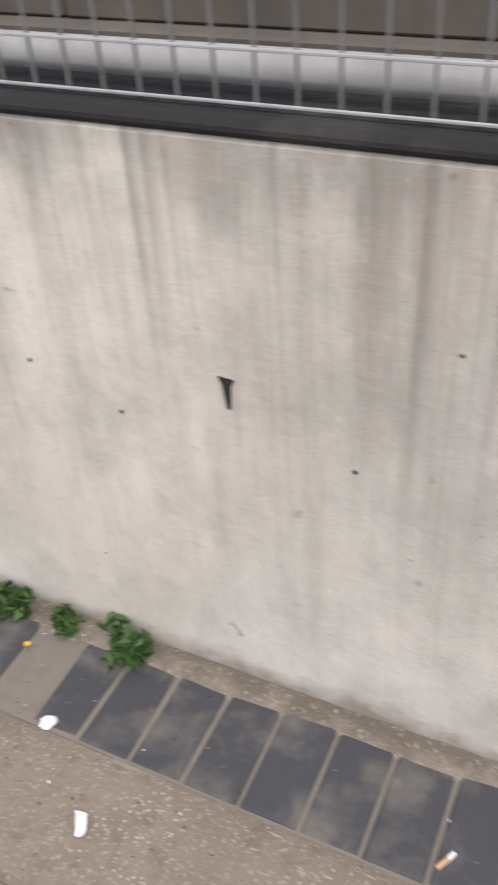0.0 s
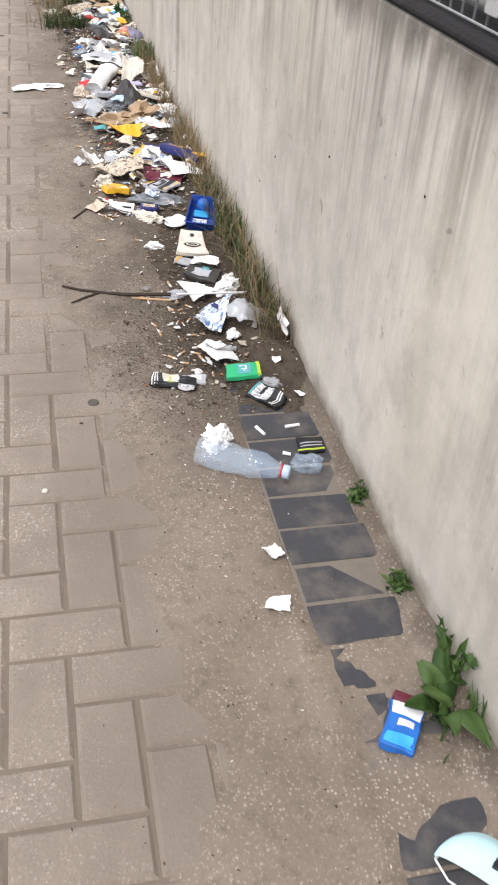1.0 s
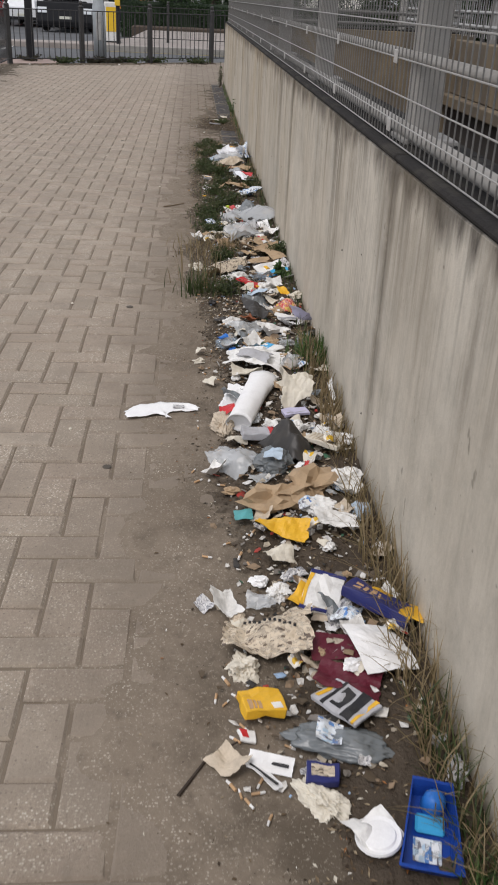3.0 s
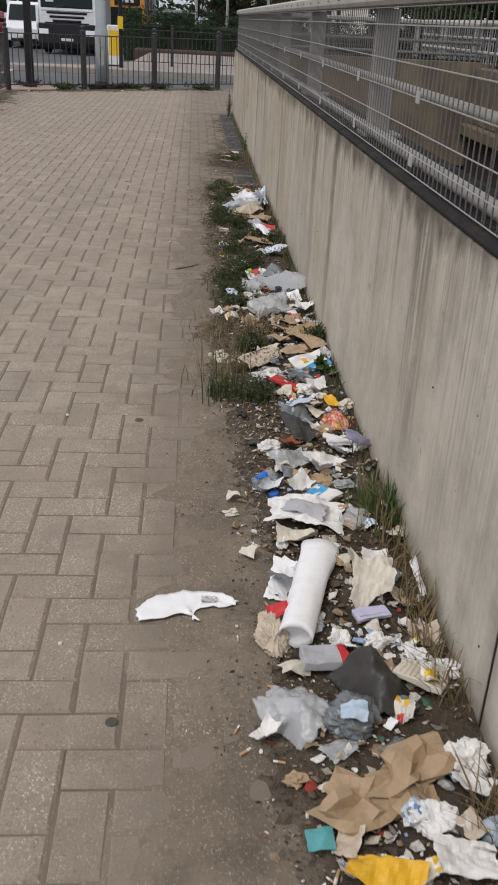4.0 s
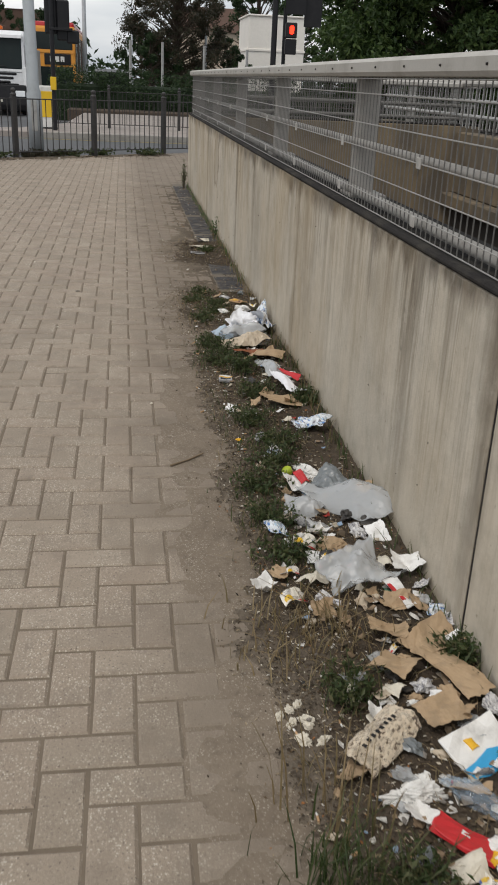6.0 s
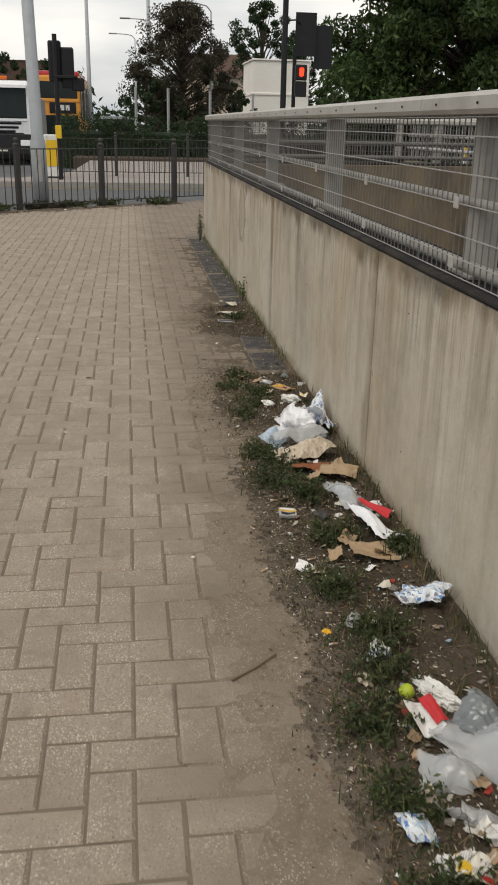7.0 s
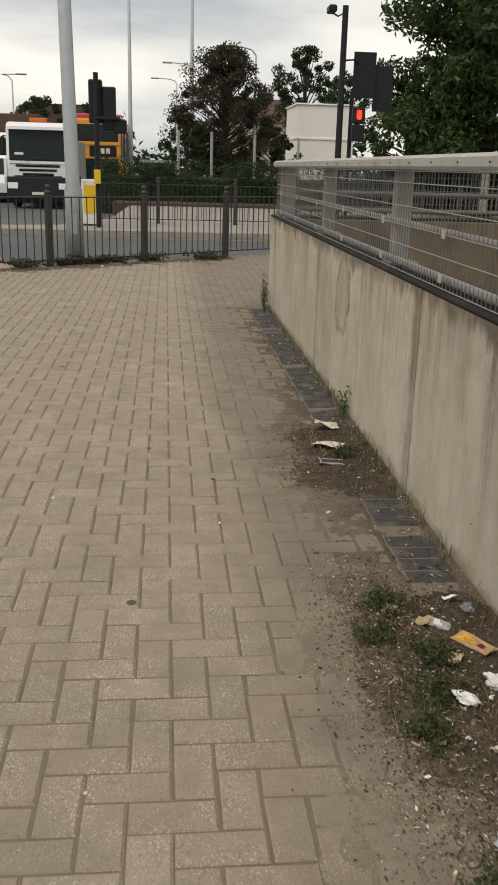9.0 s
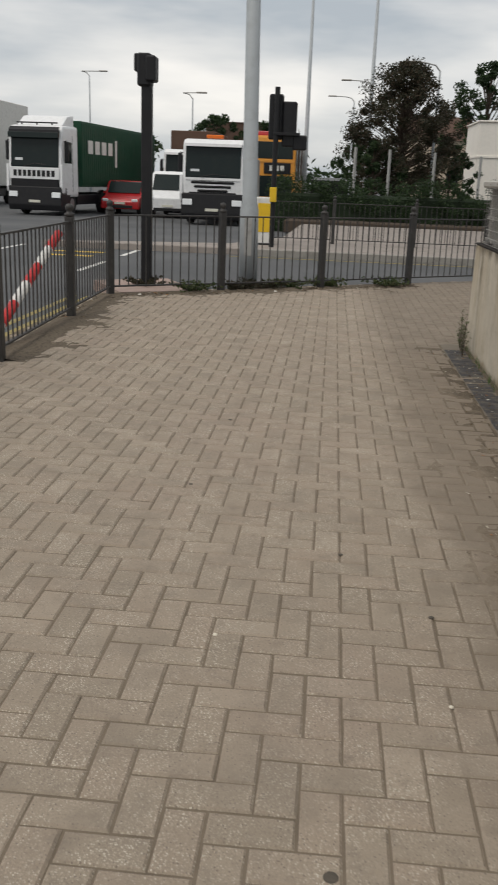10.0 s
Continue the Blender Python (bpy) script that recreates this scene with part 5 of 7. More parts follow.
def wad_bm(L, W, H, seed, rough=0.3, sub=4, fine=1.0):
    bm = bmesh.new()
    bmesh.ops.create_icosphere(bm, subdivisions=sub, radius=1)
    for v in bm.verts:
        d = v.co.normalized()
        p = d * 1.5 + Vector((seed, 0, 0))
        r = 1 + rough * (noise.noise(p) * 1.3 - abs(noise.noise(p * 2.2)) * 1.1 + fine * (0.6 * abs(noise.noise(p * 4.5)) + 0.3 * abs(noise.noise(p * 9)) + 0.12 * noise.noise(p * 19)))
        z = d.z * r
        v.co = Vector((d.x * r * L / 2, d.y * r * W / 2, (z if z > -0.45 else -0.45 + (z + 0.45) * 0.1) * H / 1.5))
    lo = min(v.co.z for v in bm.verts)
    for v in bm.verts:
        v.co.z -= lo
    return bm


def wad(x, y, rz, L, W, H, mat, label, rough=0.45, name="crumpled_paper", lift=-0.003, category="litter"):
    soft = mat in (L_BAG, L_FILM, L_CLEAR, L_SMOKE, L_DARK, L_LBLUE)
    if len(label.split()) < 4:
        label += " in the litter"
    if name in ("plastic_bag", "cloth", "wrapper", "plastic_wrapper", "crisp_packet") and L > 0.09:
        bm = sheet_bm(L * 1.05, W * 1.1, H * 0.55, 0.45, rl.uniform(0, 90), 26, 20, dome=H * 0.75)
    elif name == "paper_bag":
        bm = wad_bm(L, W, H, rl.uniform(0, 90), 0.85, 3, 0.9)
    else:
        bm = wad_bm(L, W, H, rl.uniform(0, 90), rough, 5 if L > 0.1 else 4)
    return lay(obj(name, bm, mat, None, label, category, smooth=soft), x, y, rz, lift)


def packet(x, y, rz, L, W, H, mat, label, bands=(), rx=0, ry=0, lift=0.004, crush=0.004, name="packet", category="packet"):
    """A crushed carton with printed bands: (u0, u1, v0, v1, material) in shares of its top face."""
    H = H * 0.72
    crush = max(crush, 0.006)
    ob = thing(name, pose(x, y, ground_at(x, y) + lift, rx, ry, rz), label + (" on the litter bank" if len(label.split()) < 4 else ""), category)
    sd = rl.uniform(0, 90)
    warp = lambda p: Vector((p.x, p.y, p.z)) + Vector([crush * noise.noise(Vector((p.x * 30 + sd + 7 * k, p.y * 30, p.z * 30))) for k in range(3)])

    def slab(x0, x1, y0, y1, z0, z1, b):
        bm = box(x0, x1, y0, y1, z0, z1, b)
        bmesh.ops.subdivide_edges(bm, edges=[e for e in bm.edges if e.calc_length() > 0.02], cuts=3, use_grid_fill=True)
        for v in bm.verts:
            v.co = warp(v.co)
        return bm
    part("carton", slab(-L / 2, L / 2, -W / 2, W / 2, 0, H, 0.002), mat, ob)
    for u0, u1, v0, v1, m in bands:
        part("print", slab(-L / 2 + u0 * L, -L / 2 + u1 * L, -W / 2 + v0 * W, -W / 2 + v1 * W, H * 0.6, H + 0.0012, 0.0), m, ob)
    return ob


# ---- litter, from the mask to the far end ----
# face mask
mk = thing("face_mask", pose(-1.03, 0.83, ground_at(-1.03, 0.83) + 0.002, 0, 0, 43), "pale cyan disposable face mask lying on the bricks", "face mask")
bm = bmesh.new()
rows = []
for i in range(19):
    a = math.pi * i / 18
    rows.append([bm.verts.new((-0.062 * math.cos(a), 0.074 * math.sin(a) * (1 - k / 8), 0.003 + 0.036 * math.sin(a) ** 0.8 * math.sin(math.pi * (0.06 + 0.80 * k / 8)) ** 0.8 + 0.0012 * math.sin(k * 2.6))) for k in range(9)])
for a, b in zip(rows, rows[1:]):
    for k in range(8):
        bm.faces.new((a[k], b[k], b[k + 1], a[k + 1]))
part("cover", bm, L_MASK, mk, smooth=True)
part("ear_loop", tube([(-0.058, 0, 0.003), (-0.03, -0.018, 0.004), (0.02, -0.02, 0.004), (0.058, 0, 0.003)], 0.0018), L_WHITE, mk, "white elastic ear loop")
part("edge_strip", tube([(-0.058 * math.cos(math.pi * i / 12), 0.06 * math.sin(math.pi * i / 12), 0.003) for i in range(13)], 0.0022), L_WHITE, mk)
part("print", box(0.012, 0.034, 0.016, 0.032, 0.033, 0.0385, 0.001), L_BLACK, mk, "dark printed square")
wad(-0.985, 0.90, 30, 0.026, 0.02, 0.018, L_CREAM, "small pale yellow scrap against the wall", name="scrap")
bx = packet(-1.28, 0.815, 147, 0.088, 0.056, 0.024, L_BLUE, "blue cigarette packet with white panels, half open", [(0.05, 0.3, 0.1, 0.9, L_SKY), (0.45, 0.6, 0.2, 0.7, L_WHITE), (0.68, 0.92, 0.05, 0.95, L_WHITE)], rx=4, ry=-6, lift=0.008)
part("lid", box(0.036, 0.05, -0.028, 0.028, 0.004, 0.03, 0.002), L_MAROON, bx, "dark red lid edge")
# bottle
bo = thing("plastic_bottle", pose(-1.97, 0.70, ground_at(-1.97, 0.7) + 0.03, 0, 90, 60), "empty clear plastic water bottle lying on its side", "bottle")
bm = lathe([(0.012, -0.100), (0.030, -0.100), (0.032, -0.09), (0.029, -0.075), (0.032, -0.06), (0.029, -0.045), (0.032, -0.03), (0.030, 0.0), (0.032, 0.02), (0.028, 0.05), (0.018, 0.075), (0.0125, 0.085), (0.0125, 0.094)], 30)
for v in bm.verts:
    p = v.co * 38
    v.co += Vector((noise.noise(p), noise.noise(p + Vector((9, 0, 0))), 0)) * 0.006 + Vector((noise.noise(p * 2.6), noise.noise(p * 2.6 + Vector((5, 0, 0))), 0)) * 0.003
part("shell", bm, L_CLEAR, bo, "dented clear plastic")
part("cap", lathe([(0.014, 0.092), (0.0155, 0.094), (0.0155, 0.106), (0.013, 0.108)], 14), L_LBLUE, bo, "pale blue screw cap", True)
part("cap_ring", lathe([(0.0158, 0.088), (0.0158, 0.091)], 14), L_RED, bo)
wad(-2.075, 0.665, 50, 0.065, 0.055, 0.05, L_WHITE, "crumpled white tissue beside the bottle", name="tissue")
wad(-1.97, 0.85, 80, 0.06, 0.05, 0.035, L_CLEAR, "crushed clear plastic wrapper", name="plastic_wrapper")
packet(-2.04, 0.875, 86, 0.062, 0.046, 0.014, L_BLACK, "flattened black packet with a yellow line", [(0.0, 1.0, 0.04, 0.14, L_LIME), (0.05, 0.95, 0.34, 0.40, L_GREY), (0.05, 0.95, 0.55, 0.60, L_GREY)], rx=6)
for k, (x, y, rz, L) in enumerate(((-2.115, 0.775, 20, 0.035), (-2.125, 0.855, 95, 0.035), (-2.02, 0.815, 60, 0.018))):
    lay(obj("cigarette_paper", rod((-L / 2, 0, 0.004), (L / 2, 0.001, 0.004), 0.0042, 0.0036, 8), L_CLEAN, None, "white cigarette stub without a filter", "cigarette butt"), x, y, rz, 0.002)
paper(-1.71, 0.71, 20, 0.035, 0.03, L_WHITE, "torn white paper flake on the paving", 0.006, 0.5)
paper(-1.57, 0.685, 80, 0.045, 0.026, L_WHITE, "curled white paper flake on the paving", 0.008, 0.4)
paper(-0.37, 0.62, 120, 0.035, 0.016, L_WHITE, "pale chip lying on the soil", 0.004, 0.4)
wad(-0.52, 0.745, 60, 0.025, 0.02, 0.015, L_WHITE, "small white paper pellet on the bricks", name="scrap")
packet(-2.34, 0.605, 78, 0.115, 0.048, 0.016, L_BLACK, "crushed black cigarette packet with white stripes, torn open", [(0.03, 0.06, 0.0, 1.0, L_WHITE), (0.09, 0.12, 0.0, 1.0, L_WHITE), (0.15, 0.17, 0, 1, L_WHITE), (0.28, 0.58, 0.25, 1.0, L_CREAM), (0.38, 0.44, 0.2, 1.0, L_LIME), (0.60, 0.95, -0.25, 0.1, L_NEWS)], rx=-5, ry=4, crush=0.009)
packet(-2.35, 0.66, 88, 0.06, 0.035, 0.010, L_GREY, "flattened grey packet", [(0.2, 0.8, 0.3, 0.7, L_WHITE)], ry=5)
packet(-2.35, 0.785, 87, 0.088, 0.052, 0.020, L_GREEN, "bright green tobacco pouch", [(0.3, 0.7, 0.15, 0.85, L_TEAL), (0.4, 0.58, 0.35, 0.75, L_WHITE), (0.9, 1.0, 0, 1, L_LIME)], rx=5, ry=-3)
packet(-2.25, 0.825, 38, 0.095, 0.052, 0.018, L_BLACK, "dark cigarette packet in torn clear film", [(0.12, 0.62, 0.12, 0.88, L_NEWS), (0.05, 0.10, 0.1, 0.9, L_TEAL), (0.80, 0.83, 0, 1, L_WHITE), (0.87, 0.90, 0, 1, L_WHITE)], rx=8, crush=0.009)
wad(-2.30, 0.845, 70, 0.05, 0.03, 0.02, L_FILM, "torn clear film beside the dark packet", name="plastic_wrapper")
paper(-2.25, 0.905, 30, 0.022, 0.02, L_CLEAN, "small white disc of paper by the wall", 0.003, 0.15)
paper(-2.44, 0.735, 20, 0.10, 0.07, L_WHITE, "white card frame lying flat", 0.008, 0.15, lift=0.01)
pb = paper(-2.60, 0.745, 157, 0.125, 0.08, L_COOL, "pale blue and white wrapper", 0.014, 0.15, name="wrapper", lift=0.014)
paper(-2.635, 0.775, 157, 0.045, 0.04, L_NAVY, "dark blue wrapper corner", 0.008, 0.2, name="wrapper", lift=0.03)
wad(-2.60, 0.84, 119, 0.10, 0.08, 0.035, L_FILM, "crumpled brown-tinted film", name="plastic_wrapper")
for nm, x, y, rz, L, m, lb in (("straw", -2.73, 0.77, 88, 0.20, L_WHITE, "white paper drinking straw"), ("straw", -2.74, 0.60, 77, 0.11, L_CORK, "orange drinking straw")):
    st = obj(nm, rod((-L / 2, 0, 0.003), (L / 2, 0, 0.003), 0.003, n=8), m, None, lb + " lying across the litter", "straw")
    lay(st, x, y, rz, 0.03)
pp = paper(-2.79, 0.735, 22, 0.095, 0.07, L_WHITE, "white packet with a pale yellow corner", 0.008, 0.12, name="wrapper", lift=0.012)
wad(-2.80, 0.83, 137, 0.085, 0.06, 0.04, L_WHITE, "crumpled white paper")
packet(-2.90, 0.775, 60, 0.10, 0.075, 0.018, L_DARK, "flattened dark grey pouch", [(0.2, 0.75, 0.15, 0.7, L_GREY), (0.4, 0.6, 0.6, 0.85, L_TEAL)], rx=6, ry=4, crush=0.007)
paper(-2.95, 0.79, 70, 0.08, 0.05, L_WHITE, "torn white wrapper", 0.012, 0.3, lift=0.02)
# cream carton with oval badge
cc = packet(-3.09, 0.772, 173, 0.125, 0.088, 0.024, L_CREAM, "cream carton with a dark oval badge", [], rx=3, ry=-9, crush=0.002, lift=0.018)
for v in cc.children[0].data.vertices:
    v.co.y *= 1.16 - 0.40 * (v.co.x / 0.125 + 0.5)
part("badge", lathe([(0.021, 0.0185), (0.021, 0.0198)], 20, m=Matrix.Diagonal((0.55, 1.25, 1, 1)) @ Matrix.Translation((-0.04, 0, 0))), L_BLACK, cc, "dark oval badge")
part("badge_ring", lathe([(0.017, 0.0199), (0.017, 0.0203)], 20, m=Matrix.Diagonal((0.5, 1.25, 1, 1)) @ Matrix.Translation((-0.044, 0, 0))), L_CREAM, cc)
part("badge_bar", box(-0.026, -0.019, -0.014, 0.014, 0.0204, 0.0209), L_BLACK, cc, "plain bar in place of lettering")
part("stamp", box(0.028, 0.04, -0.006, 0.006, 0.0180, 0.0198), L_BLACK, cc, "small dark square mark")
packet(-3.0, 0.74, 60, 0.07, 0.04, 0.012, L_GREY, "grey packet with yellow edge", [(0.1, 0.2, 0, 1, L_YELLOW)], ry=6)
# blue pouch
bp2 = thing("plastic_tray", pose(-3.30, 0.835, ground_at(-3.30, 0.835) + 0.012, 5, -14, 168), "glossy blue plastic tray with a pale label, lying open", "tray")


def tray_bm(L, wn, wf, H, th):
    """An open tapered tray: a floor with four leaning sides, rounded a little by the rim."""
    bm = bmesh.new()
    ring = lambda k, z: [bm.verts.new((x * k, y * k, z)) for x, y in ((-L / 2, -wn / 2), (-L / 2, wn / 2), (L / 2, wf / 2), (L / 2, -wf / 2))]
    rings = [ring(0.86, 0.0), ring(1.0, H), ring(1.05, H + th), ring(0.98, H + th), ring(0.82, th)]
    for a, b in zip(rings, rings[1:]):
        for q in range(4):
            bm.faces.new((a[q], a[(q + 1) % 4], b[(q + 1) % 4], b[q]))
    bm.faces.new(rings[0][::-1])
    bm.faces.new(rings[-1])
    bmesh.ops.subdivide_edges(bm, edges=[e for e in bm.edges if e.calc_length() > 0.03], cuts=3, use_grid_fill=True)
    for v in bm.verts:
        v.co += Vector([0.004 * noise.noise(v.co * 26 + Vector((9 * q, 0, 4))) for q in range(3)])
    bmesh.ops.recalc_face_normals(bm, faces=bm.faces)
    return bm


part("shell", tray_bm(0.150, 0.100, 0.066, 0.034, 0.004), L_DEEPB, bp2, "deep blue glossy plastic")
part("label", box(-0.052, -0.012, -0.022, 0.026, 0.0065, 0.0085, 0.001), L_COOL, bp2, "pale printed label")
part("cup", lathe([(0.018, 0.006), (0.021, 0.012), (0.019, 0.036), (0.012, 0.044), (0.004, 0.046)], 16, m=Matrix.Translation((0.044, -0.004, 0))), L_BLUE, bp2, "bright blue rounded cap", True)
part("inner_panel", box(-0.005, 0.028, -0.026, 0.024, 0.006, 0.016, 0.004), L_SKY, bp2, "lighter blue inner panel")
paper(-3.32, 0.75, 115, 0.075, 0.07, L_WHITE, "white paper tucked under the blue pouch", 0.012, 0.3, lift=0.008)
wad(-3.40, 0.675, 36, 0.11, 0.055, 0.028, L_CREAM, "twisted cream paper")
wad(-3.16, 0.66, 78, 0.055, 0.035, 0.024, L_WHITE, "small white tissue on the paving", name="tissue")
sp3 = thing("plastic_pouch", pose(-3.52, 0.72, ground_at(-3.52, 0.72) + 0.01, 4, 0, 76), "smoky clear plastic pouch with a pale label", "pouch")
part("film", wad_bm(0.20, 0.075, 0.030, 41.7, 0.30, 5, 0.5), L_SMOKE, sp3, "smoky crinkled film", True)
part("label", sheet_bm(0.05, 0.05, 0.006, 0.1, 4.4, 12, 10), L_COOL, sp3, "pale blue and white label").matrix_local = pose(-0.02, 0, 0.024)
packet(-3.60, 0.745, 38, 0.12, 0.075, 0.014, L_GREY, "striped grey packet with black and yellow bands", [(0.05, 0.12, 0.1, 0.9, L_YELLOW), (0.2, 0.27, 0, 1, L_BLACK), (0.33, 0.55, 0.15, 0.85, L_BLACK), (0.62, 0.8, 0, 1, L_BLACK), (0.86, 0.93, 0, 1, L_YELLOW)], rx=8, ry=-6, lift=0.025)
yb = packet(-3.62, 0.58, 98, 0.085, 0.075, 0.030, L_YELLOW, "bright yellow carton lying on the litter", [(0.1, 0.2, 0.08, 0.4, L_CORK), (0.24, 0.3, 0.08, 0.4, L_CORK), (0.34, 0.44, 0.08, 0.4, L_CORK), (0.7, 0.9, 0.06, 0.3, L_WHITE)], rx=-10, ry=4, lift=0.012)
packet(-3.55, 0.548, 90, 0.035, 0.03, 0.012, L_WHITE, "small white and red wrapper", [(0.1, 0.5, 0.3, 1, L_RED)], ry=8)
paper(-3.78, 0.745, 91, 0.10, 0.085, L_MAROON, "maroon card with a white border", 0.006, 0.1, name="card", lift=0.016)
paper(-3.67, 0.76, 69, 0.13, 0.08, L_MAROON, "bent maroon card under the papers", 0.012, 0.15, name="card", lift=0.014, rx=8)
sp = paper(-3.82, 0.60, 82, 0.19, 0.13, L_TALLY, "crumpled beige wrapper with rows of dark marks", 0.03, 0.45, name="wrapper", lift=0.004)
for i in range(12):
    a = -0.06 + i * 0.011
    zz = max([v.co.z for v in sp.data.vertices if abs(v.co.x - a) < 0.012 and abs(v.co.y - 0.02 + a * 0.5) < 0.012] or [0.03])
    part("dark_mark", box(a, a + 0.006, 0.02 - a * 0.5 - 0.004, 0.02 - a * 0.5 + 0.004, zz, zz + 0.001), L_BLACK, sp)
wad(-3.74, 0.55, 60, 0.07, 0.06, 0.035, L_CREAM, "crumpled cream paper")
wad(-3.90, 0.55, 20, 0.05, 0.04, 0.02, L_BEIGE, "small beige paper wad")
nv = packet(-3.89, 0.86, 51, 0.165, 0.062, 0.042, L_NAVY, "navy blue biscuit box with a yellow end", [(0.86, 1.0, 0, 1, L_YELLOW), (0.1, 0.2, 0.25, 0.7, L_CORK), (0.24, 0.30, 0.3, 0.6, L_CORK), (0.34, 0.42, 0.3, 0.65, L_CORK), (0.46, 0.5, 0.3, 0.6, L_CORK), (0.3, 0.6, 0.78, 0.95, L_YELLOW)], rx=-14, ry=4, lift=0.025)
part("end_flap", box(0.082, 0.115, -0.026, 0.026, 0.028, 0.031, 0.001), L_YELLOW, nv, "open yellow flap")
paper(-3.75, 0.835, 13, 0.15, 0.115, L_CLEAN, "large white paper sheet, folded", 0.007, 0.08, name="paper_sheet", lift=0.03, rx=-8)
packet(-3.96, 0.745, 160, 0.14, 0.085, 0.012, L_WHITE, "opened white carton with navy edges", [(0.0, 0.08, 0, 1, L_NAVY), (0.92, 1.0, 0, 1, L_NAVY), (0.1, 0.9, 0.9, 1.0, L_YELLOW)], rx=4, ry=-5, lift=0.015, crush=0.007)
wad(-4.0, 0.65, 91, 0.055, 0.055, 0.03, L_WHITE, "round white paper wad")
paper(-3.97, 0.695, 150, 0.08, 0.03, L_YELLOW, "yellow and black striped strip", 0.008, 0.1, name="wrapper", lift=0.015)
paper(-4.23, 0.68, 71, 0.13, 0.06, L_YELLOW, "orange-yellow wrapper", 0.016, 0.2, name="wrapper", lift=0.016)
paper(-4.25, 0.82, 86, 0.11, 0.075, L_WHITE, "white paper sheet", 0.014, 0.25, lift=0.02)
wad(-4.32, 0.895, 92, 0.055, 0.05, 0.045, L_LBLUE, "pale blue paper cup crushed against the wall", 0.25, name="paper_cup")
wad(-4.46, 0.77, 135, 0.17, 0.11, 0.055, L_BROWN, "crumpled brown paper bag", 0.55, name="paper_bag")
wad(-4.40, 0.66, 100, 0.14, 0.10, 0.05, L_BROWN, "second crumpled brown paper bag", 0.55, name="paper_bag")
paper(-4.32, 0.58, 93, 0.05, 0.045, L_TEAL, "round teal label", 0.006, 0.15, name="label", lift=0.02)
wad(-4.62, 0.685, 103, 0.12, 0.10, 0.055, L_SMOKE, "clear domed lid, crushed", 0.25, name="crushed_container")
paper(-4.59, 0.68, 80, 0.055, 0.045, L_LBLUE, "pale blue napkin", 0.01, 0.2, lift=0.05)
wad(-4.49, 0.885, 115, 0.10, 0.07, 0.05, L_WHITE, "crumpled white paper against the wall")
wad(-4.36, 0.79, 70, 0.09, 0.07, 0.04, L_WHITE, "crumpled white paper")
wad(-4.64, 0.565, 40, 0.14, 0.10, 0.04, L_FILM, "crumpled silvery film", 0.6, name="plastic_wrapper")
packet(-4.80, 0.65, 93, 0.105, 0.075, 0.03, L_GREY, "grey carton with a red end", [(0.82, 1.0, 0, 1, L_RED)], rx=-6, ry=5, lift=0.012)
wad(-4.80, 0.86, 40, 0.07, 0.05, 0.035, L_WHITE, "crumpled white napkin by the wall")
# big white roll
ro = thing("paper_roll", pose(-5.06, 0.645, ground_at(-5.06, 0.645) + 0.034, 0, 90, 164), "large flattened white paper roll with a torn side", "paper roll")
bm = bmesh.new()
rg = []
for i in range(15):
    z = -0.20 + 0.40 * i / 14
    ring = []
    for k in range(28):
        a = 2 * math.pi * k / 28
        r = 0.037 * (1 + 0.12 * noise.noise(Vector((math.cos(a) * 1.5, math.sin(a) * 1.5, z * 9))))
        ring.append(bm.verts.new((r * math.cos(a) * 0.78, r * math.sin(a) * (1.12 + 1.4 * max(0, z)), z + 0.012 * noise.noise(Vector((a, 0, 3))) * (i in (0, 14)))))
    rg.append(ring)
for a, b in zip(rg, rg[1:]):
    for k in range(28):
        bm.faces.new((a[k], a[(k + 1) % 28], b[(k + 1) % 28], b[k]))
inn = [bm.verts.new(v.co * 0.86 + Vector((0, 0, 0.14 * v.co.z + 0.03))) for v in rg[0]]
for k in range(28):
    bm.faces.new((inn[k], inn[(k + 1) % 28], rg[0][(k + 1) % 28], rg[0][k]))
bm.faces.new(rg[-1])
bm.faces.new(inn[::-1])
part("tube", bm, L_CLEAN, ro, smooth=True)
fl = part("torn_flap", sheet_bm(0.17, 0.09, 0.012, 0.4, 7), L_CLEAN, ro)
fl.matrix_local = pose(0.01, 0.07, 0.06, 20, 90, 10)
wad(-4.91, 0.545, 7, 0.15, 0.07, 0.045, L_BEIGE, "flattened beige paper cup", 0.3, name="paper_cup")
paper(-4.97, 0.56, 100, 0.05, 0.04, L_RED, "red printed cup rim", 0.01, 0.2, name="wrapper", lift=0.03)
wad(-5.03, 0.79, 97, 0.10, 0.085, 0.055, L_CREAM, "crumpled food wrapper, cream with stains", 0.5, name="wrapper")
packet(-4.96, 0.785, 104, 0.085, 0.035, 0.02, L_LILAC, "small lilac box", [(0.1, 0.9, 0.2, 0.3, L_GREY)], rx=6, lift=0.012)
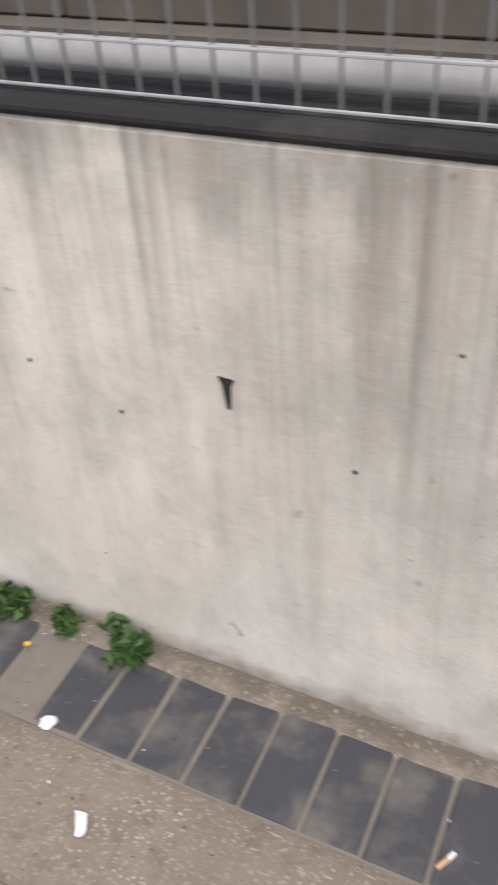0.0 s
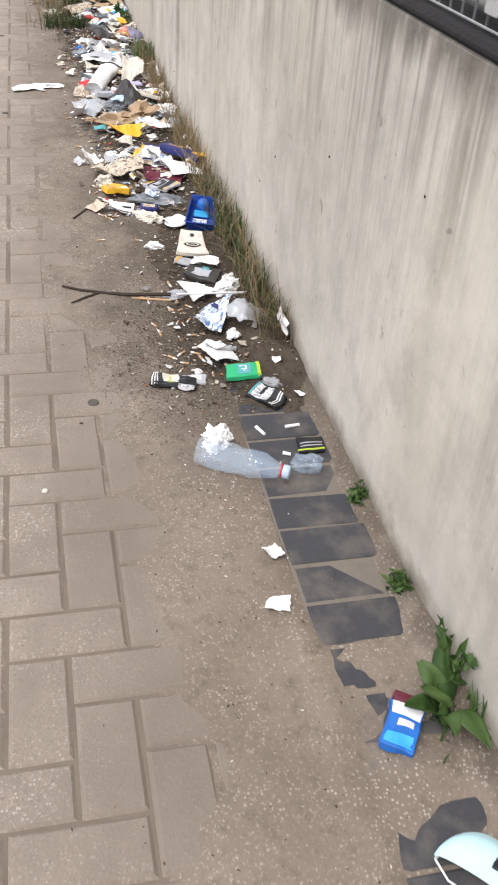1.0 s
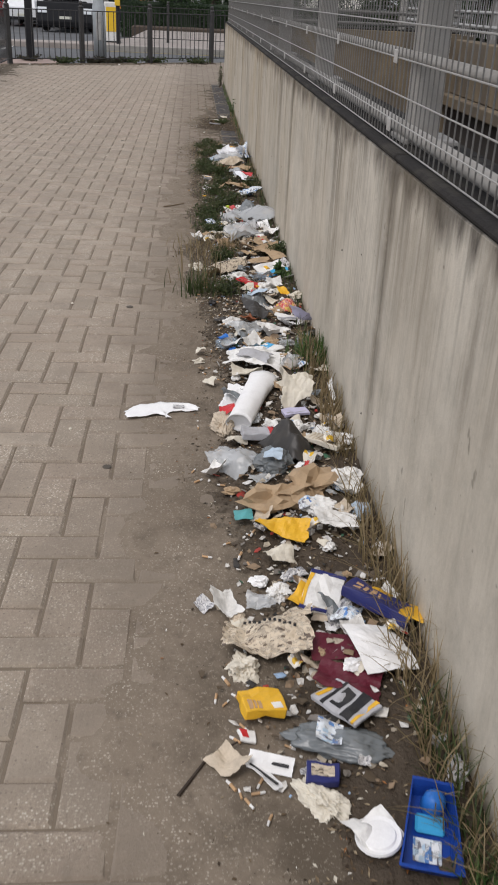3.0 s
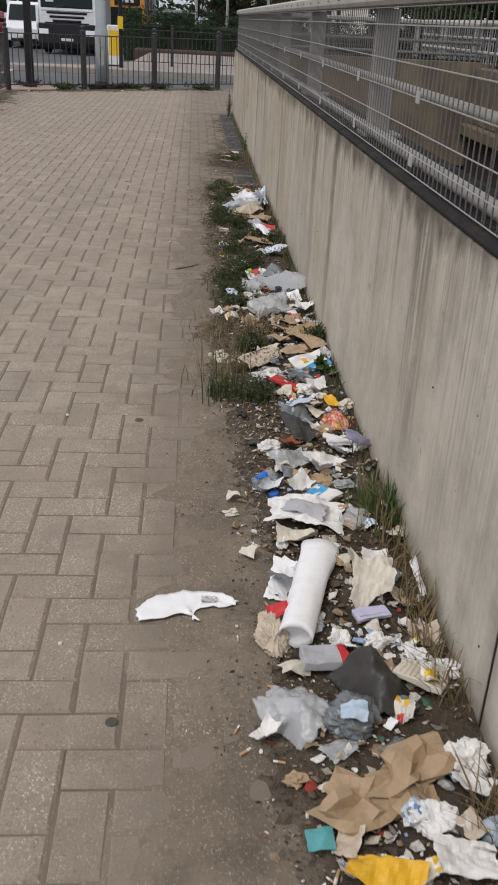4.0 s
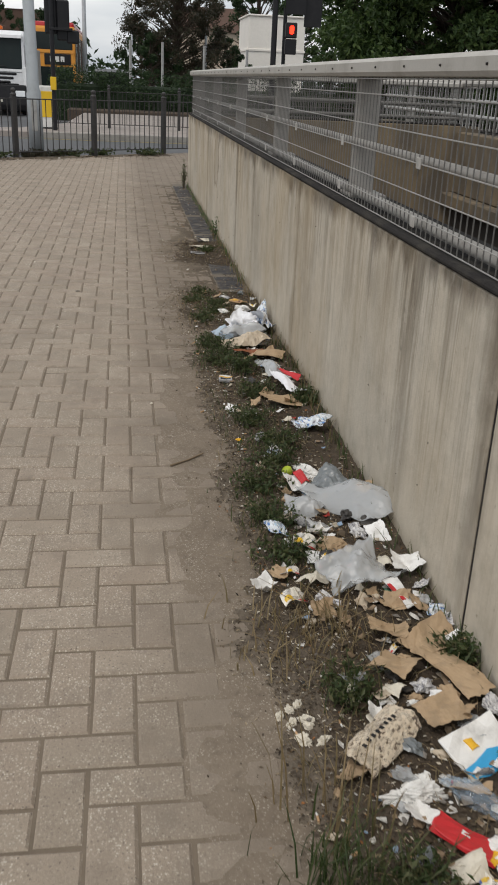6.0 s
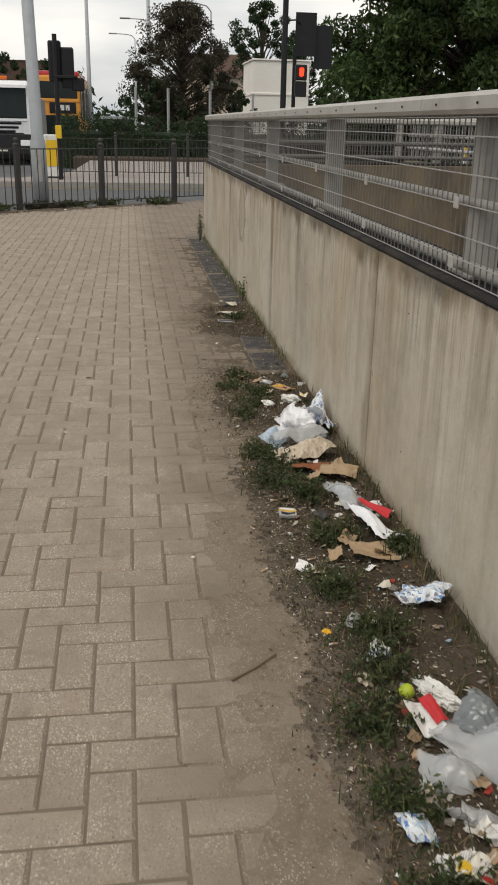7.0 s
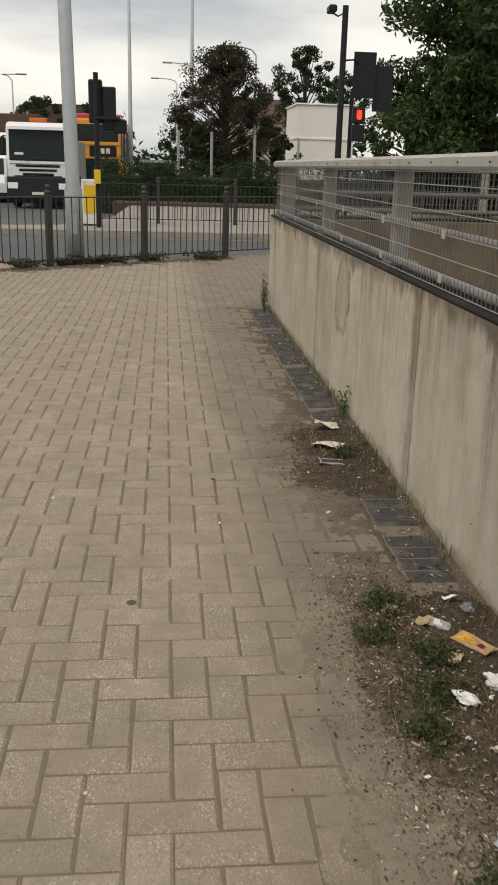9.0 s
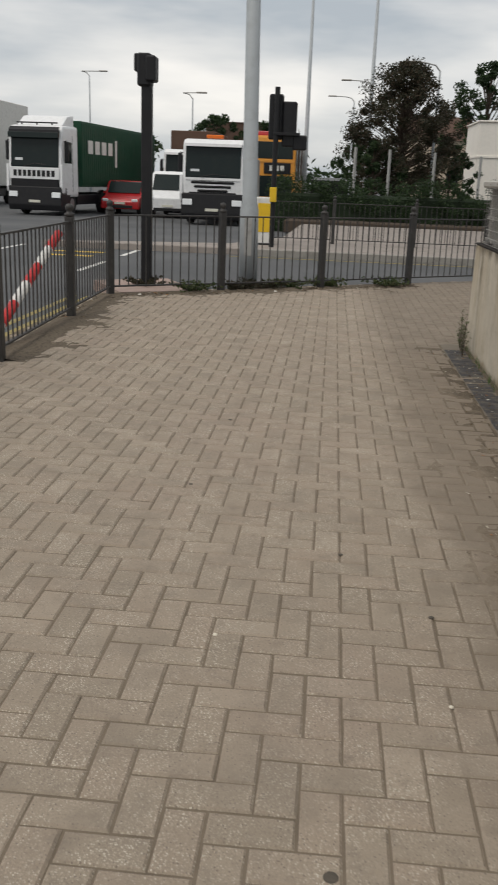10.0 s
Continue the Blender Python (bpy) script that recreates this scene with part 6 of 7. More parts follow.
def torn_crescent(R, W, seed):
    """A curved strip of paper with hooked, torn ends."""
    bm = bmesh.new()
    rows = []
    for i in range(33):
        t = i / 32
        a = radians(200 - 165 * t)
        w = W * (0.28 + 0.95 * math.sin(math.pi * min(1, 0.12 + 0.80 * t)) ** 1.4) * (1 + 0.28 * noise.noise(Vector((t * 7, seed, 0))))
        if t > 0.72:
            w *= 1 - 1.1 * (t - 0.72)
        row = []
        for q in range(9):
            r = R - w * q / 8 + 0.009 * noise.noise(Vector((t * 16, q * 0.6, seed + 4)))
            row.append((1.45 * r * math.cos(a), r * math.sin(a), 0.002 + 0.006 * (1 + noise.noise(Vector((t * 5, q * 0.35, seed + 2)))) + 0.008 * t * (q < 2)))
        rows.append(row)
    top = [[bm.verts.new(p) for p in row] for row in rows]
    low = [[bm.verts.new((x, y, z - 0.001)) for x, y, z in row] for row in rows]
    for a, b, c, d in zip(top, top[1:], low, low[1:]):
        for q in range(8):
            bm.faces.new((a[q], a[q + 1], b[q + 1], b[q]))
            bm.faces.new((c[q], d[q], d[q + 1], c[q + 1]))
        bm.faces.new((a[0], b[0], d[0], c[0]))
        bm.faces.new((a[8], c[8], d[8], b[8]))
    for a, c in ((top[0], low[0]), (top[-1], low[-1])):
        for q in range(8):
            bm.faces.new((a[q], c[q], c[q + 1], a[q + 1]))
    bmesh.ops.recalc_face_normals(bm, faces=bm.faces)
    return bm


torn = thing("paper_sheet", pose(-5.00, 0.355, 0.003, 0, 0, 86), "torn white curved paper lying alone on the paving", "litter")
part("sheet", torn_crescent(0.094, 0.092, 3.1), L_CLEAN, torn, smooth=True)
part("print", box(0.018, 0.056, 0.048, 0.070, 0.012, 0.0165, 0.001), L_NEWS, torn, "smudged grey print")
wad(-4.88, 0.70, 125, 0.06, 0.05, 0.03, L_WHITE, "white paper wad")
wad(-4.87, 0.785, 96, 0.07, 0.045, 0.03, L_WHITE, "white paper wad with a teal corner")
wad(-4.70, 0.75, 30, 0.14, 0.11, 0.06, L_DARK, "dark plastic bag, crumpled", 0.5, name="plastic_bag")
packet(-4.72, 0.85, 60, 0.11, 0.07, 0.02, L_CREAM, "ribbed cream card tray", [(0.1 * k, 0.1 * k + 0.04, 0.05, 0.95, L_BEIGE) for k in range(1, 9)], rx=-8, ry=6, lift=0.02)
paper(-5.44, 0.68, 76, 0.21, 0.13, L_WHITE, "large white paper sheet with a torn edge", 0.022, 0.4, name="paper_sheet", lift=0.012)
paper(-5.43, 0.68, 66, 0.12, 0.065, L_GREY, "grey sodden leaflet", 0.012, 0.5, lift=0.035)
paper(-5.33, 0.64, 96, 0.11, 0.06, L_CREAM, "cream paper sheet", 0.012, 0.3, lift=0.012)
wad(-5.41, 0.825, 98, 0.085, 0.08, 0.045, L_FILM, "cloudy plastic cup, crushed", 0.25, name="plastic_cup")
packet(-5.55, 0.745, 46, 0.10, 0.07, 0.010, L_WHITE, "white wrapper with a bright blue band", [(0.1, 0.5, 0, 1, L_SKY)], rx=6, ry=-5, lift=0.02, crush=0.009)
cp = obj("bottle_cap", lathe([(0.014, 0), (0.0155, 0.002), (0.0155, 0.015), (0.012, 0.018)], 16), L_BLUE, None, "blue plastic bottle cap", "bottle cap", smooth=True)
lay(cp, -5.585, 0.605, 0, 0.004, 20)
wad(-5.66, 0.585, 118, 0.10, 0.07, 0.045, L_CLEAR, "crushed clear bottle with a blue label", 0.5, name="plastic_bottle")
paper(-5.64, 0.565, 118, 0.04, 0.03, L_BLUE, "blue label on the crushed bottle", 0.008, 0.2, name="label", lift=0.04)
paper(-5.78, 0.675, 123, 0.15, 0.09, L_FILM, "torn cloudy carrier scrap", 0.016, 0.4, lift=0.008)
paper(-5.77, 0.78, 127, 0.12, 0.08, L_WHITE, "torn white paper", 0.014, 0.4, lift=0.01)
wad(-5.66, 0.75, 59, 0.09, 0.07, 0.03, L_BROWN, "tan card scrap", 0.35, name="card")
packet(-5.94, 0.845, 72, 0.10, 0.03, 0.010, L_WHITE, "narrow white carton strip", [(0.6, 0.95, 0.2, 0.8, L_LILAC)], lift=0.018, ry=6)
paper(-5.87, 0.905, 60, 0.09, 0.06, L_LILAC, "pale lilac paper by the wall", 0.014, 0.4, lift=0.02)
wad(-6.10, 0.86, 13, 0.16, 0.075, 0.045, L_SALMON, "salmon red snack wrapper", 0.5, name="wrapper")
paper(-6.16, 0.85, 30, 0.05, 0.04, L_YELLOW, "yellow patch of a snack wrapper", 0.01, 0.3, name="wrapper", lift=0.05)
wad(-6.01, 0.72, 14, 0.15, 0.08, 0.045, L_DARK, "dark plastic bag, crumpled on the soil", 0.55, name="plastic_bag")
wad(-6.18, 0.735, 75, 0.11, 0.08, 0.045, L_SMOKE, "silvery blue crisp packet", 0.5, name="crisp_packet")
paper(-6.17, 0.735, 75, 0.09, 0.03, L_LBLUE, "blue stripe of a crisp packet", 0.012, 0.3, name="crisp_packet", lift=0.045)
wad(-6.02, 0.81, 111, 0.10, 0.08, 0.04, L_BROWN, "crumpled brown paper", 0.45)
packet(-5.90, 0.845, 89, 0.075, 0.055, 0.014, L_WHITE, "small white carton", [(0.0, 1.0, 0.0, 0.15, L_GREY)], rx=-8, lift=0.02)
wad(-5.91, 0.615, 121, 0.07, 0.06, 0.03, L_WHITE, "white paper wad")
paper(-5.91, 0.685, 36, 0.06, 0.06, L_RUST, "rust-brown card", 0.008, 0.3, name="card", lift=0.014)
packet(-6.44, 0.715, 48, 0.13, 0.062, 0.018, L_RED, "bright red flattened carton", [(0.45, 0.56, 0.4, 0.65, L_WHITE), (0.9, 1.0, 0, 1, L_YELLOW)], rx=-10, ry=8, lift=0.018, crush=0.008)
cb = wad(-6.54, 0.785, 41, 0.15, 0.05, 0.035, L_CLEAR, "flattened clear plastic bottle", 0.3, name="plastic_bottle")
tr = packet(-6.68, 0.84, 116, 0.15, 0.11, 0.012, L_WHITE, "opened white carton with a blue edge", [(0.0, 1.0, 0.0, 0.32, L_SKY), (0.3, 0.45, 0.5, 0.75, L_YELLOW)], rx=16, ry=-8, lift=0.02, crush=0.010)
sp2 = paper(-6.71, 0.625, 132, 0.19, 0.085, L_TALLY, "beige wrapper with a row of dark marks", 0.012, 0.3, name="wrapper", lift=0.008)
for i in range(8):
    a = -0.06 + i * 0.016
    zz = max([v.co.z for v in sp2.data.vertices if abs(v.co.x - a) < 0.016 and abs(v.co.y - 0.006) < 0.012] or [0.02])
    part("dark_mark", box(a, a + 0.008, 0.002, 0.012, zz, zz + 0.001), L_BLACK, sp2)
wad(-6.57, 0.66, 89, 0.12, 0.045, 0.035, L_WHITE, "twisted white tissue", name="tissue")
wad(-6.40, 0.80, 128, 0.09, 0.05, 0.035, L_WHITE, "white tissue", name="tissue")
for x, y, rz, L, W in ((-7.07, 0.86, 119, 0.17, 0.11), (-6.92, 0.86, 24, 0.20, 0.08), (-6.97, 0.73, 47, 0.10, 0.09), (-6.79, 0.79, 105, 0.11, 0.09), (-7.12, 0.76, 80, 0.10, 0.08)):
    paper(x, y, rz, L, W, L_BROWN, "torn piece of brown corrugated card", 0.010, 0.3, name="card", lift=0.018, rx=rl.uniform(-10, 10))
wad(-7.39, 0.75, 116, 0.19, 0.14, 0.065, L_FILM, "crumpled cloudy plastic bag", 0.6, name="plastic_bag")
paper(-7.43, 0.895, 88, 0.09, 0.07, L_WHITE, "white paper by the wall", 0.015, 0.3, lift=0.025, rx=14)
packet(-7.29, 0.84, 14, 0.13, 0.04, 0.008, L_WHITE, "white and red card strip", [(0.2, 0.8, 0.0, 0.3, L_RED)], lift=0.03, ry=6)
wad(-7.61, 0.71, 102, 0.12, 0.09, 0.03, L_BROWN, "tan paper cup bottom", 0.2, name="paper_cup")
wad(-7.62, 0.60, 60, 0.07, 0.05, 0.03, L_WHITE, "white paper wad among weeds")
wad(-7.88, 0.83, 39, 0.34, 0.15, 0.06, L_FILM, "long cloudy plastic bag", 0.6, name="plastic_bag")
paper(-7.97, 0.80, 30, 0.14, 0.10, L_SMOKE, "smoky plastic film", 0.03, 0.4, name="plastic_bag", lift=0.03)
paper(-8.04, 0.675, 8, 0.12, 0.055, L_WHITE, "white card with a red side", 0.008, 0.1, name="card", lift=0.02)
paper(-8.05, 0.70, 8, 0.10, 0.03, L_RED, "red card strip", 0.006, 0.1, name="card", lift=0.035)
cp2 = obj("bottle_cap", lathe([(0.017, 0), (0.019, 0.002), (0.019, 0.02), (0.013, 0.026)], 16), L_LIME, None, "lime green plastic cap", "bottle cap", smooth=True)
lay(cp2, -8.16, 0.675, 0, 0.008, 25)
wad(-8.15, 0.75, 30, 0.14, 0.05, 0.03, L_WHITE, "twisted white napkin", name="napkin")
wad(-7.86, 0.675, 74, 0.12, 0.09, 0.035, L_FILM, "green-tinted cloudy film", 0.5, name="plastic_wrapper")
for i in range(9):
    wad(-6.81 + rl.uniform(-0.09, 0.09), 0.46 + rl.uniform(-0.05, 0.06), rl.uniform(0, 180), rl.uniform(0.02, 0.045), rl.uniform(0.015, 0.03), 0.016, L_CREAM, "crumbled pale foam piece", 0.4, name="foam_piece")
wad(-8.58, 0.84, 60, 0.13, 0.085, 0.045, L_COOL, "crumpled blue and white wrapper", 0.55, name="wrapper")
wad(-9.32, 0.80, 10, 0.22, 0.10, 0.05, L_FILM, "white carrier bag, crumpled", 0.6, name="plastic_bag")
wad(-9.05, 0.82, 14, 0.26, 0.07, 0.045, L_BAG, "twisted white plastic bag", 0.5, name="plastic_bag")
paper(-9.15, 0.845, 25, 0.17, 0.022, L_RED, "red wrapper strip", 0.006, 0.12, name="wrapper", lift=0.05)
paper(-8.89, 0.78, 85, 0.15, 0.10, L_BROWN, "broken tan card plate", 0.010, 0.22, name="card", lift=0.014)
packet(-9.25, 0.56, 84, 0.062, 0.055, 0.018, L_GREY, "grey cigarette packet with a yellow stripe", [(0.0, 1.0, 0.45, 0.6, L_YELLOW), (0.1, 0.9, 0.68, 0.9, L_WHITE), (0.1, 0.9, 0.1, 0.35, L_BLACK)], rx=8, lift=0.012)
# the tall white bag
bg = thing("carrier_bag", pose(-10.16, 0.77, ground_at(-10.16, 0.77) - 0.004, 0, 0, 130), "white carrier bag standing half full on the soil", "carrier bag")
part("sack", wad_bm(0.25, 0.19, 0.105, 12.4, 0.6, 5, 0.5), L_BAG, bg, smooth=True)
for k, (ax, ay) in enumerate(((-0.03, 0.05), (0.05, -0.02))):
    hd = part("handle", sheet_bm(0.14, 0.10, 0.02, 0.5, 3.3 + k, 16, 12), L_BAG, bg, "torn plastic handle")
    hd.matrix_local = pose(ax, ay, 0.075, 58, -18 + 30 * k, 40 * k)
wad(-10.02, 0.72, 100, 0.22, 0.12, 0.06, L_FILM, "cloudy plastic bag in front of the carrier bag", 0.45, name="plastic_bag")
wad(-10.25, 0.88, 6, 0.24, 0.08, 0.10, L_COOL, "blue and white printed bag by the wall", 0.6, name="plastic_bag")
paper(-10.05, 0.63, 140, 0.12, 0.08, L_LBLUE, "pale blue and white bag corner", 0.02, 0.4, name="plastic_bag", lift=0.01)
wad(-9.83, 0.73, 114, 0.26, 0.12, 0.05, L_BEIGE, "crumpled beige cloth", 0.55, name="cloth")
paper(-9.66, 0.73, 70, 0.14, 0.10, L_RUST, "rust-brown card", 0.010, 0.3, name="card", lift=0.014)
paper(-9.58, 0.82, 70, 0.15, 0.10, L_BROWN, "brown card against the soil", 0.008, 0.15, name="card", lift=0.014)
packet(-10.87, 0.81, 28, 0.15, 0.06, 0.010, L_CORK, "orange sweet packet lying on the bricks", [(0.1, 0.5, 0.2, 0.8, L_YELLOW), (0.6, 0.8, 0.3, 0.7, L_MAROON)], rx=4, ry=-4, crush=0.008)
wad(-10.64, 0.815, 40, 0.10, 0.07, 0.035, L_WHITE, "white paper scrap by the wall")
packet(-11.0, 0.74, 60, 0.07, 0.045, 0.012, L_GREY, "crushed grey packet", [(0.2, 0.6, 0.1, 0.9, L_WHITE)], ry=6)
paper(-13.24, 0.77, 86, 0.13, 0.10, L_CREAM, "pale card scrap by the wall", 0.012, 0.4, name="card")
paper(-12.88, 0.72, 59, 0.15, 0.09, L_CREAM, "cream card scrap", 0.010, 0.4, name="card")
packet(-12.62, 0.69, 85, 0.12, 0.08, 0.012, L_DARK, "dark flattened tray with a pale rim", [(0, 1, 0, 0.08, L_GREY), (0, 1, 0.92, 1, L_GREY), (0, 0.06, 0, 1, L_GREY)], ry=4)
# paper standing against the wall
paper(-2.50, 0.925, 0, 0.10, 0.035, L_WHITE, "white paper strip propped against the wall", 0.008, 0.2, lift=0.05, rx=75)
paper(-5.06, 0.925, 0, 0.16, 0.025, L_WHITE, "long white strip propped against the wall", 0.006, 0.2, lift=0.05, rx=70)

fold = thing("folded_paper", pose(-3.465, 0.580, ground_at(-3.465, 0.580) + 0.004, 0, 0, 60), "white folded paper with dark stripes, standing open", "litter")
for k, tilt in enumerate((-16, 14)):
    lf = part("leaf", sheet_bm(0.085, 0.034, 0.004, 0.12, 5.5 + k, 12, 8), L_CLEAN, fold)
    lf.matrix_local = pose(0, -0.017 + 0.034 * k, 0.006, tilt * 2, 0, tilt)
    part("stripe", box(-0.034, 0.034, -0.003, 0.003, 0.004, 0.0075, 0.001), L_BLACK, lf, "dark printed stripe")
packet(-3.445, 0.680, 88, 0.060, 0.040, 0.022, L_NAVY, "small navy box with a khaki panel", [(0.15, 0.85, 0.25, 0.80, L_TALLY)], rx=4, ry=3, lift=0.012)
cup = obj("cup_lid", lathe([(0.036, 0.0), (0.040, 0.004), (0.038, 0.009), (0.030, 0.006), (0.028, 0.011), (0.006, 0.012)], 22), L_CLEAN, None, "flattened white paper cup lid beside the blue tray", "cup lid")
lay(cup, -3.305, 0.755, 40, 0.008, 6, -4)
# sticks
sk = thing("twig", pose(0, 0, 0), "dark forked twig lying on the paving", "twig")
zt = 0.006
part("stem", tube([(-2.78, 0.66, 0.03), (-2.82, 0.56, 0.014), (-2.85, 0.49, zt), (-2.88, 0.41, zt), (-2.91, 0.36, zt)], 0.0055, 0.003), L_TWIG, sk)
part("fork", tube([(-2.86, 0.47, zt), (-2.83, 0.42, zt), (-2.80, 0.38, zt)], 0.004, 0.002), L_TWIG, sk)
sk2 = obj("twig", tube([(-8.30, 0.25, 0.006), (-8.345, 0.318, 0.008), (-8.40, 0.382, 0.012)], 0.0042, 0.003), L_STICK, None, "short brown twig at the edge of the paving", "twig")
sk3 = obj("twig", tube([(-3.42, 0.42, 0.004), (-3.50, 0.47, 0.006), (-3.53, 0.53, 0.02)], 0.004, 0.002), L_TWIG, None, "dark twig beside the yellow carton", "twig")

# ---- loose scraps between the named pieces ----
SCRAPS = [(L_CLEAN, "white paper scrap"), (L_CREAM, "cream paper scrap"), (L_BROWN, "brown card scrap"), (L_NEWS, "grey printed scrap"), (L_BEIGE, "beige wrapper scrap"), (L_FILM, "cloudy plastic scrap"), (L_COOL, "pale blue wrapper scrap"), (L_SMOKE, "smoky film scrap"), (L_WHITE, "white tissue scrap"), (L_SNACK, "bright printed wrapper scrap"), (L_DARK, "dark plastic scrap"), (L_YELLOW, "yellow wrapper scrap")]
proto = []
for k, (m, lb) in enumerate(SCRAPS):
    for q in range(2):
        me = bpy.data.meshes.new("scrap")
        bm = sheet_bm(0.07, 0.05, 0.012, 0.42, k * 5.1 + q, 13, 10) if q == 0 else wad_bm(0.06, 0.04, 0.022, k * 3.3, 0.5, 3)
        bm.to_mesh(me)
        bm.free()
        me.materials.append(m)
        proto.append((me, lb + (", creased flat" if q == 0 else ", crumpled into a wad")))
weights = [4, 3, 4, 2, 7, 2, 4, 1, 4, 1, 3, 1, 2.5, 0.6, 2, 1, 5, 3, 2.0, 0.5, 2, 1, 0.0, 0.0]
laid = 0
for i in range(420):
    x = rl.choice((rl.uniform(-2.4, -8.3), rl.uniform(-3.4, -8.0), rl.uniform(-4.1, -7.8), rl.uniform(-8.3, -11.2)))
    if (x < -8.3 or x > -3.4) and rl.random() < 0.45:
        continue
    y = min(0.92, max(0.47, rl.gauss(0.745, 0.115)))
    if laid >= 296 or (-3.42 < x < -3.0):
        continue
    laid += 1
    me, lb = rl.choices(proto, weights)[0]
    ob = tagged(new("scrap", me), lb, "litter", "loose scraps in the litter bank")
    sc = rl.uniform(0.35, 1.15)
    ob.matrix_world = pose(x, y, ground_at(x, y) + rl.uniform(0.0, 0.012), rl.uniform(-14, 14), rl.uniform(-14, 14), rl.uniform(0, 360)) @ Matrix.Diagonal((sc, sc, sc, 1))


def shreds():
    """Torn bits of paper, card and film too many to count, as creased flakes."""
    rg = random.Random(77)
    V, F = [], []
    for _ in range(3000):
        x = rg.choice((rg.uniform(-2.3, -10.6), rg.uniform(-3.4, -8.2), rg.uniform(-3.5, -6.6)))
        y = rg.gauss(0.74, 0.10)
        if not 0.46 < y < 0.93 or -3.4 < x < -3.02:
            continue
        s = 0.004 + 0.017 * rg.random() ** 2.2
        m = pose(x, y, ground_at(x, y) + rg.uniform(0.002, 0.014), rg.gauss(0, 16), rg.gauss(0, 16), rg.uniform(0, 360))
        n0, n = len(V), rg.choice((4, 5, 6))
        ring = [(s * rg.uniform(0.6, 1.15) * math.cos(6.283 * q / n), s * rg.uniform(0.35, 0.9) * math.sin(6.283 * q / n), s * rg.uniform(-0.2, 0.3)) for q in range(n)]
        V += [tuple(m @ Vector(p)) for p in ring]
        V.append(tuple(m @ Vector((0, 0, s * rg.uniform(-0.1, 0.35)))))
        V += [tuple(m @ Vector((p[0], p[1], p[2] - 0.0015))) for p in ring]
        for q in range(n):
            r = (q + 1) % n
            F += [(n0 + q, n0 + r, n0 + n), (n0 + n + 1 + q, n0 + n + 1 + r, n0 + r, n0 + q)]
    raw("paper_shreds", V, F, M_SHRED, None, "torn bits of paper, card and film through the litter", "litter", "stuff")


k = Mat("torn_litter", 0.75, spec=0.25)
ct = k.ramp(k.rand(), [(0.0, (0.66, 0.64, 0.60)), (0.17, (0.48, 0.42, 0.33)), (0.30, (0.28, 0.20, 0.13)), (0.48, (0.10, 0.075, 0.05)), (0.66, (0.74, 0.73, 0.71)), (0.76, (0.22, 0.20, 0.18)), (0.84, (0.04, 0.038, 0.036)), (0.92, (0.30, 0.42, 0.58)), (0.955, (0.40, 0.05, 0.04)), (0.975, (0.06, 0.16, 0.10))], True)
M_SHRED = k.color(k.mix(k.grey(k.noise(60, 4), 0.45, 0.7, 0.0, 0.6), ct, (0.10, 0.08, 0.06))).m
shreds()

# ---- cigarette ends ----
bt = thing("cigarette_butt", pose(0, 0, -1), "smoked cigarette end with a tan filter", "cigarette butt", "cigarette ends along the wall")
part("filter", rod((0, 0, 0.004), (0.021, 0, 0.004), 0.0037, n=8), L_CORK, bt, "tan filter")
part("paper", rod((0.021, 0, 0.004), (0.034, 0.001, 0.004), 0.0036, 0.003, n=8), L_WHITE, bt, "burnt white paper")
spots = [(0.115, 0.765)]
spots += [(rl.uniform(-2.3, -2.95), rl.uniform(0.55, 0.75)) for _ in range(15)]
spots += [(rl.uniform(-3.3, -4.3), rl.uniform(0.5, 0.62)) for _ in range(12)]
spots += [(rl.uniform(-5.3, -7.0), rl.uniform(0.45, 0.62)) for _ in range(18)]
spots += [(rl.uniform(-7.0, -11), rl.uniform(0.4, 0.7)) for _ in range(22)]
rc = random.Random(19)
spots += [(rc.uniform(-2.35, -2.9), rc.gauss(0.66, 0.05)) for _ in range(10)]
spots += [(rc.uniform(-3.2, -6.6), rc.gauss(0.55, 0.06)) for _ in range(40)]
for k, (x, y) in enumerate(spots):
    m = pose(x, y, ground_at(x, y) + 0.001, 0, rl.uniform(-4, 4), rl.uniform(0, 360))
    if k:
        m = m @ Matrix.Diagonal((*[rc.uniform(0.55, 0.95)] * 3, 1))
    if k == 0:
        bt.matrix_world = m
    else:
        copy_thing(bt, m)


# ---- fine debris: leaves, chips, ash ----
def debris(name, label, n, where, size, mat, seed, flat=0.3, low=0.1):
    rg = random.Random(seed)
    V, F = [], []
    while len(F) < n:
        x, y = where(rg)
        if y > 0.935 or y < low:
            continue
        if seed not in (61, 63) and 0 < y and -9.9 < x < -2.0 and bank_soil(x, y) < dust(x, y) - 0.002 and rg.random() < 0.86:
            continue
        s = size * rg.uniform(0.4, 1.4)
        m = pose(x, y, ground_at(x, y) + s * 0.25, rg.gauss(0, 30) * flat, rg.gauss(0, 30) * flat, rg.uniform(0, 360))
        n0 = len(V)
        w = rg.uniform(0.25, 0.6) if name != "straw_bits" else rg.uniform(0.08, 0.2)
        for p in ((-s, 0, 0), (-s * 0.2, s * w, s * 0.2), (s, 0, 0.05 * s), (s * 0.1, -s * w, s * 0.15)):
            V.append(tuple(m @ Vector(p)))
        F.append((n0, n0 + 3, n0 + 2, n0 + 1))
    return raw(name, V, F, mat, None, label, "debris", "stuff")


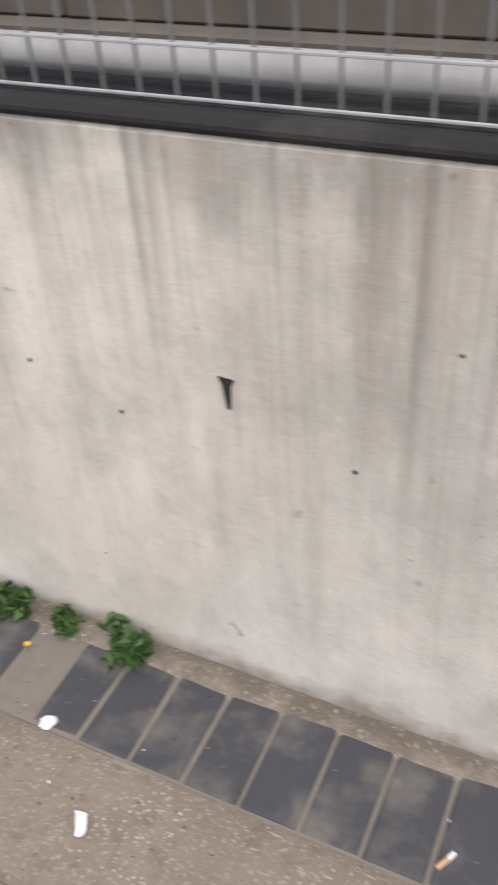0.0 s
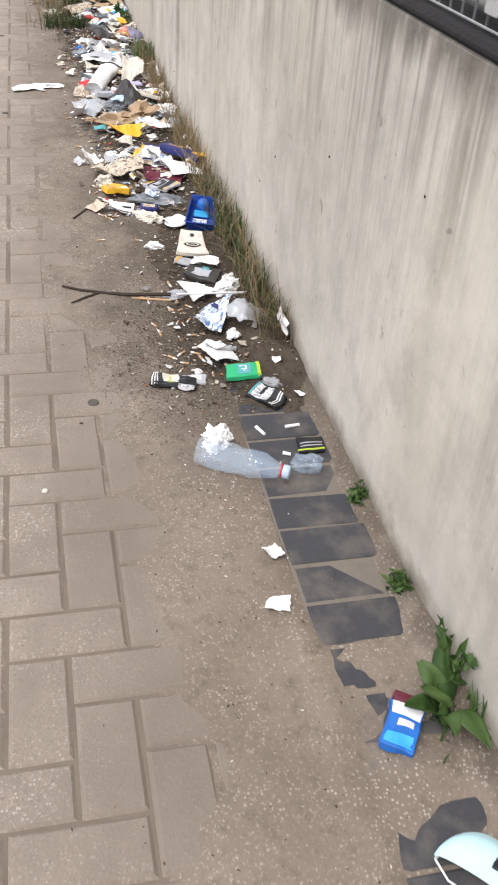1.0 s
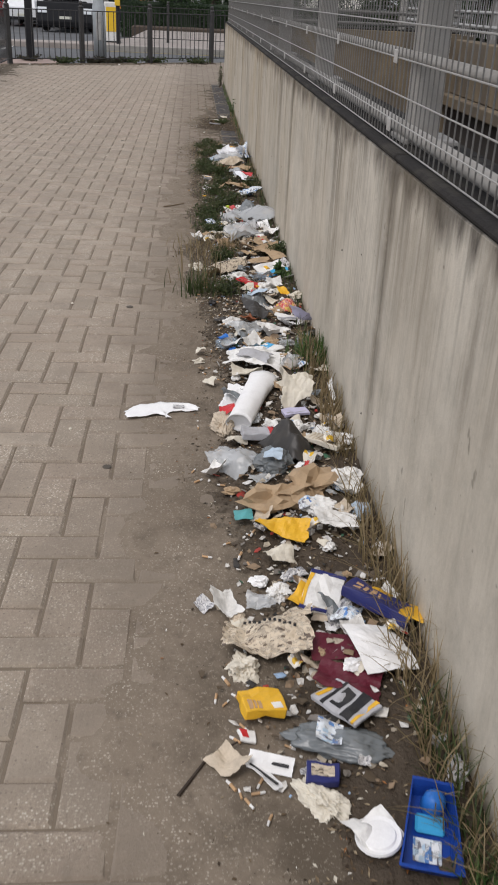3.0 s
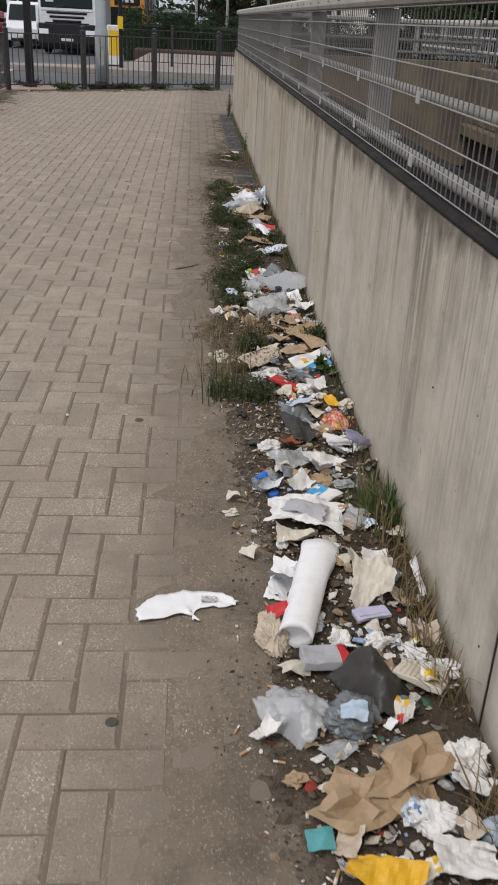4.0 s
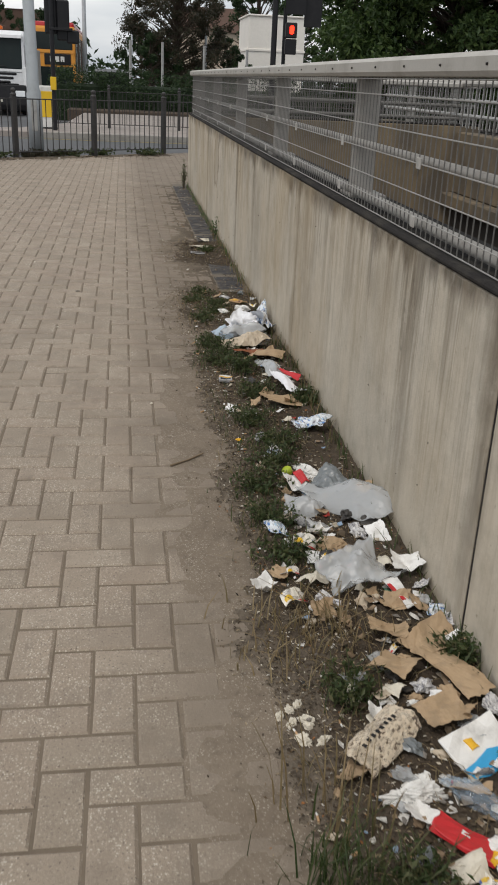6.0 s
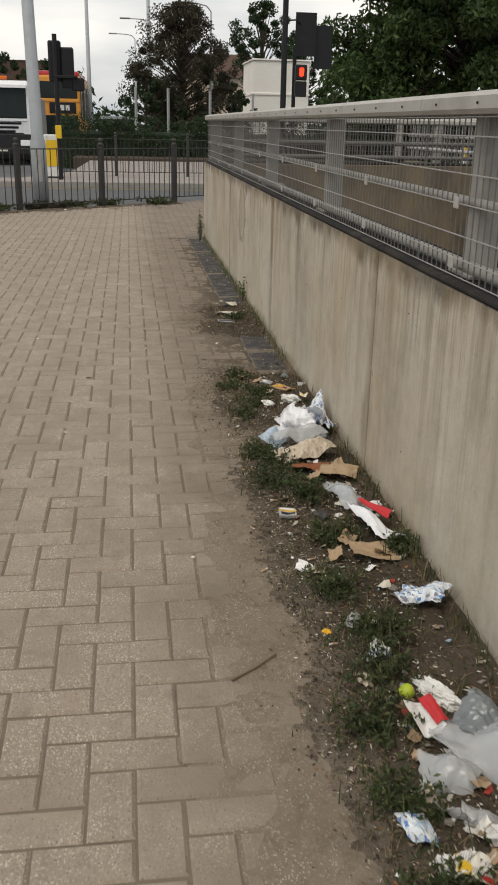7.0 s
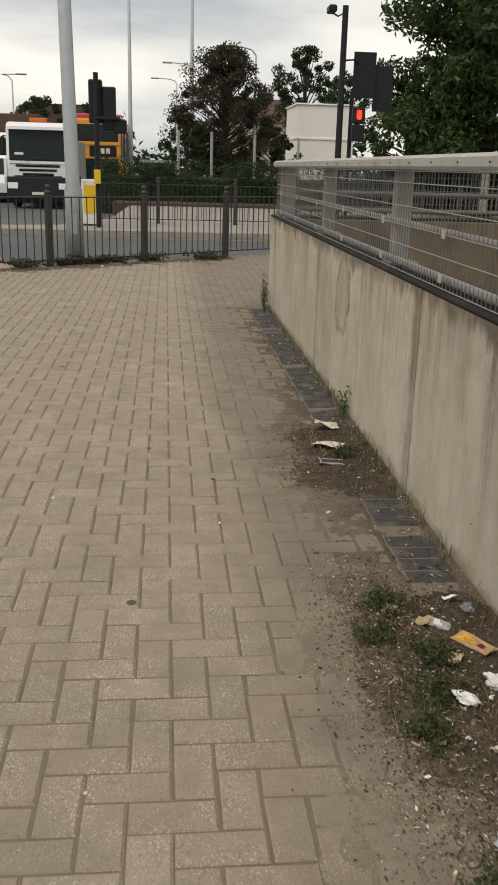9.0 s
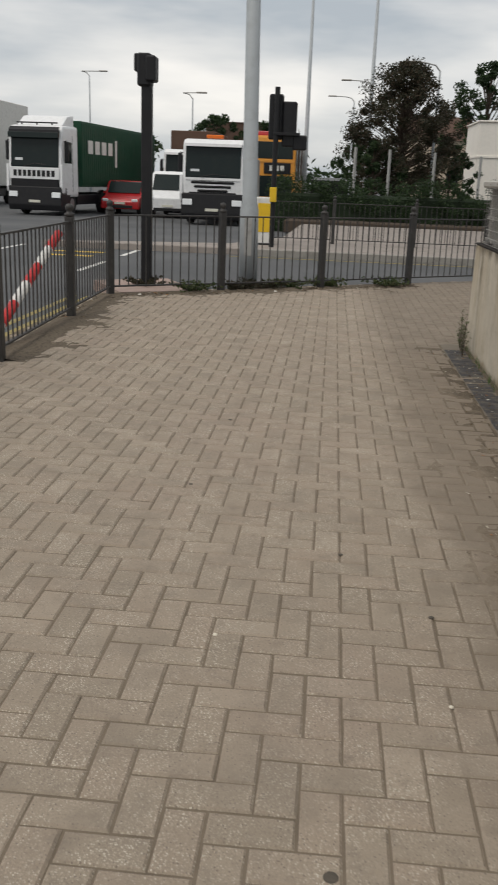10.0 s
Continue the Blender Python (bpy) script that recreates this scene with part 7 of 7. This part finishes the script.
k = Mat("debris_chips", 0.9, spec=0.15)
M_CHIP = k.color(k.ramp(k.rand(), [(0.0, (0.05, 0.036, 0.025)), (0.28, (0.10, 0.07, 0.043)), (0.55, (0.17, 0.125, 0.08)), (0.74, (0.30, 0.24, 0.16)), (0.86, (0.52, 0.48, 0.40)), (0.93, (0.66, 0.63, 0.57)), (0.965, (0.30, 0.13, 0.05))], True)).m
bank = lambda rg: (rg.uniform(-2.2, -9.9), min(0.93, rg.gauss(0.68, 0.15)))
edge = lambda rg: (rg.uniform(-4.6, -11.6), rg.gauss(0.52, 0.085))
bare = lambda rg: (rg.uniform(1.0, -2.4), rg.gauss(0.7, 0.16))
far = lambda rg: (rg.uniform(-11.0, -17.6), 0.93 - abs(rg.gauss(0, 0.16)))
debris("leaf_litter", "small dead leaves and paper chips in the bank", 11000, bank, 0.0055, M_CHIP, 41)
debris("leaf_litter", "dead leaves and pale chips at the bank's edge", 9000, edge, 0.0042, M_CHIP, 42)
debris("grit", "fine grit and crumbs on the soil", 900, bare, 0.0028, M_CHIP, 43)
debris("leaf_litter", "dead leaves along the foot of the wall", 1100, far, 0.010, M_CHIP, 44)
k = Mat("dark_crumbs", 0.95, spec=0.1)
M_CRUMB = k.color(k.ramp(k.rand(), [(0.0, (0.03, 0.025, 0.02)), (1.0, (0.12, 0.095, 0.07))])).m
debris("crumbs", "dark crumbs of earth over the bank", 22000, lambda rg: (rg.choice((rg.uniform(-2.1, -11.6), rg.uniform(-4.6, -11.6))), rg.gauss(0.58, 0.11)), 0.0024, M_CRUMB, 46)
start_patch = lambda rg: (rg.gauss(-2.52, 0.22), rg.gauss(0.64, 0.09))
debris("crumbs", "dark crumbs of earth and tobacco at the start of the bank", 5200, start_patch, 0.0024, M_CRUMB, 61, 0.5)
debris("leaf_litter", "tobacco shreds and pale chips at the start of the bank", 900, start_patch, 0.0036, M_CHIP, 63, 0.4)
k = Mat("straw_bits", 0.9, spec=0.15)
M_STRAW = k.color(k.ramp(k.rand(), [(0.0, (0.16, 0.115, 0.065)), (0.4, (0.30, 0.235, 0.15)), (0.75, (0.46, 0.40, 0.30)), (1.0, (0.62, 0.58, 0.50))])).m
debris("straw_bits", "pale stalks and paper slivers over the dark soil", 4600, lambda rg: (rg.uniform(-6.0, -11.3), rg.gauss(0.60, 0.12)), 0.0075, M_STRAW, 49, 0.5)
debris("clods", "small dark clods of earth through the bank", 5000, lambda rg: (rg.uniform(-4.4, -11.3), rg.gauss(0.60, 0.13)), 0.006, M_CRUMB, 50, 0.9)
debris("leaf_litter", "brown dead leaves and stems over the far drifts", 4200, lambda rg: (rg.choice((rg.gauss(-10.8, 0.3), rg.gauss(-10.9, 0.3), rg.gauss(-12.75, 0.28), rg.gauss(-9.7, 0.4))), rg.gauss(0.63, 0.12)), 0.0065, M_CHIP, 48, 0.6)



# ---- dirt and dead leaves along the railings ----
def rail_dirt():
    V, F = [], []
    run = FENCE[3:9]
    pts = [Vector((ax + (bx - ax) * t / 60, ay + (by - ay) * t / 60)) for (ax, ay), (bx, by) in zip(run, run[1:]) for t in range(60)]
    nj = 36
    for i, p in enumerate(pts):
        d = (pts[min(i + 1, len(pts) - 1)] - pts[max(i - 1, 0)]).normalized()
        n = Vector((-d.y, d.x)) * -1
        for j in range(nj):
            o = -0.16 + 1.06 * j / (nj - 1)
            q = p + n * o
            h = -0.009 + 0.020 * math.exp(-((o - 0.02) / 0.13) ** 2) + 0.0075 * math.exp(-((o - 0.2) / 0.42) ** 2) + 0.010 * noise.noise(Vector((q.x * 3, q.y * 3, 7))) + 0.006 * noise.noise(Vector((q.x * 14, q.y * 14, 2)))
            V.append((q.x, q.y, h if 0 < j < nj - 1 else -0.02))
    for i in range(len(pts) - 1):
        for j in range(nj - 1):
            F.append((i * nj + j, i * nj + j + 1, (i + 1) * nj + j + 1, (i + 1) * nj + j))
    ob = raw("soil", V, F, M_SOIL, None, "dark dirt gathered along the foot of the railings", "soil", "stuff")
    for p in ob.data.polygons:
        p.use_smooth = True


rail_dirt()


def by_rail(rg):
    (ax, ay), (bx, by) = rg.choice(list(zip(FENCE[4:8], FENCE[5:9])))
    t = rg.random()
    return ax + (bx - ax) * t + abs(rg.gauss(0, 0.12)), ay + (by - ay) * t + rg.gauss(0, 0.06)


debris("leaf_litter", "dead leaves gathered under the railings", 1500, by_rail, 0.022, M_CHIP, 47, 0.5, -4)

# ---- grass and weeds ----
def blades(name, label, n, where, h, mat, seed, lean=0.6, width=0.0022, category="grass"):
    rg = random.Random(seed)
    V, F = [], []
    for _ in range(n):
        x, y = where(rg)
        y = min(y, 0.938)
        z = ground_at(x, y) - 0.004
        hh = h * rg.uniform(0.35, 1.2)
        a = rg.uniform(0, 2 * math.pi)
        dx, dy = math.cos(a) * lean * hh * rg.random(), math.sin(a) * lean * hh * rg.random()
        if y + dy > 0.94:
            dy = 0.94 - y
        px, py = -math.sin(a) * width, math.cos(a) * width
        n0 = len(V)
        for t, w in ((0, 1), (0.5, 0.8), (0.85, 0.45), (1, 0.05)):
            cx, cy, cz = x + dx * t * t, y + dy * t * t, z + hh * (t - 0.25 * lean * t * t)
            V += [(cx - px * w, cy - py * w, cz), (cx + px * w, cy + py * w, cz)]
        for q in range(3):
            F.append((n0 + 2 * q, n0 + 2 * q + 1, n0 + 2 * q + 3, n0 + 2 * q + 2))
    return raw(name, V, F, mat, None, label, category, "stuff")


def spread(x0, x1, y0, y1):
    return lambda rg: (rg.uniform(x0, x1), rg.uniform(y0, y1))


def patch(cx, cy, r, q=1.0):
    return lambda rg: (rg.gauss(cx, r), rg.gauss(cy, r * q))


blades("dry_grass", "dry straw-coloured grass along the wall", 780, spread(-2.45, -4.4, 0.86, 0.938), 0.16, M_DRY, 51, 1.1, 0.0018)
blades("dry_grass", "dry grass against the wall", 420, spread(-4.6, -5.6, 0.86, 0.938), 0.12, M_DRY, 52, 0.9)
blades("grass", "green grass tuft at the wall", 90, patch(-3.17, 0.92, 0.035), 0.10, M_WEED, 53)
blades("grass", "green grass tuft at the wall", 160, patch(-5.44, 0.91, 0.06), 0.12, M_WEED, 54)
blades("grass", "thin grass along the wall", 300, spread(-2.5, -3.6, 0.87, 0.938), 0.12, M_LOW, 55, 0.9)
blades("grass", "grass tuft at the edge of the bank", 130, patch(-6.40, 0.47, 0.045), 0.15, M_LOW, 56, 0.7)
blades("dry_grass", "dry seed stalks in the bank", 40, patch(-6.55, 0.48, 0.06), 0.24, M_DRY, 57, 0.5)
blades("dry_grass", "dry grass clump in the bank", 260, patch(-7.15, 0.58, 0.10), 0.10, M_DRY, 58, 1.2)
blades("grass", "low grass in the bank", 500, spread(-7.3, -11.2, 0.46, 0.92), 0.05, M_LOW, 59, 1.0)
blades("dry_grass", "fallen dry stems over the bank", 900, spread(-6.2, -11.3, 0.42, 0.90), 0.06, M_DRY, 62, 2.2, 0.0012)
blades("dry_grass", "fallen dry stems on the far drift", 200, spread(-12.2, -13.4, 0.55, 0.93), 0.07, M_DRY, 63, 2.2, 0.0015)
blades("grass", "green grass along the wall in the bank", 420, spread(-5.6, -10.6, 0.88, 0.938), 0.08, M_LOW, 64, 0.8)
blades("grass", "grass at the foot of the far wall", 260, spread(-11.5, -17.6, 0.90, 0.938), 0.08, M_WEED, 60)
blades("dry_grass", "dry grass at the wall", 160, spread(-8.4, -14, 0.88, 0.938), 0.10, M_DRY, 61)


def weed(x, y, r, h, n, label, seed, size=0.022, mat=None):
    """A low plant: bent stems with many small leaves."""
    rg = random.Random(seed)
    ob = thing("weed", pose(x, y, ground_at(x, y) - 0.003), label, "weed")
    pts, bm = [], bmesh.new()
    for i in range(n):
        a, q = rg.uniform(0, 6.28), r * rg.uniform(0.2, 1.0)
        ex, ey = q * math.cos(a), q * math.sin(a)
        if y + ey > 0.93:
            ey = 0.93 - y
        ez = h * rg.uniform(0.3, 1.0)
        tube([(0.2 * ex, 0.2 * ey, 0), (0.6 * ex, 0.6 * ey, ez * 0.7), (ex, ey, ez)], 0.0016, 0.0008, 4, bm)
        pts += [(ex * t, min(ey * t, 0.925 - y), ez * t, 0.018 + 0.2 * size, 6) for t in (0.5, 0.8, 1.0)]
    tagged(part("stem", bm, L_TWIG, ob), kind="stuff")
    leaf_cloud("leaves", pts, size, mat or M_WEED, ob, seed, "stuff")
    return ob


weed(-0.47, 0.905, 0.05, 0.07, 12, "bushy green weed growing in the wall joint", 71, 0.016)
weed(-0.72, 0.915, 0.04, 0.05, 10, "small green weed at the foot of the wall", 72, 0.014)
weed(-0.88, 0.925, 0.03, 0.03, 6, "small weed sprig by the face mask", 77, 0.009)
weed(-1.58, 0.925, 0.04, 0.025, 6, "low weed sprig on the mortar", 78, 0.009)
weed(-0.60, 0.92, 0.04, 0.035, 6, "flat pale green weed on the mortar", 79, 0.012)
dock = thing("weed", pose(-1.285, 0.895, ground_at(-1.285, 0.895)), "broad-leaved green weed beside the blue packet", "weed")
for k, (ang, L, up) in enumerate(((205, 0.085, 34), (172, 0.095, 22), (235, 0.06, 48), (15, 0.085, 26), (338, 0.075, 40), (300, 0.055, 55), (265, 0.07, 18))):
    ux, uy = math.cos(radians(ang)), math.sin(radians(ang))
    rise = math.sin(radians(up))
    lf = part("leaf", sheet_bm(L, L * 0.46, 0.010, 0.2, k * 2.2, 14, 8, 0.0006), M_WEED, dock, smooth=True)
    for v in lf.data.vertices:
        t = v.co.x / L + 0.5
        v.co.y *= max(0.06, math.sin(math.pi * min(1, 0.10 + 0.88 * t)) ** 0.8)
        v.co.z += 0.02 * math.sin(t * 2.9) + 0.10 * abs(v.co.y) * (1 - t)
    r = 0.02 + 0.5 * L * math.cos(radians(up))
    lf.matrix_local = pose(r * ux, min(0.03, r * uy), 0.012 + 0.5 * L * rise, 0, -up, ang)
    part("stalk", tube([(0, 0, 0), (0.012 * ux, min(0.03, 0.012 * uy), 0.008), (0.03 * ux, min(0.03, 0.03 * uy), 0.014 + 0.02 * rise)], 0.0016, 0.0012, 5), M_WEED, dock)
blades("grass", "grass blades beside the blue packet", 26, patch(-1.27, 0.91, 0.03), 0.07, M_WEED, 73)
weed(-1.36, 0.925, 0.06, 0.09, 4, "tall weed seedling at the wall", 74, 0.016)
weed(-1.83, 0.925, 0.03, 0.03, 5, "tiny green weed by the wall", 75, 0.010)
for k, (x, y, r) in enumerate(((-8.25, 0.62, 0.13), (-8.05, 0.56, 0.10), (-7.55, 0.57, 0.11), (-7.80, 0.55, 0.09), (-8.45, 0.68, 0.10), (-9.57, 0.56, 0.12), (-9.40, 0.66, 0.09), (-9.75, 0.60, 0.09), (-10.63, 0.62, 0.13), (-10.80, 0.66, 0.11), (-10.45, 0.56, 0.09), (-9.05, 0.68, 0.08), (-6.9, 0.60, 0.07), (-8.7, 0.60, 0.10), (-7.0, 0.90, 0.06), (-8.9, 0.88, 0.06), (-6.35, 0.60, 0.07), (-11.15, 0.60, 0.11), (-12.75, 0.78, 0.12), (-10.95, 0.52, 0.09), (-9.9, 0.55, 0.08))):
    low = x < -10.2
    weed(x, y, r * (0.9 if low else 1.1), 0.045 if low else 0.07, 26 if low else 36, "low dark green weed in the litter bank", 80 + k, 0.0085, M_LOW)
    blades("grass", "dark grass among the low weeds", 34 if low else 90, patch(x, y, r * 0.55), 0.05 if low else 0.085, M_LOW, 180 + k, 1.1, 0.0018)
    blades("dry_grass", "dry stems among the low weeds", 50 if low else 26, patch(x, y, r * 0.7), 0.06, M_DRY, 210 + k, 1.8, 0.0013)
weed(-6.6, 0.90, 0.06, 0.06, 10, "green weed at the wall", 95, 0.018)
weed(-13.45, 0.90, 0.06, 0.24, 6, "thin tall weed against the wall", 96, 0.010)
for k in range(7):
    weed(-17.3 - 0.09 * k, 0.86 + 0.008 * k, 0.05, 0.30 + 0.05 * (k % 3), 4, "tall thin weed at the wall's end", 97 + k, 0.008, M_LOW)
for k, (x, y) in enumerate(((-21.4, -1.5), (-21.8, -0.9), (-22.1, -0.35), (-21.6, -1.2), (-22.6, 0.5), (-20.9, -2.0), (-21.3, -2.75))):
    weed(x, y, 0.34, 0.12, 46, "weeds and dead leaves under the railings", 110 + k, 0.022, M_LOW if k % 3 else M_LEAFR)
# flowers
for x, y, sz in ((-8.42, 0.52, 1.0), (-0.637, 0.85, 0.45)):
    fl = thing("dandelion", pose(x, y, ground_at(x, y)) @ Matrix.Diagonal((sz, sz, sz, 1)), "yellow dandelion flower in the weeds", "flower")
    part("stalk", tube([(0, 0, 0), (0.003, 0, 0.03), (0.005, 0.002, 0.05)], 0.0014), M_WEED, fl)
    bm = bmesh.new()
    for i in range(18):
        a = i * 2.399
        tube([(0.005, 0.002, 0.05), (0.005 + 0.008 * math.cos(a), 0.002 + 0.008 * math.sin(a), 0.055), (0.005 + 0.014 * math.cos(a), 0.002 + 0.014 * math.sin(a), 0.053)], 0.0018, 0.001, 4, bm)
    part("petals", bm, L_YELLOW, fl, "bright yellow petals")
# pale gum and dark spots on the blocks
gm = bmesh.new()
for x, y, r in ((-1.97, 0.283, 0.007), (-3.3, 0.1, 0.006), (-4.9, 0.05, 0.006), (-9.0, 0.2, 0.007), (-10.3, -0.3, 0.006), (-12.2, -0.6, 0.008), (-6.2, -0.1, 0.006), (-11.9, 0.1, 0.007)):
    lathe([(r, 0.001), (r * 0.9, 0.004), (r * 0.4, 0.006)], 9, gm, pose(x, y, 0.0))
obj("chewing_gum", gm, L_CREAM, None, "pale trodden chewing gum on the blocks", "gum", "stuff")
gm = bmesh.new()
for x, y, r in ((-2.291, 0.405, 0.014), (-4.646, 0.189, 0.014), (-6.17, 0.16, 0.016), (-11.227, -0.23, 0.017), (-12.43, 0.1, 0.01), (-13.6, -0.9, 0.012), (-14.8, -0.85, 0.014), (-11.6, 0.45, 0.01), (-10.6, -0.7, 0.008), (-12.9, -0.2, 0.009)):
    lathe([(r, 0.0005), (r * 0.95, 0.0028), (r * 0.5, 0.0034)], 11, gm, pose(x, y, 0.0))
obj("dark_gum", gm, M_SPOT, None, "dark trodden spots on the blocks", "gum", "stuff")
# litter seen on the ramp floor
for i in range(26):
    x, y = rl.uniform(-0.9, 1.2), rl.uniform(1.35, 2.4)
    me, lb = rl.choices(proto, weights)[0]
    ob = tagged(new("scrap", me), "dirty pale scrap on the ramp floor", "litter", "scraps on the ramp floor")
    ob.matrix_world = pose(x, y, -0.7 + (x - 6) * 0.1027 + 0.004, 0, 0, rl.uniform(0, 360)) @ Matrix.Diagonal((1.3, 1.3, 1.3, 1))

# ---- block paving: pieces ----
S = 0.1025
X0, Y0 = -9.655, -0.10


def slip(x):
    """How far the courses have crept along the path."""
    return 0.061 * smooth(-9.4, -5.5, x) - 0.031 * smooth(-5.4, -1.9, x)


def block_verts(x0, x1, y0, y1, z, j=0.0022, b=0.0072, deep=0.03):
    x0, x1, y0, y1 = x0 + j, x1 - j, y0 + j, y1 - j
    lo = [(x0, y0, z - deep), (x1, y0, z - deep), (x1, y1, z - deep), (x0, y1, z - deep)]
    mid = [(x0, y0, z - b * 0.8), (x1, y0, z - b * 0.8), (x1, y1, z - b * 0.8), (x0, y1, z - b * 0.8)]
    hi = [(x0 + b, y0 + b, z), (x1 - b, y0 + b, z), (x1 - b, y1 - b, z), (x0 + b, y1 - b, z)]
    v = lo + mid + hi
    f = [(8, 9, 10, 11)]
    for k in range(4):
        f.append((k, (k + 1) % 4, 4 + (k + 1) % 4, 4 + k))
        f.append((4 + k, 4 + (k + 1) % 4, 8 + (k + 1) % 4, 8 + k))
    return v, f


def inside_paving(x, y):
    if y > 0.735 or x > 3.0:
        return x < WALL_END - 0.12 and y < 3.0 and x > -24.2 + 0.0 * y and (x + 22.3) * 0.73 + (y + 0.4) * 0.5 > 0.02 if y > 0.735 else False
    if y < -2.98:
        return False
    if x < -20.2:
        # railings run slantwise here
        ax, ay, bx, by = (-20.28, -2.98, -22.2, -0.4) if y < -0.4 else (-22.2, -0.4, -24.7, 3.2)
        return (bx - ax) * (y - ay) - (by - ay) * (x - ax) < 0
    return True


def make_paving():
    rp = random.Random(11)
    shared = {}
    V, F, count = [], [], 0
    for kind, (w, h) in (("x", (2, 1)), ("y", (1, 2))):
        v, f = block_verts(-w * S / 2, w * S / 2, -h * S / 2, h * S / 2, 0.0)
        me = bpy.data.meshes.new("paving_block")
        me.from_pydata(v, [], f)
        me.materials.append(M_PAVER)
        shared[kind] = me
    for i in range(-150, 130):
        for j in range(-32, 36):
            r = (i - j) % 4
            if r == 0:
                kind, w, h = "x", 2, 1
            elif r == 3:
                kind, w, h = "y", 1, 2
            else:
                continue
            x0, y0 = X0 + i * S + slip(X0 + i * S), Y0 + j * S
            cx, cy = x0 + w * S / 2, y0 + h * S / 2
            if not inside_paving(cx, cy):
                continue
            z = rp.gauss(0.0004, 0.0008) + 0.0014 * noise.noise(Vector((cx * 0.7, cy * 0.7, 3)))
            tx, ty = rp.gauss(0, 0.5), rp.gauss(0, 0.5)
            if -10.9 < cx < -8.6 and -0.95 < cy < 0.45 and count < 300:
                ob = new("paving_block", shared[kind])
                ob.parent = pavement
                ob.matrix_world = pose(cx, cy, z, tx, ty, rp.gauss(0, 0.25))
                count += 1
                continue
            v, f = block_verts(x0, x0 + w * S, y0, y0 + h * S, z)
            q = pose(cx, cy, z, tx, ty, rp.gauss(0, 0.25)) @ Matrix.Translation((-cx, -cy, -z))
            n = len(V)
            V += [tuple(q @ Vector(p)) for p in v]
            F += [tuple(n + k for k in g) for g in f]
    raw("paving_field", V, F, M_PAVER, pavement, kind="stuff")


make_paving()

# ---- soldier course of dark bricks along the wall ----
course = thing("brick_course", Matrix(), "dark blue-black brick edging laid along the foot of the wall", "brick edging", kind="structure")
v, f = block_verts(-0.0478, 0.0478, -0.1, 0.1, 0.0, 0.0038, 0.004)
bme = bpy.data.meshes.new("brick")
bme.from_pydata(v, [], f)
bme.materials.append(M_BRICK)
rb = random.Random(5)
for i in range(182):
    ob = new("brick", bme)
    ob.parent = course
    pitch = 0.0945 if i < 17 else 0.1027
    ob.matrix_world = pose((1.0044 - i * 0.0945) if i < 17 else -0.70035 - (i - 17) * 0.1027, 0.836, 0.004 + rb.gauss(0, 0.0015), rb.gauss(0, 0.5), rb.gauss(0, 0.5), rb.gauss(0, 0.5)) @ Matrix.Diagonal((pitch / 0.0945, 1, 1, 1))
part("mortar_bed", box(-17.9, 1.3, 0.735, 0.944, -0.05, 0.0015), M_MORTAR, course, "dusty mortar joints")
